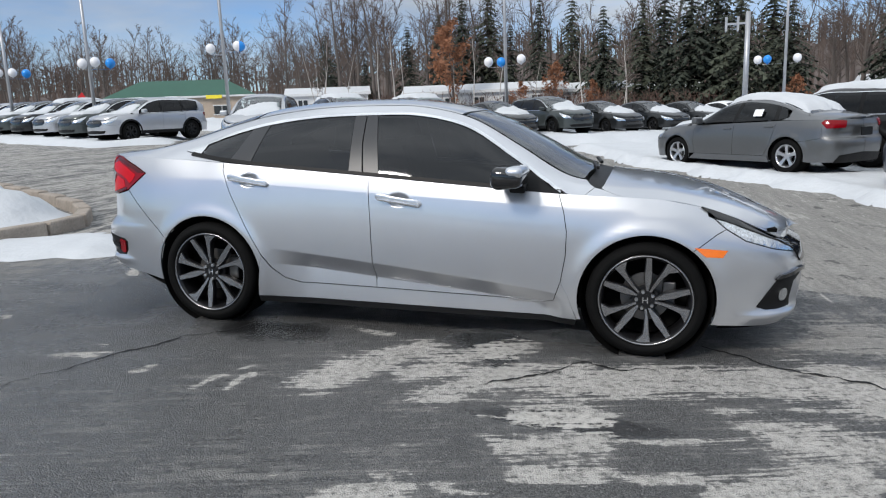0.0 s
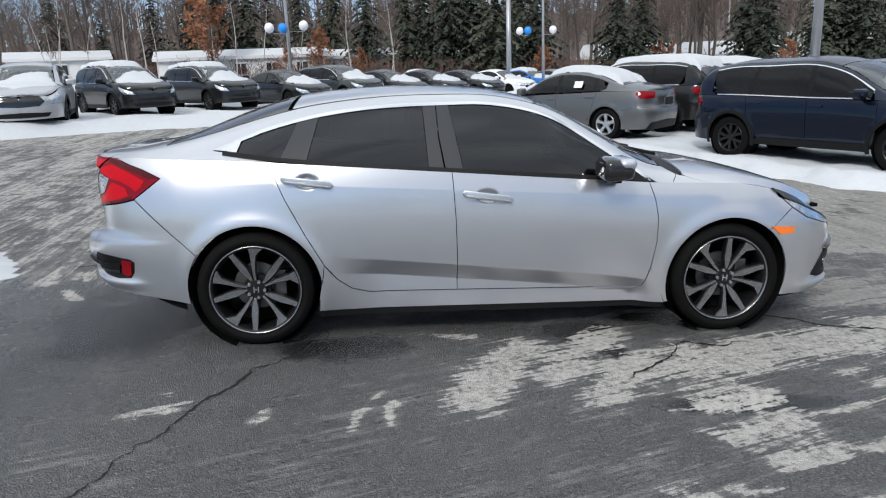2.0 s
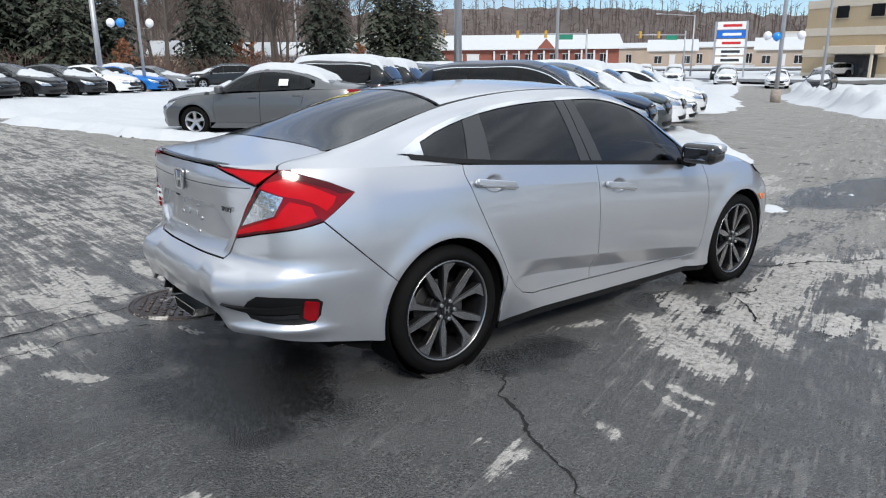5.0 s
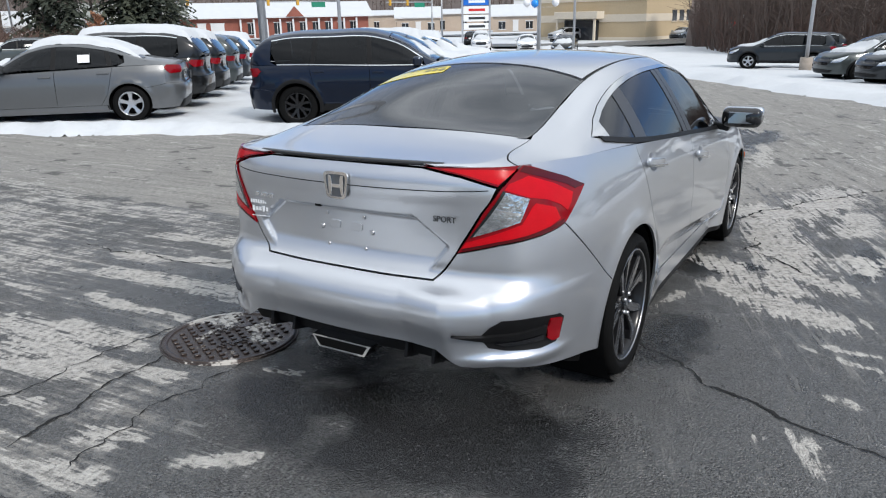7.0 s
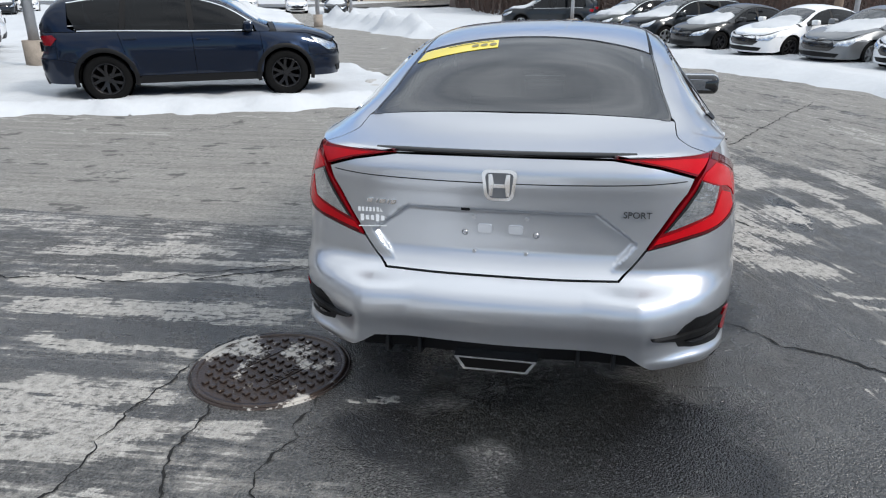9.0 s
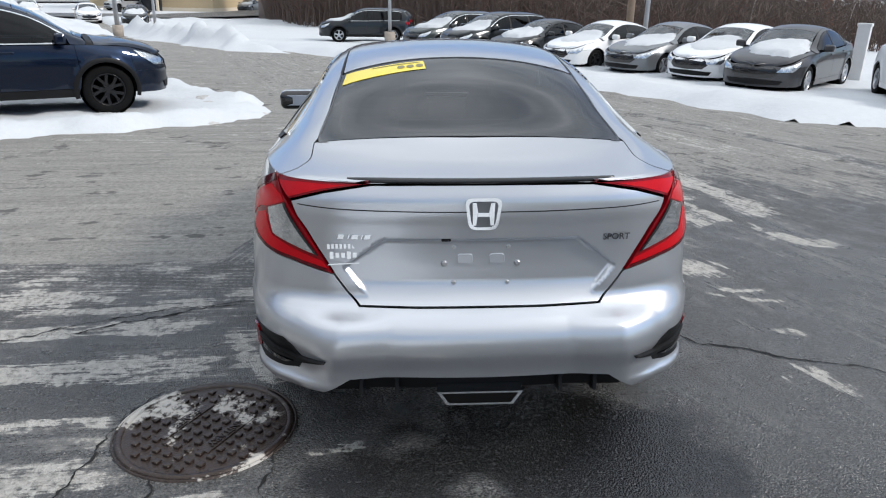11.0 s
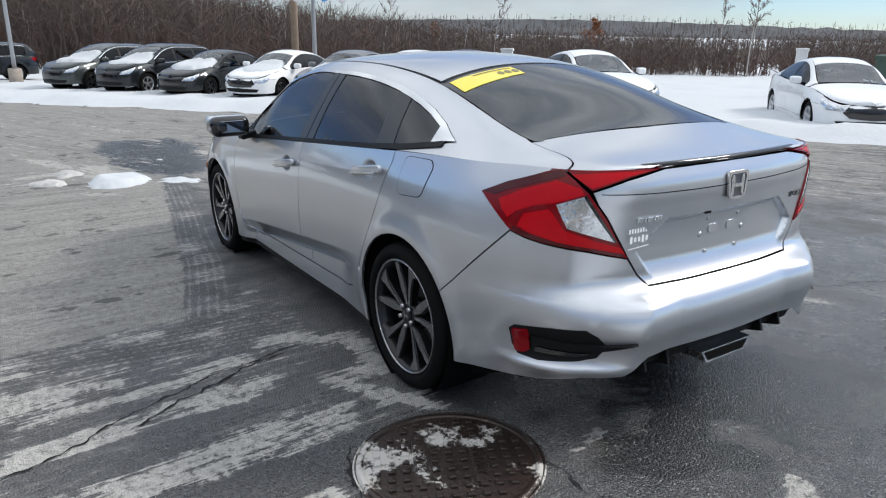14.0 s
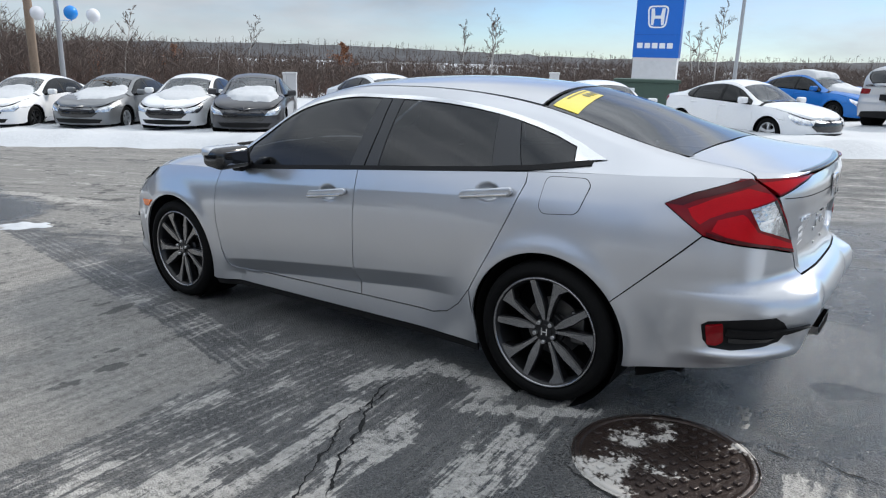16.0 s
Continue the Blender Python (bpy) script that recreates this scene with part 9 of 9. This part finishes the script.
for i in range(len(q1)):
    bm.faces.new((q1[i], q1[(i + 1) % len(q1)], q2[(i + 1) % len(q1)], q2[i]))
em = part("emblem_ring", bm, M_WHITE, py)
em.location = (-0.05, -0.318, 4.85)
for pts in ([(-0.40, 0.46), (-0.22, 0.46), (-0.16, 0.08), (-0.22, -0.46), (-0.36, -0.46)], [(0.40, 0.46), (0.22, 0.46), (0.16, 0.08), (0.22, -0.46), (0.36, -0.46)], [(-0.19, 0.07), (0.19, 0.07), (0.20, -0.10), (-0.20, -0.10)]):
    o = part("emblem_bar", prism(pts, -0.01, 0.01), M_WHITE, py)
    o.location = (-0.05, -0.318, 4.85)
for k in range(5):
    o = part("lettering_bar", box_bm(0.32, 0.012, 0.30), M_WHITE, py)
    o.location = (-0.93 + 0.43 * k, -0.318, 3.25)
for z in (3.86,):
    part("panel_joint", box_bm(2.64, 0.01, 0.02, Matrix.Translation((0, -0.313, z))), M_SIGNEDGE, py)
py.matrix_world = Matrix.Translation((12.6, -38.6, land_z(12.6, -38.6) - 0.1)) @ Matrix.Rotation(radians(8 + 180), 4, "Z")
tagged(py, "blue pylon sign with a white emblem on a white foot", "sign")
# green cabinet
cab = empty("utility_cabinet")
part("body", box_bm(2.0, 1.3, 1.25, Matrix.Translation((0, 0, 0.62)), 0.03), M_BOXGREEN, cab)
part("lid", box_bm(2.1, 1.4, 0.10, Matrix.Translation((0, 0, 1.28)), 0.02), M_BOXGREEN, cab)
part("label_plate", box_bm(0.30, 0.02, 0.40, Matrix.Translation((0.5, 0.66, 0.85))), M_WHITE, cab)
cab.matrix_world = Matrix.Translation((6.0, -19.8, land_z(6, -19.8))) @ Matrix.Rotation(radians(20), 4, "Z")
tagged(cab, "green metal utility cabinet in the snow", "cabinet")
# white marker posts beside the cars
for x, y in ((14.3, -11.8), (14.9, -12.2), (9.0, -19.0)):
    o = empty("marker_post")
    part("post", box_bm(0.32, 0.12, 1.5, Matrix.Translation((0, 0, 0.75)), 0.02), M_WHITEWALL, o)
    part("cap", box_bm(0.36, 0.16, 0.08, Matrix.Translation((0, 0, 1.52)), 0.02), M_WHITEWALL, o)
    o.matrix_world = Matrix.Translation((x, y, land_z(x, y))) @ Matrix.Rotation(0.7, 4, "Z")
    tagged(o, "white plastic marker post in the snow", "post", group="marker posts")
# roadside board with stacked panels
x, y = polar(30.6, 92)
rb = empty("roadside_board")
for sx_ in (-1.75, 1.75):
    part("post", box_bm(0.22, 0.3, 6.6, Matrix.Translation((sx_, 0, 3.2))), M_GALV, rb)
for k, (m, h) in enumerate(((M_WHITE, 0.9), (M_SIGNBLUE, 0.9), (M_WHITE, 0.9), (M_WHITE, 0.8), (M_WHITE, 0.8))):
    z = 6.0 - 1.0 * k
    p = part("panel", box_bm(3.2, 0.18, h, Matrix.Translation((0, 0, z)), 0.02), m, rb)
    part("bar", box_bm(2.1, 0.02, 0.30, Matrix.Translation((0.1, -0.10, z))), (M_STOPRED, M_WHITE, M_STOPRED, M_PILLAR, M_PILLAR)[k], p)
rb.matrix_world = Matrix.Translation((x, y, land_z(x, y))) @ Matrix.Rotation(radians(30.6 - 90), 4, "Z")
tagged(rb, "roadside board with stacked white and blue panels", "sign")
# traffic signals on mast arms and street lights over the road
for az, d, ln, yaw in ((41.0, 104, 11.0, 150), (57.0, 100, 9.0, -35), (33.5, 118, 9.0, 160)):
    x, y = polar(az, d)
    s = empty("signal_mast")
    part("pole", cyl_bm(0.16, 0.12, 6.2, Matrix.Translation((0, 0, 3.1)), 12), M_GALV, s)
    part("mast_arm", cyl_bm(0.10, 0.07, ln, Matrix.Translation((ln / 2, 0, 5.6)) @ Matrix.Rotation(radians(90), 4, "Y"), 10), M_GALV, s)
    for k in (0.55, 0.92):
        h = part("signal_head", box_bm(0.35, 0.35, 1.0, Matrix.Translation((ln * k, 0, 5.6)), 0.04), M_TRAFFIC, s)
        for j in (-0.3, 0.0, 0.3):
            part("lens", cyl_bm(0.11, 0.11, 0.05, Matrix.Translation((ln * k, -0.19, 5.6 + j)) @ Matrix.Rotation(radians(90), 4, "X"), 12), M_DARKWIN, h)
    part("road_sign", box_bm(2.0, 0.05, 0.7, Matrix.Translation((ln * 0.28, 0, 5.2))), M_SIGNGREEN, s)
    s.matrix_world = Matrix.Translation((x, y, land_z(x, y))) @ Matrix.Rotation(radians(yaw), 4, "Z")
    tagged(s, "grey mast arm with yellow traffic signals", "traffic signal", group="signals at the junction")
for az, d, yaw, h in ((55.5, 92, -40, 7.5), (33.2, 96, 130, 7.5), (64.0, 90, -30, 9.0), (13.5, 80, 0, 8.0)):
    x, y = polar(az, d)
    s = empty("road_lamp")
    part("pole", cyl_bm(0.12, 0.08, h, Matrix.Translation((0, 0, h / 2)), 12), M_GALV, s)
    part("arm", cyl_bm(0.05, 0.04, 4.4, Matrix.Translation((2.1, 0, h + 0.05)) @ Matrix.Rotation(radians(86), 4, "Y"), 8), M_GALV, s)
    part("lamp_head", box_bm(0.7, 0.28, 0.14, Matrix.Translation((4.4, 0, h + 0.2)), 0.04), M_GALV, s)
    s.matrix_world = Matrix.Translation((x, y, land_z(x, y))) @ Matrix.Rotation(radians(yaw), 4, "Z")
    tagged(s, "grey road lamp with a long arm", "street lamp")
stp = empty("stop_sign")
part("post", cyl_bm(0.03, 0.03, 2.2, Matrix.Translation((0, 0, 1.1)), 8), M_GALV, stp)
part("plate", cyl_bm(0.38, 0.38, 0.03, Matrix.Translation((0, 0, 2.2)) @ Matrix.Rotation(radians(90), 4, "Y") @ Matrix.Rotation(radians(22.5), 4, "Z"), 8), M_STOPRED, stp)
stp.matrix_world = Matrix.Translation((58.0, 8.6, land_z(58, 8.6)))
tagged(stp, "red octagonal sign on a thin post", "sign")
# road beyond the lot
def road_strip(name, pts, w, label):
    v, f = [], []
    q = dense(pts + [pts[-1]], 6.0)
    q = q[: len(q) - 1]
    for i, (x, y) in enumerate(q):
        a, c = q[max(i - 1, 0)], q[min(i + 1, len(q) - 1)]
        t = Vector((c[0] - a[0], c[1] - a[1])).normalized()
        for s in (-1, 1):
            px, py_ = x - t.y * s * w / 2, y + t.x * s * w / 2
            v.append((px, py_, land_z(px, py_) + 0.22))
    f = [(2 * i, 2 * i + 1, 2 * i + 3, 2 * i + 2) for i in range(len(q) - 1)]
    me = raw_mesh(name, v, f)
    me.materials.append(M_ASPHALT)
    return tagged(new(name, me), label, "road", kind="structure")


road_strip("road", [(150.0, 14.0), (110.0, 14.5), (80.0, 16.0), (66.0, 22.0), (64.0, 40.0), (70.0, 62.0), (80.0, 100.0)], 9.0, "wet road beyond the lot")
